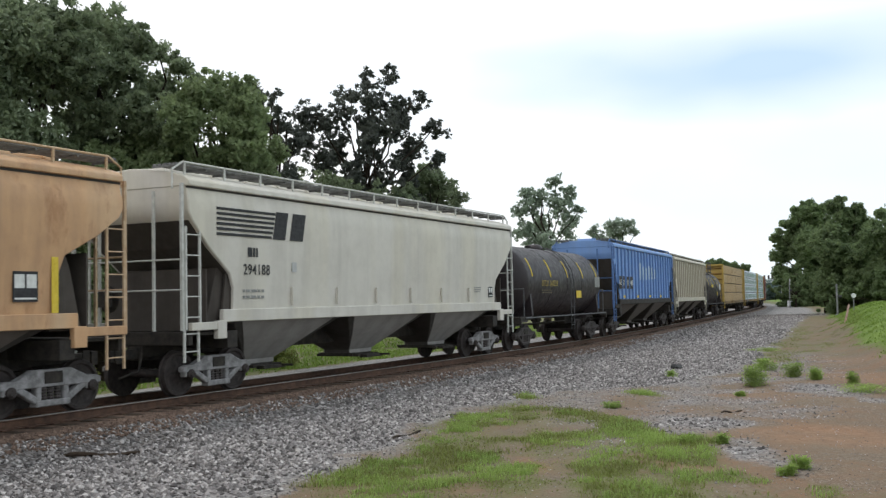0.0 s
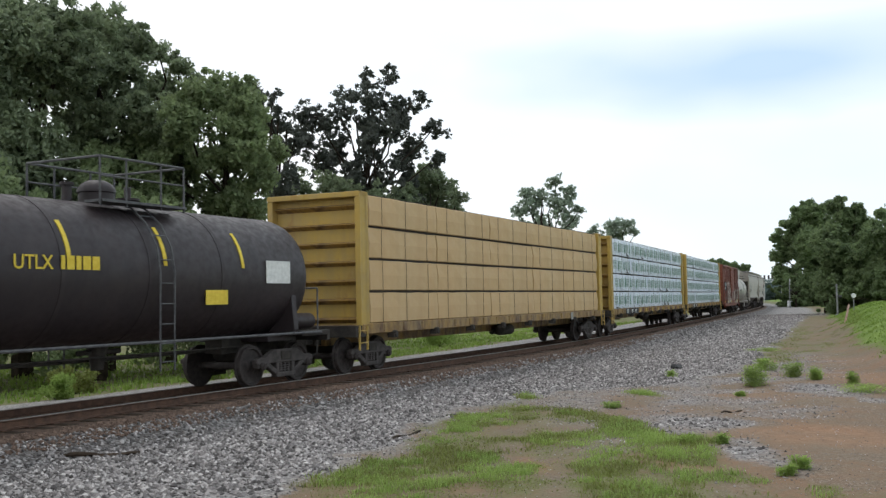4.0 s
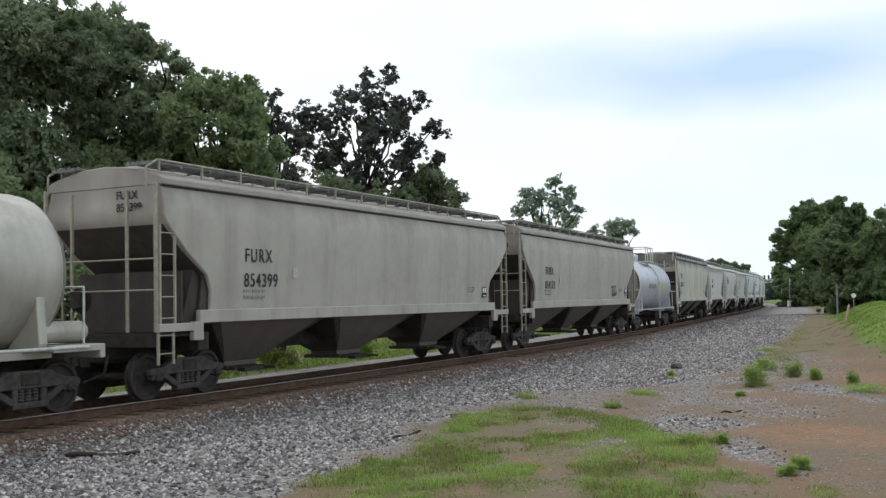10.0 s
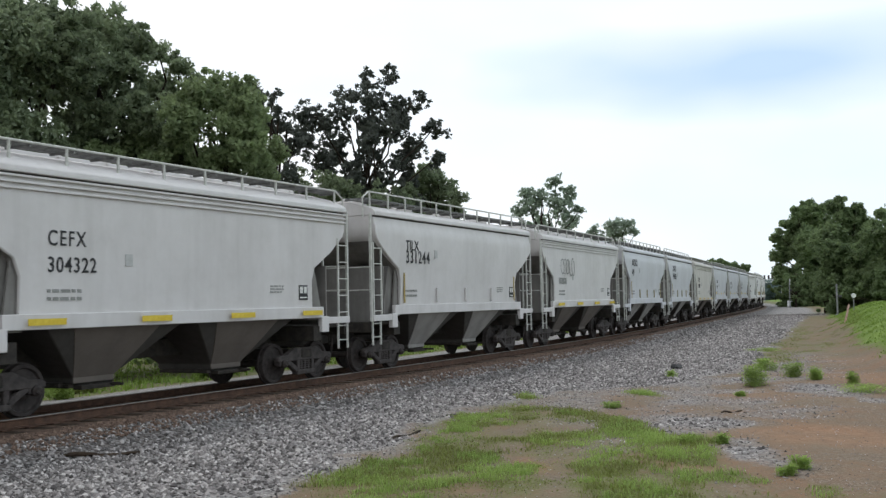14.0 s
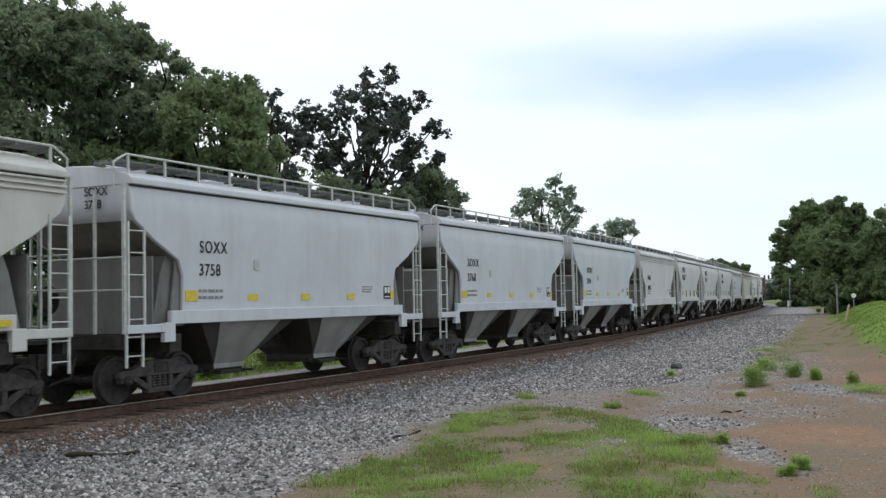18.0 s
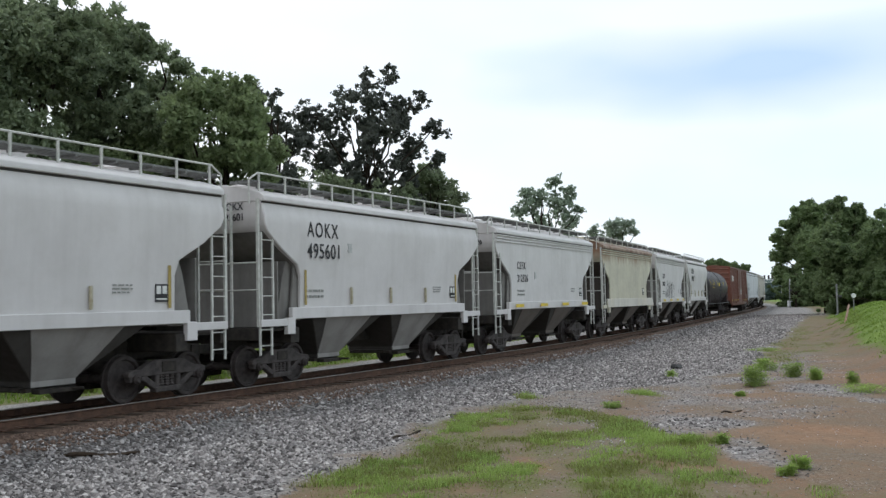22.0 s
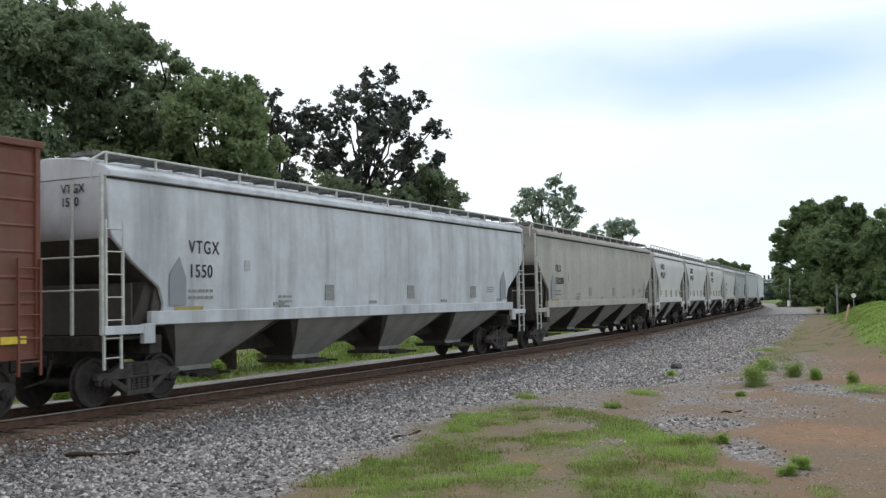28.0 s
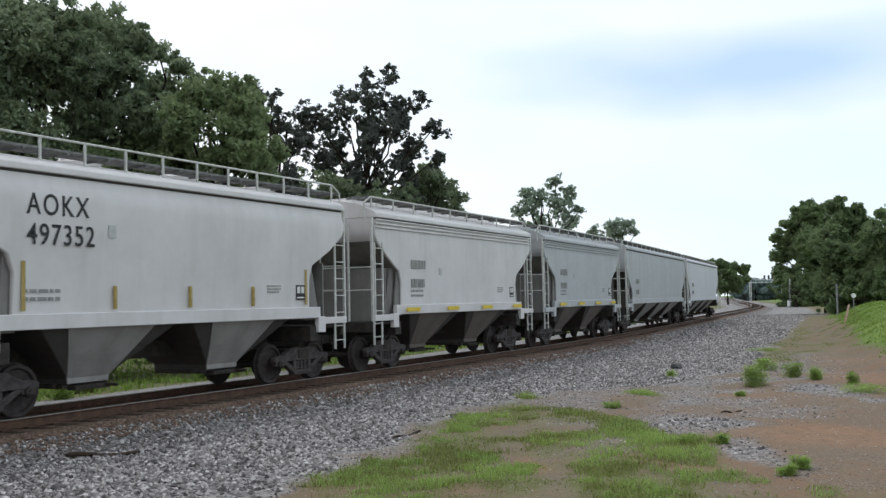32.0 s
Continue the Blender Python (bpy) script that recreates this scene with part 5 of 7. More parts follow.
        # Shaded bay slopes are painted near-black; the front plates keep a lit tone.
        b = part("hopper_bay", ("bay", round(lb, 2), zs), b_bay(lb - 0.06 if bays != 2 else 3.55, 0.46, zs - 0.12, low, yb), SHADE_SHEET, car, pose(x, 0, 0), "grimy sloping hopper bay", 0.015)
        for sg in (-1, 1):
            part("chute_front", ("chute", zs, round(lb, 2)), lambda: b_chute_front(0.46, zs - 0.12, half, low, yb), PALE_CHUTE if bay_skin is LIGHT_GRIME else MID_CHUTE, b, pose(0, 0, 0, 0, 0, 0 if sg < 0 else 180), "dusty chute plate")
        part("outlet_gate", "gate", b_gate, UNDER, b, pose(0, 0, 0.46), bevel=0.008)
    part("brake_wheel", "brake", b_brake, UNDER, car, pose(-a - 0.05, 0.55, 2.0), soft=True)
    part("air_reservoir", "reservoir", b_reservoir, UNDER, car, pose(a - 0.62, 0.2, 1.52, 0, 0, 90), soft=True)
    ends(car, L, steel)
    y = Side(W, zs, zt, cut, bulge)
    if uprights:
        for k in range(uprights):
            x = -a + 1.62 + (2 * a - 3.24) * (k + 1) / (uprights + 1)
            part("side_stiffener", "stiff", lambda: Shape().box(-0.028, 0.028, -0.03, 0.03, 0, 0.42), upright_skin or skin, car, pose(x, -W / 2 + 0.0, zs + 0.10), "", 0.008)
    return car, a, y


def marks(car, a, y, mark, number, inset, z1, h, gap, material=None, extra=True):
    m = material or INK
    if mark:
        letters(car, mark, -a + inset, z1, h, y, m, 0.84, gap=1.22)
    letters(car, number, -a + inset, z1 - gap, h, y, m, 0.90, gap=1.12)
    if extra:
        small_bars(car, -a + inset, 2.10, y, FADED, 2, 0.75, 0.06)
        small_bars(car, a - 3.1, 2.22, y, FADED, 3, 0.5, 0.03)
        data_plate(car, a - 2.0, 1.92, y)
        panel(car, "reporting_patch", -a + inset + 1.80, -a + inset + 1.98, z1 - 0.32, z1 - 0.10, y, PALE_MARK)
        if mark:
            letters(car, mark, -a - 0.03, 3.94, 0.16, -0.35, INK, turn=-90)
            letters(car, number, -a - 0.03, 3.70, 0.16, -0.35, INK, turn=-90)


# ---- ribbed hopper ----
def side_ribs(car, skin, a, W, zt, first, pitch, cut):
    """Upright ribs along both sides from the rear end on, cut off short over the slanted ends, and a corner rib at each end."""
    zc, zm = cut
    xs = [a - first - k * pitch for k in range(int((2 * a - first - 0.3) / pitch) + 1)]
    for x in [a - 0.06, *xs, -a + 0.06]:
        d = a - abs(x)
        lo = round(1.70 if d > 1.42 else (zc - (d / 1.42) * (zc - 1.76)), 2)
        for sg in (-1, 1):
            part("side_rib", ("rib", lo, zt), lambda: Shape().box(-0.045, 0.045, -0.045, 0.045, lo, zt), skin, car, pose(x, sg * (W / 2 - 0.025), 0), bevel=0.01)


# ---- tank cars ----
def b_shell(L, R, zc):
    def go():
        h = L / 2
        prof = [(-h, 0.02), (-h + 0.02, R * 0.35), (-h + 0.10, R * 0.66), (-h + 0.24, R * 0.88), (-h + 0.42, R * 0.985), (-h + 0.55, R)]
        prof = prof + [(-a, r) for a, r in prof[::-1]]
        return Shape().turned((0, 0, zc), (1, 0, 0), prof, 40)
    return go


def b_band(R, zc):
    return lambda: Shape().turned((0, 0, zc), (1, 0, 0), [(-0.05, R - 0.01), (-0.05, R + 0.008), (0.05, R + 0.008), (0.05, R - 0.01)], 40)


def b_head(R):
    """Dished end of the shell, a hair proud of it."""
    return lambda: Shape().turned((0, 0, 0), (1, 0, 0), [(-0.006, 0.02), (0.014, R * 0.352), (0.094, R * 0.664), (0.234, R * 0.885), (0.40, R * 0.986), (0.41, R * 0.96)], 40)


def b_dome():
    s = Shape()
    s.turned((0, 0, 0), (0, 0, 1), [(-0.15, 0.34), (0.20, 0.34), (0.22, 0.37), (0.27, 0.37), (0.38, 0.30), (0.45, 0.18), (0.47, 0.02)], 20)
    s.turned((0.95, 0.1, 0), (0, 0, 1), [(-0.15, 0.22), (0.12, 0.22), (0.14, 0.25), (0.18, 0.25)], 14)
    s.tube((0.95, 0.1, 0.15), (0.95, 0.1, 0.42), 0.07, 8)
    s.turned((-0.75, 0, 0), (0, 0, 1), [(-0.1, 0.1), (0.3, 0.1), (0.3, 0.14), (0.36, 0.14)], 10)
    return s


def b_cage():
    """Railed platform round the manway."""
    s = Shape()
    w, d, h = 1.15, 0.95, 0.80
    for sy in (-1, 1):
        s.box(-w, w, *sorted((sy * 0.55, sy * 1.02)), -0.05, 0.0)
        s.tube((-w, sy * d, h), (w, sy * d, h), 0.025, 6)
        s.tube((-w, sy * d, h * 0.55), (w, sy * d, h * 0.55), 0.018, 6)
        for x in (-w, -w / 2 + 0.1, w / 2 - 0.1, w):
            s.tube((x, sy * d, -0.12), (x, sy * d, h), 0.024, 6)
    for x in (-w, w):
        s.tube((x, -d, h), (x, d, h), 0.025, 6)
    return s


def b_saddle(R, zc):
    def go():
        s = Shape()
        for sy in (-1, 1):
            s.loft([[(x, sy * yy, z) for yy, z in ((0.55, 1.05), (1.36, 1.12), (1.40, 1.25), (R * 0.93, zc - 0.15), (R * 0.80, zc - 0.75))] for x in (-0.09, 0.09)])
        s.box(-0.55, 0.55, -1.0, 1.0, 0.98, 1.16)
        return s
    return go


def tank(label, L, skin, R=1.40, zc=2.47, cage=True, low=False):
    car = tagged(new("tank_car"), label, "railcar", "cars of the freight train")
    k = ("tank", L, R)
    sl = L - 2.15
    part("shell", (k, "shell"), b_shell(sl, R, zc), skin, car, soft=True)
    for x in (-sl * 0.19, 0.0, sl * 0.19):
        part("shell_band", (k, "band"), b_band(R, zc), skin, car, pose(x, 0, 0), soft=True)
    if skin is not BLACK_TANK:
        for e in (-1, 1):
            part("tank_head", (k, "head"), b_head(R), TANK_HEAD, car, pose(e * sl / 2, 0, zc, 0, 0, 0 if e < 0 else 180), "dirt-stained dished head", soft=True)
    dome = part("manway", "dome", b_dome, skin, car, pose(0, 0, zc + R - (0.26 if low else 0)), soft=True)
    if cage:
        part("platform_railing", "cage", b_cage, LADDER_W if skin is not BLACK_TANK else LADDER_D, car, pose(0.3, 0, zc + R - 0.02))
    for e in (-1, 1):
        part("saddle", (k, "saddle"), b_saddle(R, zc), skin, car, pose(e * (L / 2 - 1.95), 0, 0), bevel=0.012)
        part("end_platform", "tankend", lambda: Shape().box(-0.55, 0.62, -1.42, 1.42, 1.08, 1.20).box(0.50, 0.62, -1.42, 1.42, 0.95, 1.10), skin if skin is not BLACK_TANK else UNDER, car, pose(e * (L / 2 - 1.2), 0, 0, 0, 0, 0 if e > 0 else 180), bevel=0.012)
        part("end_handrail", "tankrail", lambda: Shape().tube((0, -1.38, 1.2), (0, -1.38, 2.2), 0.022, 6).tube((0, -1.38, 2.2), (0, 1.38, 2.2), 0.022, 6).tube((0, 1.38, 2.2), (0, 1.38, 1.2), 0.022, 6), LADDER_W if skin is not BLACK_TANK else LADDER_D, car, pose(e * (L / 2 - 1.05), 0, 0))
        part("stub_sill", "stub", lambda: Shape().box(-1.8, 0.75, -0.24, 0.24, 0.74, 1.10), UNDER, car, pose(e * (L / 2 - 1.4), 0, 0, 0, 0, 0 if e > 0 else 180), bevel=0.012)
    for sg in (-1, 1):
        part("side_rail", ("srail", L), lambda: Shape().tube((-L / 2 + 1.0, 0, 0), (L / 2 - 1.0, 0, 0), 0.03, 8), LADDER_W if skin is not BLACK_TANK else LADDER_D, car, pose(0, sg * 1.45, 1.16))
        lad = part("tank_ladder", ("tlad", R), lambda: tank_ladder(R, zc), LADDER_W if skin is not BLACK_TANK else LADDER_D, car, pose(0.35, 0, 0, 0, 0, 0 if sg < 0 else 180))
    part("bottom_outlet", "outlet", lambda: Shape().turned((0, 0, zc - R - 0.45), (0, 0, 1), [(0, 0.12), (0.2, 0.15), (0.5, 0.22)], 12).tube((-0.5, 0, zc - R - 0.1), (0.6, 0, zc - R - 0.1), 0.05, 8), UNDER, car, pose(0, 0, 0), soft=True)
    part("brake_rigging", ("rig", L), lambda: Shape().tube((-L / 2 + 2.6, 0.2, 0.80), (L / 2 - 2.6, 0.2, 0.80), 0.03, 6).tube((-L / 2 + 2.6, -0.3, 0.88), (L / 2 - 2.6, -0.3, 0.88), 0.02, 6), UNDER, car)
    part("air_reservoir", "reservoir", b_reservoir, skin, car, pose(L / 2 - 1.15, -0.85, 1.42), soft=True)
    ends(car, L)
    return car


def tank_ladder(R, zc):
    s = Shape()
    pts = [(-1.47, 0.60), (-1.47, 1.3), (-R - 0.09, zc)] + [(-(R + 0.09) * math.cos(radians(t)), zc + (R + 0.09) * math.sin(radians(t))) for t in (20, 40, 60, 78)]
    for x in (-0.2, 0.2):
        for p, q in zip(pts[:-1], pts[1:]):
            s.tube((x, p[0], p[1]), (x, q[0], q[1]), 0.02, 5)
    for p, q in zip(pts[:-1], pts[1:]):
        n = max(1, int(math.dist(p, q) / 0.32))
        for k in range(n):
            u = (k + 0.5) / n
            s.tube((-0.2, p[0] + (q[0] - p[0]) * u, p[1] + (q[1] - p[1]) * u), (0.2, p[0] + (q[0] - p[0]) * u, p[1] + (q[1] - p[1]) * u), 0.014, 5)
    return s


def b_arc_mark(R, t0, t1, w):
    """A stripe bent round the shell."""
    def go():
        s = Shape()
        r = R + 0.012
        ts = [t0 + (t1 - t0) * i / 8 for i in range(9)]
        s.loft([[(-w / 2, -r * math.cos(t), r * math.sin(t)), (w / 2, -r * math.cos(t), r * math.sin(t)), (w / 2, -(r - 0.02) * math.cos(t), (r - 0.02) * math.sin(t)), (-w / 2, -(r - 0.02) * math.cos(t), (r - 0.02) * math.sin(t))] for t in ts])
        return s
    return go


def arc_mark(car, x, zc, R, deg0, deg1, w, material):
    return part("shell_stripe", ("arc", R, deg0, deg1, w), b_arc_mark(R, radians(deg0), radians(deg1), w), material, car, pose(x, 0, zc))


def tank_letters(car, text, x, zmid, h, R, zc, material, squeeze=0.9):
    """Letters laid on the round side, tilted with it."""
    t = math.asin(max(-0.95, min(0.95, (zmid - zc) / R)))
    ob = letters(car, text, 0, 0, h, 0, material, squeeze, gap=1.2)
    ob.matrix_basis = pose(x, -(R + 0.012) * math.cos(t), zc + (R + 0.012) * math.sin(t), 90 - math.degrees(t), 0, 0)
    return ob


# ---- lumber cars ----
def b_bulkhead():
    s = Shape()
    W, z0, z1 = 1.42, 1.10, 4.70
    for sg in (-1, 1):
        s.box(-0.22, 0.22, *sorted((sg * (W - 0.16), sg * W)), z0, z1)
    s.box(0.02, 0.10, -W, W, z0, z1 - 0.05)
    s.box(-0.24, 0.20, -W, W, z1 - 0.14, z1)
    return s


def b_deck(L):
    def go():
        s = Shape()
        a = L / 2 - 0.95
        s.box(-a, a, -0.28, 0.28, 0.72, 1.20)
        for sg in (-1, 1):
            s.box(-a, a, *sorted((sg * 1.30, sg * 1.42)), 1.02, 1.29)
        n = int(2 * a / 1.1)
        for k in range(n + 1):
            x = -a + 2 * a * k / n
            s.prism([(x - 0.07, 1.06), (x + 0.07, 1.06), (x + 0.07, 1.27), (x - 0.07, 1.27)], -1.44, 1.44)
        return s
    return go


def b_beam(L):
    """Centre partition of posts and top chord."""
    def go():
        s = Shape()
        a = L / 2 - 1.2
        s.box(-a, a, -0.12, 0.12, 4.50, 4.68)
        n = 13
        for k in range(n):
            x = -a + 2 * a * k / (n - 1)
            s.box(x - 0.06, x + 0.06, -0.10, 0.10, 1.2, 4.52)
        return s
    return go


def lumber_car(label, L):
    car = tagged(new("centrebeam_flatcar"), label, "railcar", "cars of the freight train")
    a = L / 2 - 0.95
    part("deck", ("deck", L), b_deck(L), YELLOW_DECK, car, bevel=0.012)
    part("centre_beam", ("cbeam", L), b_beam(L), YELLOW_CAR, car, bevel=0.012)
    for e in (-1, 1):
        bh = part("bulkhead", "bulkhead", b_bulkhead, YELLOW_CAR, car, pose(e * (a - 0.1), 0, 0, 0, 0, 0 if e < 0 else 180), "ribbed yellow end bulkhead", 0.012)
        for k in range(7):
            part("bulkhead_rib", "bhrib", lambda: Shape().prism([(-0.16, 0), (0.03, -0.10), (0.03, 0.06)], -1.25, 1.25), YELLOW_DECK, bh, pose(0, 0, 1.40 + 0.49 * k), bevel=0.008)
        part("end_sill", "lend", lambda: Shape().box(-0.3, 0.25, -1.42, 1.42, 0.95, 1.25), UNDER, car, pose(e * (a + 0.12), 0, 0), bevel=0.01)
        for sg in (-1, 1):
            ladder("grab_ladder", car, YELLOW_CAR, e * (a + 0.05), sg * 1.43, 0.62, 0.62, 0.4, 2, 0 if sg < 0 else 180)
    for sg in (-1, 1):
        for k in range(8):
            part("winch", "winch", lambda: Shape().turned((0, -0.14, 0), (0, 1, 0), [(0, 0.07), (0.02, 0.09), (0.22, 0.09), (0.24, 0.07)], 10).box(-0.12, 0.12, -0.10, 0.10, -0.10, 0.02), UNDER, car, pose(-a + 1.6 + (2 * a - 3.2) * k / 7, sg * 1.40, 0.98))
    part("air_reservoir", "reservoir", b_reservoir, UNDER, car, pose(1.0, -0.6, 0.75), soft=True)
    ends(car, L)
    return car, a


def b_bundle(l, w, h, sag):
    def go():
        s = Shape()
        n = 7
        loops = []
        g = random.Random(int(l * 100 + sag * 10))
        for k in range(n + 1):
            x = -l / 2 + l * k / n
            j = [g.uniform(-0.012, 0.012) for _ in range(6)]
            loops.append([(x, -w / 2 + j[0], 0.0), (x, w / 2, 0.0), (x, w / 2, h), (x, 0, h + j[1]), (x, -w / 2 + 0.02 + j[2], h + j[3]), (x, -w / 2 + j[4] - 0.012, h * 0.5)])
        return s.loft(loops)
    return go


def b_fir(h):
    """A flat fir-tree print."""
    def go():
        s = Shape()
        for k in range(3):
            z, w = h * (0.15 + 0.25 * k), h * (0.30 - 0.075 * k)
            s.prism([(-w, z), (w, z), (0, z + h * 0.36)], -0.003, 0.003)
        s.box(-h * 0.05, h * 0.05, -0.003, 0.003, 0.0, h * 0.16)
        return s
    return go


def b_print(w, h):
    """A block of print: heavy top bar, outline, two rows of close-set bars."""
    def go():
        s = Shape()
        g = random.Random(8)
        s.box(-w * 0.06, w * 1.06, -0.003, 0.003, h * 0.88, h)
        s.box(0, w, -0.003, 0.003, 0.0, h * 0.05)
        for z0, z1 in ((0.09, 0.44), (0.49, 0.84)):
            for k in range(6):
                x = w * (0.04 + 0.16 * k)
                s.box(x, x + w * g.uniform(0.08, 0.13), -0.003, 0.003, h * (z0 + g.uniform(0, 0.06)), h * (z1 - g.uniform(0, 0.06)))
        return s
    return go


def wrap_mat():
    m, nt, b = mat("white_wrap", 0.32)
    v = coords(nt, (1, 1, 1))
    nt.links.new(ramp(nt, noise_of(nt, v, 2.5, 5), [(0.35, (0.60, 0.66, 0.76)), (0.65, (0.76, 0.80, 0.86))]), b.inputs["Base Color"])
    bump(nt, b, noise_of(nt, coords(nt, (1.0, 1.0, 2.2)), 3.2, 5, 0.65), 0.8, 0.07)
    return m


WRAP = wrap_mat()
TAG_DIM = plain("dim_stencil", (0.10, 0.08, 0.05), (0.16, 0.13, 0.08), 9, 0.7, 0, 0)
KRAFT = paint("kraft_wrap", (0.52, 0.355, 0.175), 0.3, 0.25, rough=0.6, dirt_col=(0.30, 0.18, 0.08), patch=0.35, patch_col=(0.48, 0.36, 0.20))
FIR_INK = plain("print_green", (0.05, 0.17, 0.10), (0.12, 0.28, 0.18), 8, 0.5, 0, 0)
PRINT_PALE = plain("print_pale_green", (0.46, 0.55, 0.54), (0.60, 0.67, 0.67), 5, 0.5, 0, 0)
BLOCK_INK = plain("print_grey_green", (0.17, 0.23, 0.21), (0.32, 0.39, 0.37), 5, 0.5, 0, 0)


def lumber_load(label, a, skin, printed):
    """Wrapped bundles, four tiers high, on both sides of the beam."""
    load = tagged(new("lumber_load"), label, "lumber", "lumber on the flatcars")
    x0, x1, w, h = -a + 0.42, a - 0.42, 1.22, 0.816
    n = 5
    l = (x1 - x0) / n
    g = random.Random(3 if printed else 4)
    for sg in (-1, 1):
        for tier in range(4):
            for k in range(n):
                sag = g.randint(0, 3)
                b = part("wrapped_package", ("bundle", round(l, 2), sag), b_bundle(l - 0.035, w, h - 0.03, sag), skin, load,
                         pose(x0 + l * (k + 0.5), sg * 0.75 + g.uniform(-0.02, 0.02), 1.30 + tier * (h + 0.034), 0, 0, 0 if sg < 0 else 180), bevel=0.018)
                if sg > 0:
                    continue
                if printed:
                    m = 3
                    shift = 0.55 * ((tier + k) % 2) - 0.2 * (tier % 3)
                    for j in range(m):
                        xx = -l / 2 + 0.30 + (l - 0.3) * j / m + 0.2 * shift
                        part("print_ground", "pground", lambda: Shape().box(-0.02, 0.76, -0.0015, 0.003, 0.02, 0.38), PRINT_PALE, b, pose(xx + 0.05, -w / 2 - 0.026, 0.2))
                        part("block_print", "bprint", b_print(0.72, 0.40), BLOCK_INK, b, pose(xx + 0.05, -w / 2 - 0.028, 0.2))
                        part("fir_print", "fprint", b_fir(0.56), FIR_INK, b, pose(xx + 1.12, -w / 2 - 0.028, 0.12))
                for j in range(3):
                    part("strap", "strap", lambda: Shape().box(-0.006, 0.006, -0.004, 0.004, 0, h - 0.05), TAG_DIM, b, pose(-l / 2 + l * (j + 0.5) / 3, -w / 2 - 0.022, 0.0))
        # Filler box added behind the packages so the gaps read as shade.
        part("dark_core", ("core", round(x1 - x0, 2)), lambda: Shape().box(x0 + 0.03, x1 - 0.03, -w / 2 + 0.06, w / 2 - 0.04, 1.31, 1.30 + 4 * h + 0.10), UNDER, load, pose(0, sg * 0.75, 0), "shadowed dunnage between the bundles")
    if printed:
        for k in range(8):
            poly = [(0, 0), (g.uniform(0.4, 0.9), -0.015), (g.uniform(0.2, 0.4), 0.03), (g.uniform(-0.25, 0.1), g.uniform(0.06, 0.34))]
            part("torn_wrap", ("torn", k), lambda: Shape().prism(poly, -0.004, 0.004), UNDER, load, pose(x0 + g.uniform(0.5, x1 - x0 - 0.8), -0.75 - w / 2 - 0.05, 1.32 + g.randint(0, 3) * (h + 0.034)), "dark tear in the wrap")
    return load


# ---- box cars ----
def b_box_side(a, W, z0, zt):
    def go():
        s = Shape()
        s.box(-a, a, -W / 2, W / 2, z0, zt)
        return s
    return go


def b_corrugation(a, W, z0, zt, n, gap):
    def go():
        s = Shape()
        for k in range(n):
            z = z0 + (zt - z0) * (k + 0.7) / n
            for sg in (-1, 1):
                for x0, x1 in ((-a, gap[0]), (gap[1], a)):
                    s.add(*[([(x0, sg * (W / 2 - 0.01), z - 0.05), (x1, sg * (W / 2 - 0.01), z - 0.05), (x1, sg * (W / 2 + 0.02), z), (x0, sg * (W / 2 + 0.02), z), (x1, sg * (W / 2 - 0.01), z + 0.05), (x0, sg * (W / 2 - 0.01), z + 0.05)]), [(0, 1, 2, 3), (3, 2, 4, 5), (0, 3, 5), (1, 4, 2), (0, 5, 4, 1)]][:2])
        return s
    return go


def b_box_door(w, h):
    def go():
        s = Shape()
        s.box(-w / 2, w / 2, -0.035, 0.035, 0, h)
        s.tube((-w * 0.36, -0.12, 0.15), (-w * 0.36, -0.12, h - 0.1), 0.02, 6)
        s.tube((w * 0.36, -0.12, 0.15), (w * 0.36, -0.12, h - 0.1), 0.02, 6)
        return s
    return go


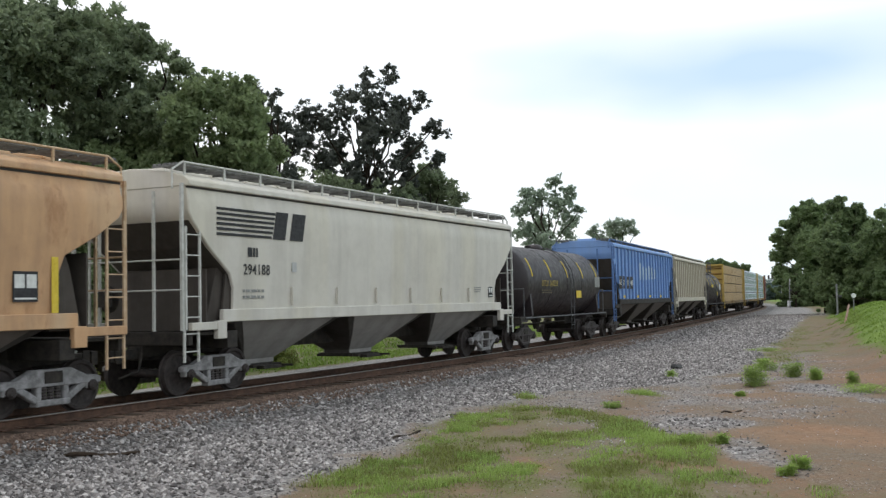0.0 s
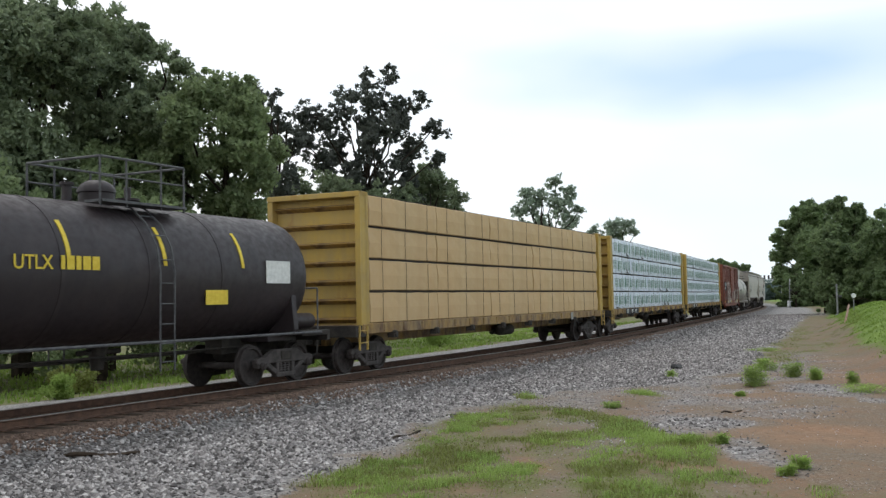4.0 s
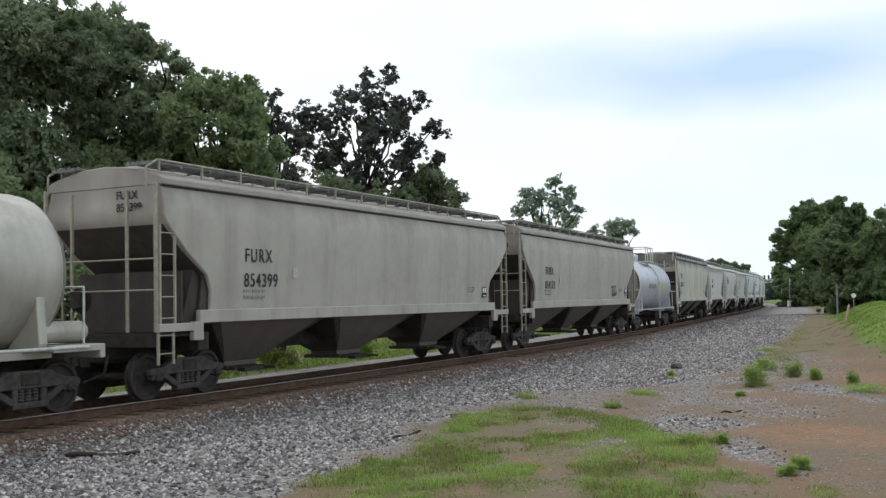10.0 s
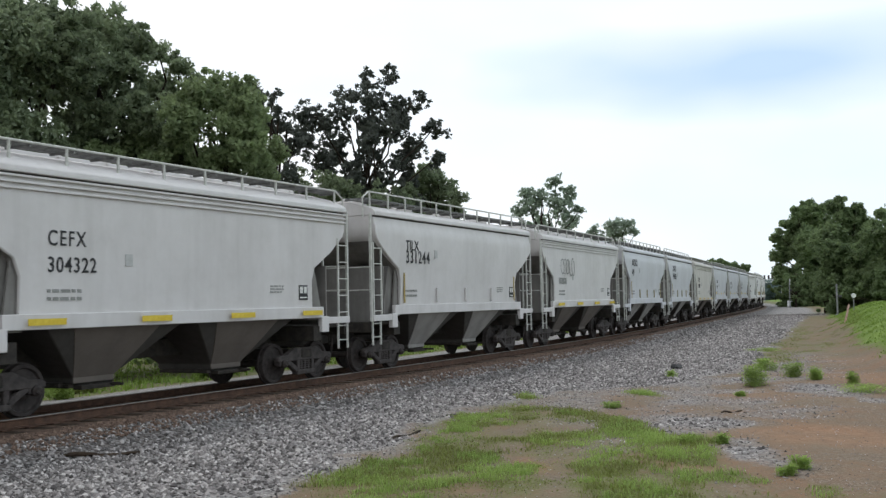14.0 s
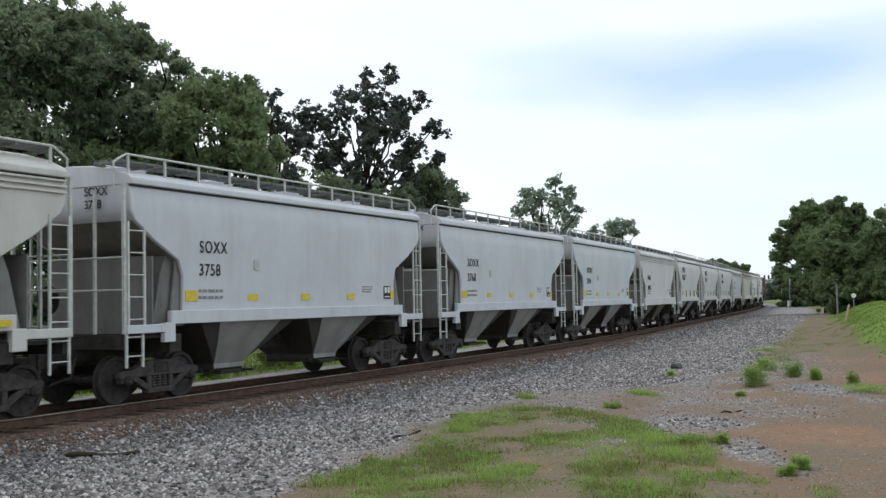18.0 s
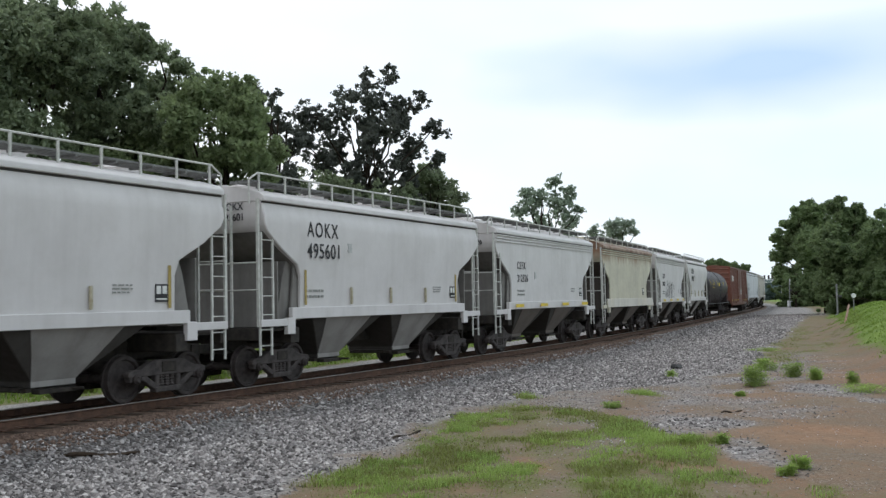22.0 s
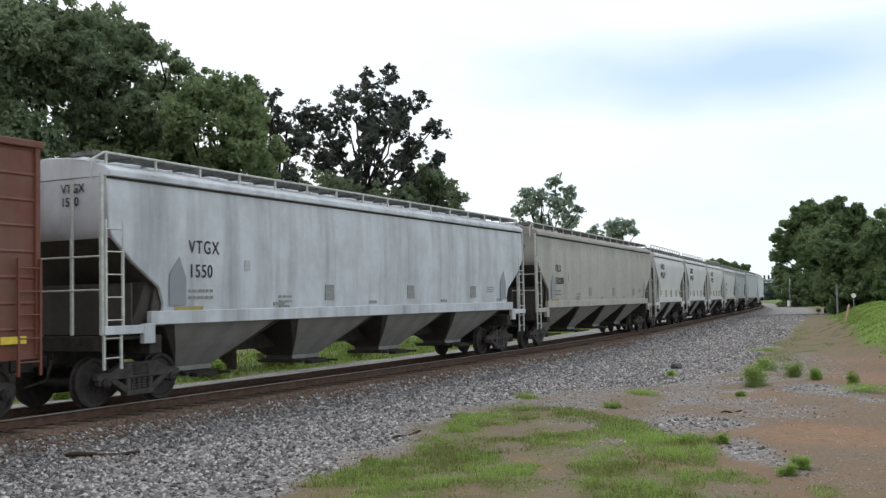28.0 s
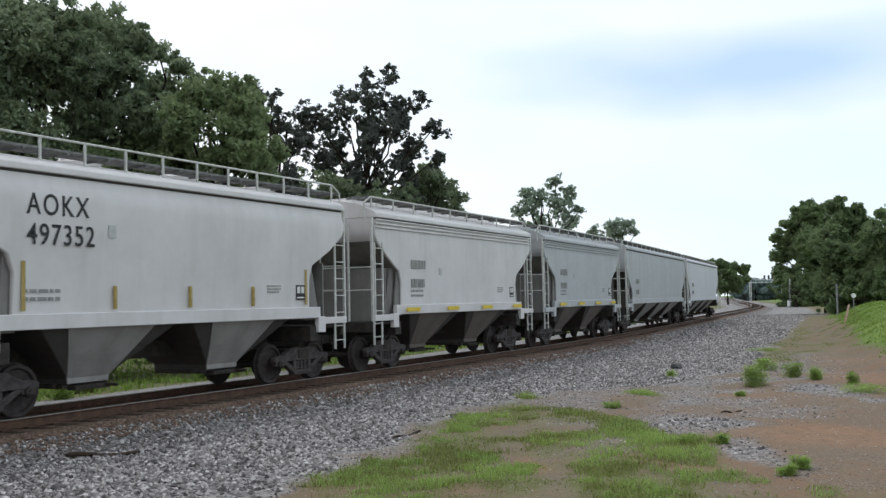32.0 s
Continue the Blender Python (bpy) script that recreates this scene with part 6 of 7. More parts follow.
def boxcar(label, L, skin, n_posts, door_x, door_w, ribs=0, zt=4.58, W=3.0, post_skin=None):
    car = tagged(new("boxcar"), label, "railcar", "cars of the freight train")
    a, z0 = L / 2 - 0.72, 1.06
    gap = (door_x - door_w / 2, door_x + door_w / 2)
    part("body", ("box", L), b_box_side(a, W, z0, zt), skin, car, bevel=0.02)
    for k in range(n_posts):
        x = -a + 0.07 + (2 * a - 0.14) * k / (n_posts - 1)
        if not gap[0] < x < gap[1]:
            for sg in (-1, 1):
                part("side_post", ("post", zt), lambda: Shape().box(-0.05, 0.05, -0.03, 0.035, z0 + 0.02, zt - 0.02), post_skin or skin, car, pose(x, sg * (W / 2 + 0.02), 0), bevel=0.01)
    if ribs:
        part("side_corrugation", ("corr", L), b_corrugation(a, W, z0 + 0.15, zt, ribs, gap), skin, car)
    part("roof", ("boxroof", L), lambda: Shape().loft([[(x, -W / 2 - 0.07, zt - 0.10), (x, W / 2 + 0.07, zt - 0.10), (x, W / 2 + 0.07, zt + 0.02), (x, 0, zt + 0.20), (x, -W / 2 - 0.07, zt + 0.02)] for x in (-a - 0.03, a + 0.03)]), skin, car, bevel=0.015)
    for sg in (-1, 1):
        dr = part("sliding_door", ("door", door_w), b_box_door(door_w, zt - z0 - 0.28), skin, car, pose(door_x, sg * (W / 2 + 0.05), z0 + 0.12, 0, 0, 0 if sg < 0 else 180), "ribbed sliding door", 0.01)
        for k in range(9):
            part("door_rib", ("drib", door_w), lambda: Shape().box(-door_w / 2 + 0.08, door_w / 2 - 0.08, -0.04, 0.02, -0.09, 0.09), skin, dr, pose(0, -0.035, 0.14 + (zt - z0 - 0.56) * k / 8), bevel=0.012)
        part("door_track", ("dtrack", door_w), lambda: Shape().box(-door_w, door_w * 0.6, -0.05, 0.05, -0.05, 0.05), skin, car, pose(door_x, sg * (W / 2 + 0.05), z0 + 0.04), bevel=0.008)
        part("side_sill", ("bsill", L), lambda: Shape().prism([(-a, 1.16), (-a, 1.02), (-a + 1.9, 1.00), (-a + 2.4, 0.82), (a - 2.4, 0.82), (a - 1.9, 1.00), (a, 1.02), (a, 1.16)], -0.04, 0.04), skin, car, pose(0, sg * (W / 2 - 0.03), 0), bevel=0.008)
        for e in (-1, 1):
            ladder("side_ladder", car, skin, e * (a - 0.28), sg * (W / 2 + 0.08), 0.75, 1.9, 0.44, 5, 0 if sg < 0 else 180)
    for e in (-1, 1):
        part("end_ribs", ("endribs", zt), lambda: end_ribs(W, z0, zt), skin, car, pose(e * a, 0, 0, 0, 0, 0 if e > 0 else 180), bevel=0.012)
        ladder("end_ladder", car, skin, e * (a + 0.13), 0.95, 1.0, 3.2, 0.44, 8, 90)
    underframe(car, L)
    part("brake_wheel", "brake", b_brake, UNDER, car, pose(-a - 0.1, 0.5, 2.4), soft=True)
    part("air_reservoir", "reservoir", b_reservoir, UNDER, car, pose(1.2, 0.3, 0.72), soft=True)
    ends(car, L)
    return car, a, -W / 2 - 0.075


def end_ribs(W, z0, zt):
    s = Shape()
    for k in range(8):
        z = z0 + 0.25 + (zt - z0 - 0.45) * k / 7
        s.loft([[(0.0, y, z - 0.11), (0.07, y, z), (0.0, y, z + 0.11)] for y in (-W / 2 + 0.12, W / 2 - 0.12)])
    return s


def scrawl(car, x0, z0, w, h, y, n, seed, material):
    """Sprayed lettering as plain strokes of its size and colour."""
    def go():
        s = Shape()
        g = random.Random(seed)
        for k in range(n):
            x, tilt, turn = w * (k + 0.5) / n, g.uniform(-0.25, 0.25), g.uniform(0, 6.283)
            rx, rz, way = 0.62 * w / n * g.uniform(0.7, 1.2), h * g.uniform(0.34, 0.5), g.choice((-1, 1))
            sweep_by, wide = g.uniform(3.2, 6.0), g.uniform(0.018, 0.036)
            pts = [(x + rx * math.cos(turn + way * sweep_by * j / 10) + tilt * rz * math.sin(turn + way * sweep_by * j / 10), h * 0.5 + rz * math.sin(turn + way * sweep_by * j / 10)) for j in range(11)]
            if k % 2:
                pts.append((pts[-1][0] + g.uniform(-0.5, 0.5) * w / n, g.uniform(0, 0.2) * h))
            for p, q in zip(pts[:-1], pts[1:]):
                s.tube((p[0], 0, p[1]), (q[0], 0, q[1]), wide, 5)
        for i, v in enumerate(s.v):
            s.v[i] = (v[0], v[1] * 0.12, v[2])
        return s
    return part("graffiti", ("scrawl", w, h, n, seed), go, material, car, pose(x0, side_y(y, z0, z0 + h), z0), "sprayed lettering strokes")


# ---- the train, from its front: coupler places along the line at 16 s ----
JOINTS = (-287.38, -269.56, -251.75, -239.11, -221.35, -203.3, -189.91, -166.44, -142.41, -118.38, -101.38, -87.78, -69.25, -50.92, -37.81, -19.52, -6.98, 5.89, 18.43, 31.16, 43.98, 57.0,
          69.68, 82.41, 95.09, 107.97, 120.89, 133.52, 146.25, 159.31, 172.24, 185.34, 197.98, 216.12, 237.41, 258.97, 280.25, 293.17, 306.09, 319.15, 331.93, 344.85, 366.13, 387.12)
SPEED, EASE = 18.168, -0.00805


def length(i):
    return round(JOINTS[i] - JOINTS[i - 1], 2)


MOVING = []


def couple(i, *things, slip=0.0):
    for th in things:
        MOVING.append((th, (JOINTS[i] + JOINTS[i - 1]) / 2 + slip, length(i)))


CLEAN = "clean white two-bay covered hopper car with a railed roof walk"


def two_bay(i, skin, kind, mark, number, label=None):
    L = 12.8
    if kind == "round":
        car, a, y = hopper(label or CLEAN, L, 2, skin, slope_skin=SLOPE_SHADED, ribs=False, bulge=0.09, rail=0.36, post_step=0.95, round_hatches=True, uprights=3, bay_skin=LIGHT_GRIME, upright_skin=(OCHRE if number in ("497352", "496637") else DULL_OCHRE) if mark == "AOKX" else None)
        marks(car, a, y, mark, number, 1.65, 3.40, 0.35, 0.50)
        for x in (-a + 1.62, a - 1.62):
            panel(car, "yellow_stripe", x - 0.04, x + 0.04, 1.80, 2.62, y, OCHRE)
    elif kind == "ribbed":
        car, a, y = hopper(label or CLEAN, L, 2, skin, slope_skin=SLOPE_SHADED, ribs=True, bulge=0.02, zt=4.08, rise=0.34, rail=0.28, cut=(3.50, 2.62))
        marks(car, a, y, mark, number, 2.0, 2.90, 0.26, 0.45)
        for k in range(4):
            panel(car, "yellow_stripe", -a + 1.5 + k * 2.6, -a + 2.3 + k * 2.6, 1.56, 1.67, y - 0.13, YELLOW_INK)
    else:
        car, a, y = hopper(label or CLEAN, L, 2, skin, slope_skin=SLOPE_SHADED, ribs=False, bulge=0.05, rail=0.30, post_step=1.0, round_hatches=True, bay_skin=LIGHT_GRIME)
        marks(car, a, y, mark, number, 1.9, 2.90, 0.24, 0.46)
        for k in range(5):
            panel(car, "yellow_square", -a + 1.5 + k * 2.0, -a + 1.85 + k * 2.0, 1.92, 2.06 if 0 < k < 4 else 2.14, y, YELLOW_INK)
    couple(i, car)
    return car, a, y


car, a, y = hopper("rust-streaked orange covered hopper car", length(1), 3, ORANGE_CAR, bulge=0.10, rail=0.2, steel=TRUCK_PALE, trim=ORANGE_TRIM)
data_plate(car, a - 2.4, 1.95, y, 0.5)
panel(car, "yellow_stripe", a - 1.62, a - 1.48, 1.76, 2.7, y, YELLOW_INK)
couple(1, car, slip=-0.3)

car, a, y = hopper("cream covered hopper car with black striped emblem", length(2), 3, CREAM_CAR, bulge=0.06, rail=0.22, steel=TRUCK_PALE, bay_skin=LIGHT_GRIME, uprights=6, cut=(3.6, 2.45), zt=4.24, over=0.55)
for k in range(6):
    panel(car, "emblem_stripe", -a + 0.85, -a + 2.75 + 0.03 * k, 3.28 + k * 0.105, 3.335 + k * 0.105, y - 0.006, INK)
part("emblem", "emblem_n", lambda: Shape().prism([(0, 0), (0.46, 0), (0.60, 0.62), (0.14, 0.62)], -0.004, 0.004), INK, car, pose(-a + 2.8, y.at(3.2, 3.9), 3.27), "slanted black emblem")
part("emblem", "emblem_s", lambda: Shape().prism([(0, 0), (0.52, 0), (0.66, 0.62), (0.14, 0.62)], -0.004, 0.004), INK, car, pose(-a + 3.45, y.at(3.2, 3.9), 3.27), "slanted black emblem")
marks(car, a, y, "", "294188", 1.75, 2.88, 0.225, 0.40)
small_bars(car, -a + 1.9, 2.86, y, INK, 1, 0.35, 0.2)
couple(2, car, slip=0.2)

car = tank("black tank car with short yellow stripes", length(3), BLACK_TANK, cage=False, low=True)
for k in range(5):
    arc_mark(car, -4.3 + k * 2.15, 2.47, 1.40, 8, 38, 0.09, YELLOW_INK)
tank_letters(car, "UTLX 368228", -3.3, 2.32, 0.22, 1.40, 2.47, OCHRE)
small_bars(car, -3.3, 2.14, -1.405, TAG_DIM, 2, 1.2, 0.04)
panel(car, "yellow_placard", 1.2, 1.9, 1.85, 2.15, -1.385, YELLOW_INK)
panel(car, "white_panel", 3.9, 4.7, 2.3, 2.75, -1.41, FADED)
couple(3, car)

car, a, y = hopper("blue ribbed covered hopper car with black number panels", length(4), 3, BLUE_CAR, W=2.98, bulge=0.0, rail=0.08, cut=(3.72, 1.95), zt=4.24, rise=0.16, sill_skin=UNDER, trim=BLUE_TRIM, over=0.55)
side_ribs(car, BLUE_RIB_SHADED, a, 2.98, 4.24, 0.73, 0.835, (3.72, 1.95))
PALE_BLUE = paint("patch_pale_blue", (0.42, 0.53, 0.66), 0.2, 0.2)
for x, txt in ((0.92, "A"), (1.27, "E"), (1.84, "X"), (2.74, "12"), (3.58, "469")):
    panel(car, "number_panel", -a + x - 0.06, -a + x + 0.22 + 0.17 * len(txt), 2.25, 2.85, y - 0.055, INK)
    letters(car, txt, -a + x, 2.42, 0.27, y - 0.066, WHITE_INK)
for k in range(6):
    panel(car, "repaint_patch", a - 10.7 + k * 0.835, a - 9.97 + k * 0.835, 2.72 + 0.02 * k, 3.62 - 0.06 * (k % 3) - (0.12 if k else 0), y, PALE_BLUE)
for k in range(4):
    panel(car, "yellow_square", -a + 1.9 + k * 3.4, -a + 2.4 + k * 3.4, 1.80, 1.92, y - 0.03, YELLOW_INK)
couple(4, car, slip=0.2)

car, a, y = hopper("dusty tan ribbed covered hopper car", length(5), 3, TAN_CAR, W=2.98, bulge=0.0, rail=0.06, cut=(3.66, 1.95), zt=4.18, rise=0.16, trim=TAN_TRIM, over=0.55)
side_ribs(car, TAN_RIB_SHADED, a, 2.98, 4.18, 0.775, 0.92, (3.66, 1.95))
pitch, rear = 0.92, a + 0.145
for k in (5, 8, 11, 14, 17):
    panel(car, "yellow_stripe", rear - k * pitch + 0.05, rear - k * pitch + 0.21, 1.74, 2.26, y - 0.03, YELLOW_INK)
data_plate(car, rear - 5 * pitch + 0.28, 1.80, y, 0.30)
for k, z, t in ((16, 2.66, "S"), (16, 2.30, "12"), (15, 2.30, "3")):
    letters(car, t, rear - k * pitch + 0.24, z, 0.22, y, FADED)
letters(car, "X", rear - 16 * pitch + 0.50, 2.66, 0.22, y, FADED)
for k in (16, 15, 13):
    small_bars(car, rear - k * pitch + 0.26, 1.98, y, FADED, 2, 0.35, 0.05)
couple(5, car, slip=0.2)

car = tank("black tank car with yellow marks and white data panel", length(6), BLACK_TANK, cage=True)
for k in range(4):
    arc_mark(car, -4.4 + k * 2.4, 2.47, 1.40, 6, 40, 0.09, YELLOW_INK)
letters(car, "UTLX", -3.2, 2.5, 0.24, -1.412, YELLOW_INK)
small_bars(car, -2.2, 2.5, -1.412, YELLOW_INK, 1, 0.9, 0.24)
panel(car, "yellow_placard", 1.6, 2.3, 1.85, 2.15, -1.375, YELLOW_INK)
panel(car, "white_panel", 3.6, 4.5, 2.3, 2.8, -1.41, WHITE_INK)
couple(6, car)

for i, skin, printed, lb, num in ((7, KRAFT, False, "stacks of lumber bundles wrapped in tan paper", None), (8, WRAP, True, "lumber bundles in white wrap printed with green firs", "857247"), (9, WRAP, True, "lumber bundles in white wrap printed with green firs", "858")):
    car, a = lumber_car("rusty yellow centre-beam flatcar with end bulkheads", 24.1 if printed else length(i))
    load = lumber_load(lb, a, skin, printed)
    if num:
        for x, t in ((3.0, "TTZX"), (4.35, num[:3]), (5.25, num[3:])):
            if t:
                panel(car, "number_panel", -a + x - 0.08, -a + x + 0.14 + 0.235 * len(t), 1.00, 1.28, -1.45, INK)
                letters(car, t, -a + x, 1.05, 0.18, -1.458, WHITE_INK, 0.95)
        for k in range(17):
            part("deck_gusset", "dgus", lambda: Shape().prism([(-0.16, 0), (0.16, 0), (0.05, 0.17), (-0.05, 0.17)], -0.012, 0.012), BOX_POST if k % 2 else YELLOW_CAR, car, pose(-a + 6.6 + k * 0.92, -1.445, 1.06))
    panel(car, "data_stencil", a - 4.6, a - 4.3, 0.98, 1.26, -1.452, FADED)
    couple(i, car, load)

car, a, y = boxcar("weathered red-brown boxcar with sprayed lettering", length(10), BOX_RED, 15, 1.0, 3.0, post_skin=BOX_POST)
TAG_GREY = plain("faded_tag", (0.19, 0.13, 0.14), (0.30, 0.24, 0.27), 6, 0.8, 0, 0)
panel(car, "number_panel", -a + 0.92, -a + 2.52, 2.28, 3.05, y - 0.004, INK)
letters(car, "CI", -a + 1.0, 2.74, 0.22, y - 0.012, WHITE_INK)
small_bars(car, -a + 1.9, 2.74, y - 0.012, WHITE_INK, 1, 0.5, 0.22)
letters(car, "80  25", -a + 1.05, 2.38, 0.22, y - 0.012, WHITE_INK)
for k in range(3):
    small_bars(car, -a + 1.5 + 0.9 * k, 1.62, y - 0.008, FADED, 2, 0.5, 0.05)


def blotches(car, x0, z0, w, h, y, n, seed, material):
    """Ragged patches of spray paint, each a piece of its own shape."""
    g = random.Random(seed)
    for k in range(n):
        rw, rh, m = g.uniform(0.10, 0.34), g.uniform(0.10, 0.30), g.randint(6, 9)
        poly = [(rw * g.uniform(0.6, 1.1) * math.cos(t * 6.283 / m), rh * g.uniform(0.6, 1.1) * math.sin(t * 6.283 / m)) for t in range(m)]
        part("spray_patch", ("spray", seed, k), lambda: Shape().prism(poly, -0.003, 0.003), material, car, pose(x0 + g.uniform(0, w), y - 0.0015 * k, z0 + g.uniform(0, h)), "worn spray paint")


blotches(car, -a + 3.3, 1.5, 3.2, 0.9, y - 0.010, 12, 41, WORN)
blotches(car, -a + 3.0, 1.5, 3.1, 1.5, y - 0.034, 12, 44, WORN)
scrawl(car, -a + 2.9, 1.75, 3.4, 1.55, y - 0.045, 9, 5, WORN)
scrawl(car, -a + 3.5, 1.45, 3.0, 0.8, y - 0.045, 7, 25, WORN)
panel(car, "spray_band", -0.5, 2.4, 1.40, 2.25, y - 0.095, WORN, "worn white spray on the door")
scrawl(car, -0.4, 1.5, 2.6, 0.85, y - 0.12, 6, 8, WORN)
blotches(car, 2.7, 1.35, 4.0, 0.5, y - 0.008, 10, 43, WORN)
for k, (t, x0) in enumerate((("T", 2.75), ("E", 3.72), ("R", 4.72), ("N", 5.82))):
    letters(car, t, x0 - 0.03, 1.36, 1.06, y - 0.026, BOX_POST, 0.96)
    letters(car, t, x0 + 0.03, 1.40, 1.0, y - 0.034, WORN, 0.94)
panel(car, "spray_band", 2.3, a - 1.2, 1.08, 1.34, y - 0.006, WORN, "worn white spray along the sill")
panel(car, "spray_band", -a + 3.2, 0.1, 1.10, 1.55, y - 0.006, WORN, "worn white spray along the sill")
scrawl(car, a - 1.45, 2.55, 0.85, 0.95, y - 0.045, 4, 33, TAG_GREY)
panel(car, "white_patch", a - 1.15, a - 0.62, 1.90, 2.02, y - 0.02, WHITE_INK)
panel(car, "white_patch", a - 1.05, a - 0.72, 2.025, 2.5, y - 0.02, WHITE_INK)
data_plate(car, a - 1.95, 1.42, y - 0.01, 0.4)
for k in range(6):
    panel(car, "yellow_square", -a + 0.5 + k * 3.1, -a + 1.0 + k * 3.1, 1.2, 1.34, y - 0.016, YELLOW_INK)
couple(10, car)

car = tank("dirty white tank car with a railed top platform", length(11), WHITE_TANK)
tank_letters(car, "ACFX 72908", -3.5, 2.26, 0.20, 1.40, 2.47, INK)
small_bars(car, -2.5, 2.12, -1.39, FADED, 2, 1.2, 0.05)
small_bars(car, 2.0, 2.9, -1.36, FADED, 2, 1.0, 0.1)
couple(11, car)

for i, num in ((12, "854399"), (13, "854173")):
    car, a, y = hopper("dusty grey covered hopper car with slanted ends", 18.4, 3, DUSTY_CAR, trim=TAN_TRIM, bulge=0.09, rail=0.22, cut=(3.48, 2.40), zt=4.20)
    marks(car, a, y, "FURX", num, 2.5, 2.75, 0.29, 0.53)
    if i == 13:
        scrawl(car, a - 4.6, 1.9, 0.9, 0.5, y, 4, 9, INK)
    couple(i, car)

car = tank("pale silver tank car with a railed top platform", length(14), SILVER_TANK)
small_bars(car, -2.6, 2.3, -1.412, FADED, 1, 2.2, 0.24)
panel(car, "yellow_placard", 1.7, 2.3, 2.2, 2.6, -1.412, YELLOW_INK)
arc_mark(car, -5.1, 2.47, 1.40, -30, 30, 0.25, CREAM_CAR)
couple(14, car)

car, a, y = hopper("stained cream covered hopper car with dark streaks", length(15), 3, TILX_CAR, bulge=0.08, rail=0.22, cut=(3.48, 2.40), zt=4.22, bay_skin=GRIME)
marks(car, a, y, "TILX", "518578", 1.3, 3.0, 0.31, 0.55)
panel(car, "yellow_stripe", -a + 6.3, -a + 6.4, 1.85, 2.25, y, YELLOW_INK)
couple(15, car)

two_bay(16, WHITE_CAR, "ribbed", "CEFX", "304322", "white two-bay covered hopper car with ribbed eaves")
car, a, y = two_bay(17, WHITE_CAR, "round", "", "331244", "white two-bay covered hopper car with yellow stripes")
letters(car, "TILX", -a + 1.65, 3.25, 0.28, y, INK)
car, a, y = two_bay(18, WHITE_CAR, "ribbed", "", "", "off-white two-bay covered hopper car with faint grey graffiti")
small_bars(car, -a + 2.0, 2.4, y, FADED, 1, 1.0, 0.25)
scrawl(car, -a + 2.3, 2.7, 1.8, 0.8, y, 5, 12, FADED)
two_bay(19, SILVER_CAR, "round", "AOKX", "49")
two_bay(20, SILVER_CAR, "round", "AOKX", "497053", "pale grey two-bay covered hopper car")
two_bay(21, BEIGE_CAR, "ribbed", "CEFX", "304342", "beige two-bay covered hopper car with ribbed eaves")
for i, num in ((22, "3758"), (23, "3760"), (24, "3744")):
    two_bay(i, SILVER_CAR, "square", "SOXX", num, "clean silver-white two-bay covered hopper car with yellow squares")
car, a, y = hopper("white two-bay covered hopper car with deep side sill", 12.8, 2, WHITE_CAR, slope_skin=SLOPE_SHADED, ribs=True, bulge=0.02, zt=4.05, rise=0.30, rail=0.24, cut=(3.4, 2.4))
marks(car, a, y, "NAHX", "500253", 1.9, 2.75, 0.25, 0.55)
part("deep_sill", "deepsill", lambda: Shape().box(-5.2, 5.2, -0.05, 0.03, 1.38, 1.78), WHITE_CAR, car, pose(0, -1.53, 0), bevel=0.012)
couple(25, car)
two_bay(26, WHITE_CAR, "round", "AOKX", "496637")
two_bay(27, WHITE_CAR, "round", "AOKX", "49234")
two_bay(28, WHITE_CAR, "round", "AOKX", "495601")
two_bay(29, WHITE_CAR, "ribbed", "CEFX", "312526", "white two-bay covered hopper car with ribbed eaves")
car, a, y = hopper("rust-stained cream two-bay covered hopper car", 12.8, 2, RUSTY_CAR, ribs=True, bulge=0.02, zt=4.08, rise=0.30, rail=0.28, cut=(3.50, 2.62))
RUST_ROOF = paint("roof_rust", (0.36, 0.27, 0.20), 0.4, 0.5, rust=0.85, rust_col=(0.17, 0.080, 0.045))
part("rusty_roof", "rroof", roof_of(a + 0.01, 3.03, 4.085, 0.305, False), RUST_ROOF, car, bevel=0.012, label="rust-eaten roof sheet")
part("deep_sill", "deepsill", lambda: Shape().box(-5.2, 5.2, -0.05, 0.03, 1.38, 1.78), CREAM_CAR, car, pose(0, -1.53, 0), bevel=0.012)
data_plate(car, a - 2.6, 1.95, y, 0.34)
couple(30, car)
car, a, y = two_bay(31, WHITE_CAR, "ribbed", "CEFX", "30483", "white two-bay covered hopper car with black graffiti")
scrawl(car, -a + 3.0, 1.5, 3.4, 1.25, y - 0.02, 9, 15, INK)
two_bay(32, WHITE_CAR, "round", "AOKX", "498223")

car = tank("long black tank car with yellow lettering", length(33), BLACK_TANK, R=1.48, zc=2.56, cage=False)
for k in range(6):
    arc_mark(car, -6.5 + k * 2.6, 2.56, 1.48, 5, 22, 0.06, YELLOW_INK)
small_bars(car, -5.6, 2.70, -1.495, OCHRE, 2, 1.8, 0.12)
panel(car, "yellow_placard", -0.6, 0.2, 2.63, 2.93, -1.49, YELLOW_INK)
couple(33, car)

car, a, y = boxcar("brown ribbed boxcar with a white tag", length(34), BOX_BROWN, 19, 0.2, 4.2, ribs=8, zt=4.58)
panel(car, "white_patch", -a + 1.2, -a + 1.9, 3.2, 3.75, y - 0.01, WHITE_INK)
panel(car, "white_patch", -a + 2.2, -a + 2.9, 3.2, 3.75, y - 0.01, WHITE_INK)
scrawl(car, -0.6, 1.9, 2.3, 0.6, y - 0.06, 7, 21, WHITE_INK)
data_plate(car, a - 2.2, 1.45, y - 0.01, 0.42)
for k in range(9):
    panel(car, "yellow_square", -a + 1.0 + k * 2.25, -a + 1.5 + k * 2.25, 1.28, 1.40, y - 0.012, YELLOW_INK)
couple(34, car)

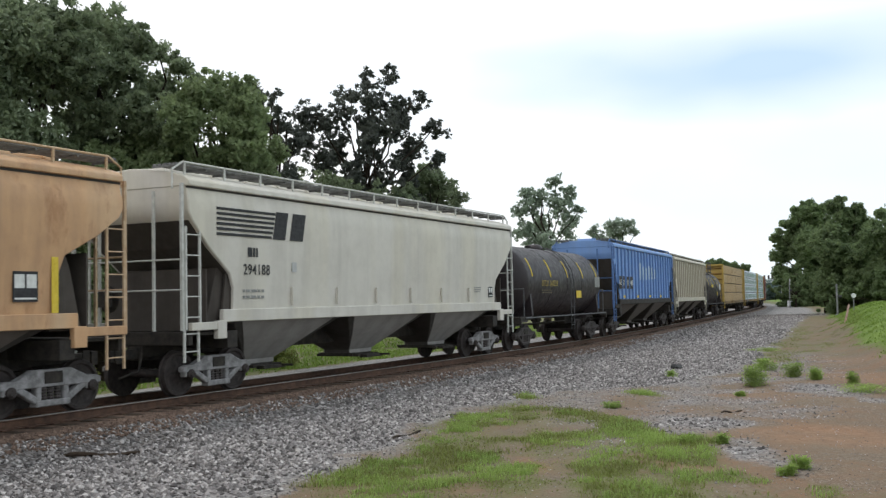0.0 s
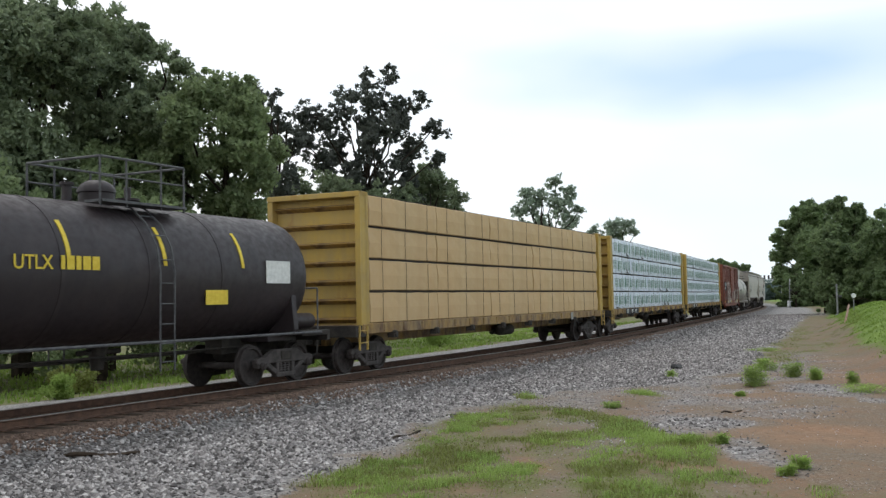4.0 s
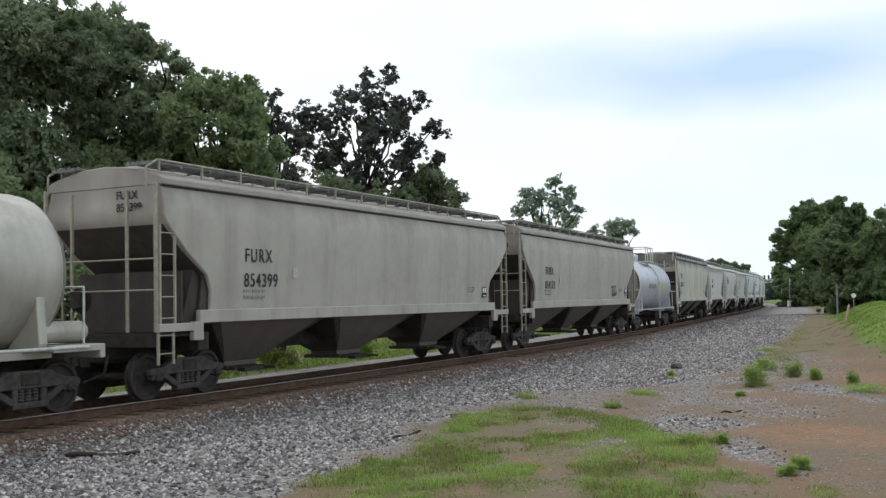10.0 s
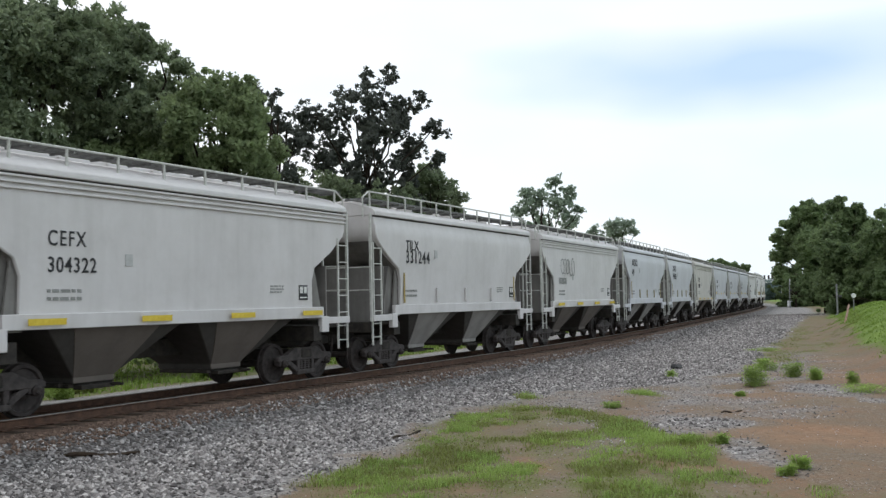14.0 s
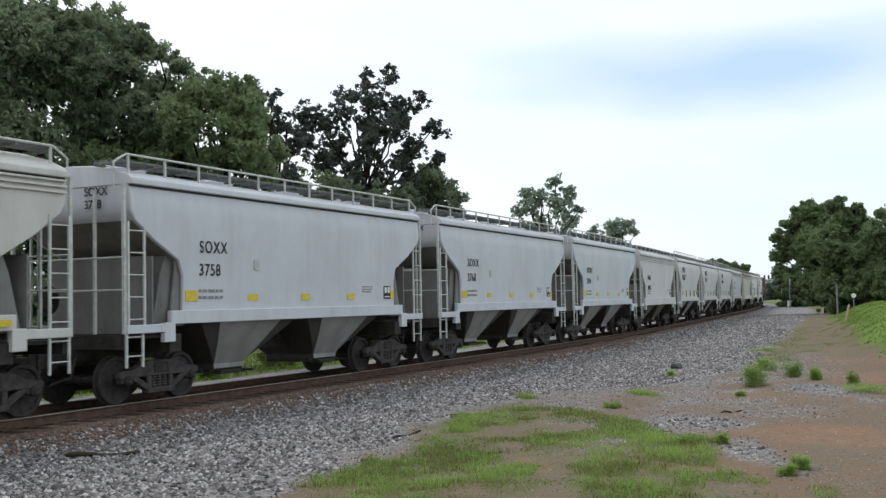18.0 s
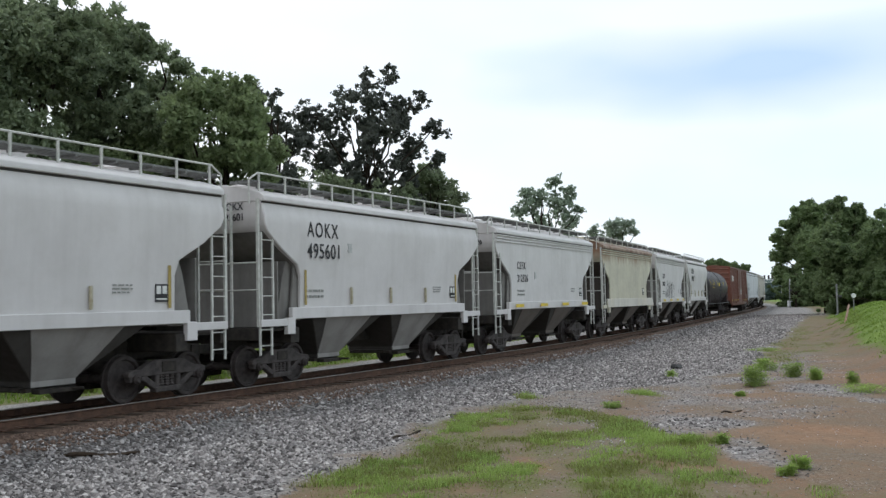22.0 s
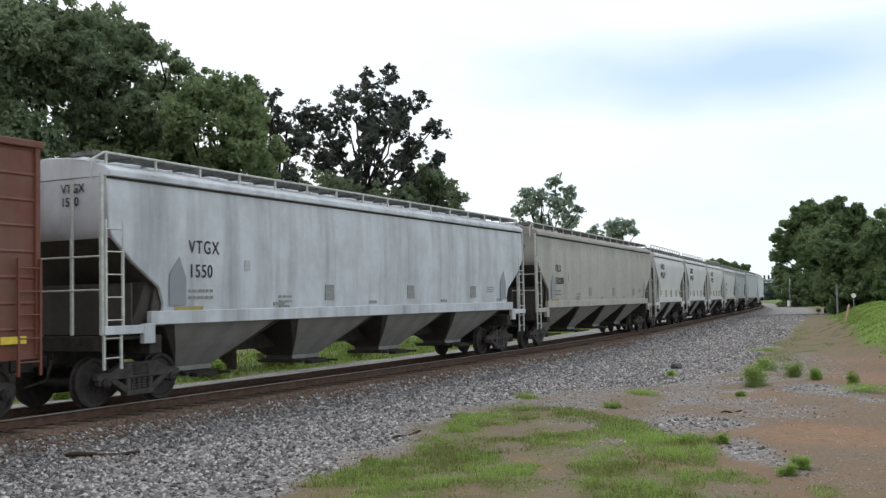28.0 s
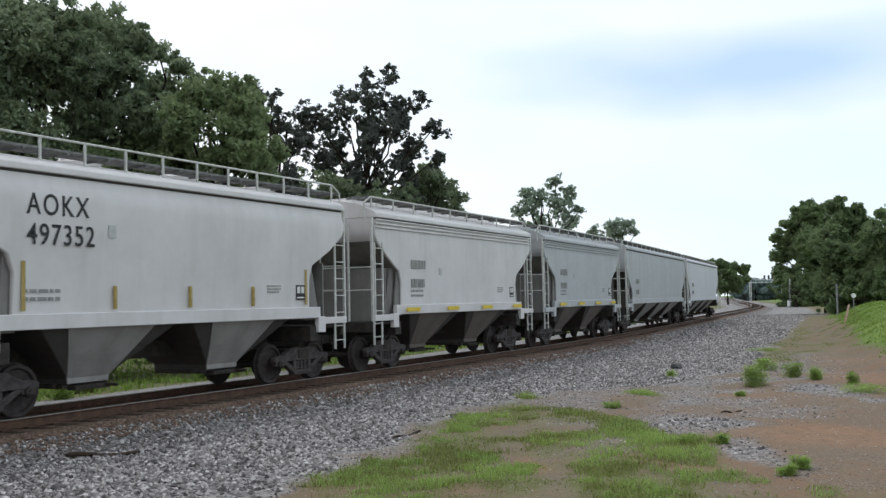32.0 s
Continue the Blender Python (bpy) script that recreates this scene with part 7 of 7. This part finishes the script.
PATCH_GREY = paint("primer_grey", (0.27, 0.28, 0.30), 0.3, 0.3)
VTG_CAR = paint("car_streaked_white", (0.60, 0.61, 0.64), 0.4, 0.7, dirt_col=(0.14, 0.13, 0.125))
for i, skin, mk, num in ((35, VTG_CAR, "VTGX", "1550"), (36, DUSTY_CAR, "TILX", "538200")):
    car, a, y = hopper("long four-bay covered hopper car, " + ("pale grey-white" if i == 35 else "dusty and streaked"), 21.4, 4, skin, bulge=0.04, rail=0.18, cut=(3.15, 2.15), zt=4.22, bay_skin=LIGHT_GRIME)
    marks(car, a, y, mk, num, 2.15, 2.88, 0.26, 0.48)
    for k in range(7):
        panel(car, "grey_patch", -a + 5.0 + k * 2.1, -a + 5.4 + k * 2.1, 1.80 + 0.12 * (k % 2), 1.88 + 0.40 * (k % 2), y, FADED)
    for x in (-a + 1.62, a - 1.62):
        part("grey_gusset_patch", "gpatch", lambda: Shape().prism([(-0.24, 0), (0.24, 0), (0.24, 0.55), (0.05, 0.95), (-0.24, 0.6)], -0.003, 0.003), PATCH_GREY, car, pose(x + 0.2 * (1 if x < 0 else -1), side_y(y, 1.85, 2.8), 1.85), "grey primer patch")
    panel(car, "ochre_band", -a + 1.75, -a + 2.6, 1.74, 1.82, y, OCHRE)
    small_bars(car, -a + 5.2, 1.98, y, FADED, 3, 0.5, 0.05)
    couple(i, car)
two_bay(37, WHITE_CAR, "round", "AOKX", "497635")
two_bay(38, WHITE_CAR, "round", "AOKX", "497428")
two_bay(39, WHITE_CAR, "round", "AOKX", "497352")
for i in (40, 41):
    car, a, y = two_bay(i, GREY_CAR if i == 41 else WHITE_CAR, "ribbed", "", "", "off-white two-bay covered hopper car with ribbed eaves")
    small_bars(car, -a + 2.0, 2.75, y, FADED, 2, 0.9, 0.24)
for i, skin in ((42, GREY_CAR), (43, SILVER_CAR)):
    car, a, y = hopper("long pale grey four-bay covered hopper car", 21.1, 4, skin, bulge=0.04, rail=0.18, cut=(3.15, 2.15), zt=4.22, bay_skin=LIGHT_GRIME)
    small_bars(car, -a + 2.2, 2.5, y, FADED, 2, 0.9, 0.24)
    couple(i, car)
# ---- far things by the crossing, and clutter ----
POST = plain("post_grey", (0.16, 0.165, 0.17), (0.30, 0.30, 0.31), 4, 0.6)
DARK_POST = plain("post_dark", (0.03, 0.03, 0.032), (0.08, 0.08, 0.08), 4, 0.7)
SIGN_WHITE = plain("sign_white", (0.62, 0.62, 0.62), (0.78, 0.78, 0.78), 4, 0.5, 0, 0)
STAKE = plain("stake_wood", (0.42, 0.24, 0.20), (0.62, 0.45, 0.40), 5, 0.8)


RED_LAMP = plain("signal_lens", (0.06, 0.03, 0.03), (0.10, 0.05, 0.05), 4, 0.3, 0, 0)


def at(deg, dist, z=None):
    x, y = dist * math.sin(radians(deg)), dist * math.cos(radians(deg))
    return x, y, float(ground_z(x, y)[0]) if z is None else z


def gantry():
    """Signal bridge across the line in the distance."""
    top = tagged(new("signal_bridge"), "pale steel signal bridge with signal heads over the track", "signal bridge")
    x, y, z = at(17.62, 380)
    top.matrix_world = pose(x, y, z, 0, 0, -16)
    part("truss", "truss", b_truss, SIGN_WHITE, top, pose(0, 0, 6.6))
    for xx in (-6.5, 4.2):
        part("tower", "tower", b_tower, SIGN_WHITE, top, pose(xx, 0, 0))
    for xx in (-1.6, -0.2, 1.0, 2.3):
        h = part("signal_head", "sighead", lambda: Shape().box(-0.32, 0.32, -0.12, 0.12, 0, 1.5).turned((0, -0.1, 1.1), (0, -1, 0), [(0, 0.2), (0.25, 0.2)], 10).turned((0, -0.1, 0.45), (0, -1, 0), [(0, 0.2), (0.25, 0.2)], 10), DARK_POST, top, pose(xx, 0, 7.6))
        part("lamp", "siglamp", lambda: Shape().turned((0, -0.3, 1.1), (0, -1, 0), [(0, 0.17), (0.06, 0.16), (0.1, 0.03)], 10), RED_LAMP, h, I4)


def b_truss():
    s = Shape()
    for y in (-0.5, 0.5):
        for z in (0, 1.0):
            s.box(-6.7, 4.4, y - 0.07, y + 0.07, z - 0.07, z + 0.07)
        for k in range(11):
            x = -6.5 + k
            s.tube((x, y, 0), (x + 1, y, 1.0) if k % 2 else (x, y, 1.0), 0.05, 5)
    s.box(-6.7, 4.4, -0.5, 0.5, 1.0, 1.06)
    return s


def b_tower():
    s = Shape()
    for y in (-0.5, 0.5):
        for x in (-0.3, 0.3):
            s.box(x - 0.07, x + 0.07, y - 0.07, y + 0.07, 0, 7.6)
    for k in range(7):
        s.tube((-0.3, -0.5, k * 1.1), (0.3, -0.5, k * 1.1 + 1.1), 0.05, 5)
    return s


gantry()


def crossing_mast(deg, dist, h, label, arms=True):
    top = tagged(new("crossing_signal"), label, "crossing signal", "signals at the level crossing")
    top.matrix_world = pose(*at(deg, dist), 0, 0, 68)
    part("mast", ("mast", h), lambda: Shape().tube((0, 0, -0.1), (0, 0, h), 0.075, 10).box(-0.2, 0.2, -0.2, 0.2, -0.1, 0.25), POST, top, soft=True)
    if arms:
        part("crossbuck", "xbuck", lambda: Shape().loft([[(-0.55, y, -0.42), (-0.42, y, -0.55), (0.55, y, 0.42), (0.42, y, 0.55)] for y in (-0.02, 0.02)]).loft([[(-0.55, y, 0.42), (-0.42, y, 0.55), (0.55, y, -0.42), (0.42, y, -0.55)] for y in (-0.02, 0.02)]), SIGN_WHITE, top, pose(0, -0.11, h - 0.45))
    part("lamp_pair", "lamppair", lambda: Shape().box(-0.5, 0.5, -0.04, 0.04, -0.04, 0.04).turned((-0.42, -0.02, 0), (0, -1, 0), [(0, 0.25), (0.02, 0.25), (0.05, 0.12), (0.25, 0.12)], 12).turned((0.42, -0.02, 0), (0, -1, 0), [(0, 0.25), (0.02, 0.25), (0.05, 0.12), (0.25, 0.12)], 12), DARK_POST, top, pose(0, -0.12, h * 0.62))
    if arms:
        part("gate_arm", "gatearm", lambda: Shape().box(0.2, 3.4, -0.03, 0.03, -0.06, 0.06), SIGN_WHITE, top, pose(0, -0.1, 1.05), "lowered pale gate arm", 0.01)
        part("gate_box", "gatebox", lambda: Shape().box(-0.3, 0.3, -0.25, 0.25, 0, 1.0), SIGN_WHITE, top, pose(0.35, 0.2, 0.2), bevel=0.03)


crossing_mast(18.62, 185, 4.8, "pale crossing signal mast beside the road crossing")
crossing_mast(20.95, 100, 3.0, "dark crossing signal mast in front of the trees", False)

sg_top = tagged(new("round_sign"), "small white round sign on a thin post", "sign")
sg_top.location = at(21.75, 74)
sg_z = sg_top.location.z
part("post", "signpost", lambda: Shape().tube((0, 0, -0.1), (0, 0, 1.9 - 1.0), 0.03, 8), POST, sg_top)
part("sign_face", "signface", lambda: Shape().turned((0, -0.03, 0), (0, -1, 0), [(0, 0.16), (0.015, 0.16), (0.018, 0.14)], 22), SIGN_WHITE, sg_top, pose(0, 0, 1.63 - sg_z))

x, y, z = at(21.3, 60)
stake = part("marker_stake", "stake", lambda: Shape().box(-0.05, 0.05, -0.03, 0.03, -0.05, 0.95).prism([(-0.05, 0.95), (0.05, 0.95), (0, 1.03)], -0.03, 0.03), STAKE, None, pose(x, y, z, 0, 14, 0), bevel=0.008)
tagged(stake, "leaning pinkish wooden marker stake on the bank", "stake")


def lying(name, s, lat, l, w, h, turn, material, label, cat, seed):
    x, y, t = on_line(s, lat)
    z = float(ground_z(x, y)[0])

    def go():
        sh = Shape()
        g = random.Random(seed)
        loops = []
        for k in range(9):
            u = -l / 2 + l * k / 8
            tw = 0.6 if k in (0, 8) else 1.0
            j = [g.uniform(0.75, 1.2) * tw for _ in range(6)]
            loops.append([(u, w / 2 * math.cos(a) * j[i], h / 2 + h / 2 * math.sin(a) * j[i] + 0.02 * math.sin(k)) for i, a in enumerate(np.linspace(0, 2 * math.pi, 7)[:-1])])
        return sh.loft(loops)
    ob = part(name, (name, seed), go, material, None, pose(float(x), float(y), z - 0.01, 0, 0, turn), soft=True)
    return tagged(ob, label, cat)


lying("old_plank", 19.2, 2.9, 1.2, 0.14, 0.07, 2, TIE, "dark weathered plank lying on the ballast", "plank", 3)
lying("stick", 22.8, 6.4, 1.0, 0.05, 0.05, 62, BARK, "dark fallen stick at the edge of the gravel", "stick", 4)
lying("rubber_scrap", 39.9, 7.0, 0.36, 0.26, 0.17, 20, DARK_POST, "lump of black scrap lying on the gravel", "scrap", 5)
lying("wood_chip", 27.1, 11.1, 0.42, 0.06, 0.04, 10, TIE, "small dark stick on bare dirt", "stick", 6)

# ---- ties ----
def b_tie():
    s = Shape()
    s.loft([[(-0.11, y, -0.17), (0.11, y, -0.17), (0.112, y, 0.0), (-0.108, y, 0.0)] for y in (-1.30, -0.6, 0.6, 1.30)])
    return s


tie_parent = tagged(new("ties"), "row of old dark wooden ties under the rails", "ties", kind="structure")
g = random.Random(2)
for k in range(300):
    s = 11.0 + k * 0.54
    x, y, t = on_line(s, 0)
    part("tie", "tie", b_tie, TIE, tie_parent, pose(float(x), float(y), -0.176 + g.uniform(-0.012, 0.006), 0, 0, math.degrees(t) + g.uniform(-1.2, 1.2)), bevel=0.012)


def tie_plates():
    sh = Shape()
    for k in range(150):
        s = 11.0 + k * 0.54
        for lat in (-0.75, 0.75):
            x, y, t = on_line(s, lat)
            c, sn = math.cos(t), math.sin(t)
            corners = [(-0.09, -0.17), (0.09, -0.17), (0.09, 0.17), (-0.09, 0.17)]
            sh.loft([[(x + u * c - v * sn, y + u * sn + v * c, z) for u, v in corners] for z in (-0.178, -0.160)])
    me = sh.mesh("tie_plates")
    me.materials[0] = RAIL_SIDE
    return tagged(new("tie_plates", me), "rusty steel plates between rail and ties", "track", kind="stuff")


tie_plates()


def far_ties():
    sh = Shape()
    for s in np.concatenate([np.arange(-690, 11, 0.54), np.arange(173.2, 300, 0.54)]):
        x, y, t = on_line(s, 0)
        c, sn = math.cos(t), math.sin(t)
        sh.loft([[(x + u * c - v * sn, y + u * sn + v * c, z) for u, v in ((-0.11, -1.3), (0.11, -1.3), (0.11, 1.3), (-0.11, 1.3))] for z in (-0.33, -0.178)])
    me = bpy.data.meshes.new("far_ties")
    me.from_pydata(sh.v, [], sh.f)
    me.materials.append(TIE)
    return tagged(new("far_ties", me), "old dark wooden ties farther along the line", "ties", kind="stuff")


far_ties()


# ---- the motion of the train ----
def along(s0, t):
    return s0 - SPEED * (t - 16) - EASE * (t - 16) ** 2 / 2


def car_pose(s, L):
    h = L / 2 - 1.95
    xa, ya, _ = on_line(s - h)
    xb, yb, _ = on_line(s + h)
    return pose(float(xa + xb) / 2, float(ya + yb) / 2, 0, 0, 0, math.degrees(math.atan2(yb - ya, xb - xa)))


def motions():
    times = [k * 0.5 for k in range(65)]
    middle = {}
    for thing, s0, L in MOVING:
        middle[thing] = s0
        walk(thing, [(t, car_pose(along(s0, t), L)) for t in times])
    step = 1 / FPS
    for wheel, car, dx in WHEELSETS:
        s0 = middle[car]
        near = [k * step for k in range(int(32 * FPS) + 1) if 12 < along(s0, k * step) < 60]
        spin = [(t, pose(dx, 0, R_WHEEL, 0, math.degrees((along(s0, t) - along(s0, near[0])) / R_WHEEL), 0)) for t in near] if near else []
        first = spin[0][1] if spin else pose(dx, 0, R_WHEEL)
        last = spin[-1][1] if spin else first
        rows = list(spin)
        if not rows or rows[0][0] > 0:
            rows.insert(0, (0.0, first))
        if rows[-1][0] < 32.0:
            rows.append((32.0, last))
        walk(wheel, rows)


motions()
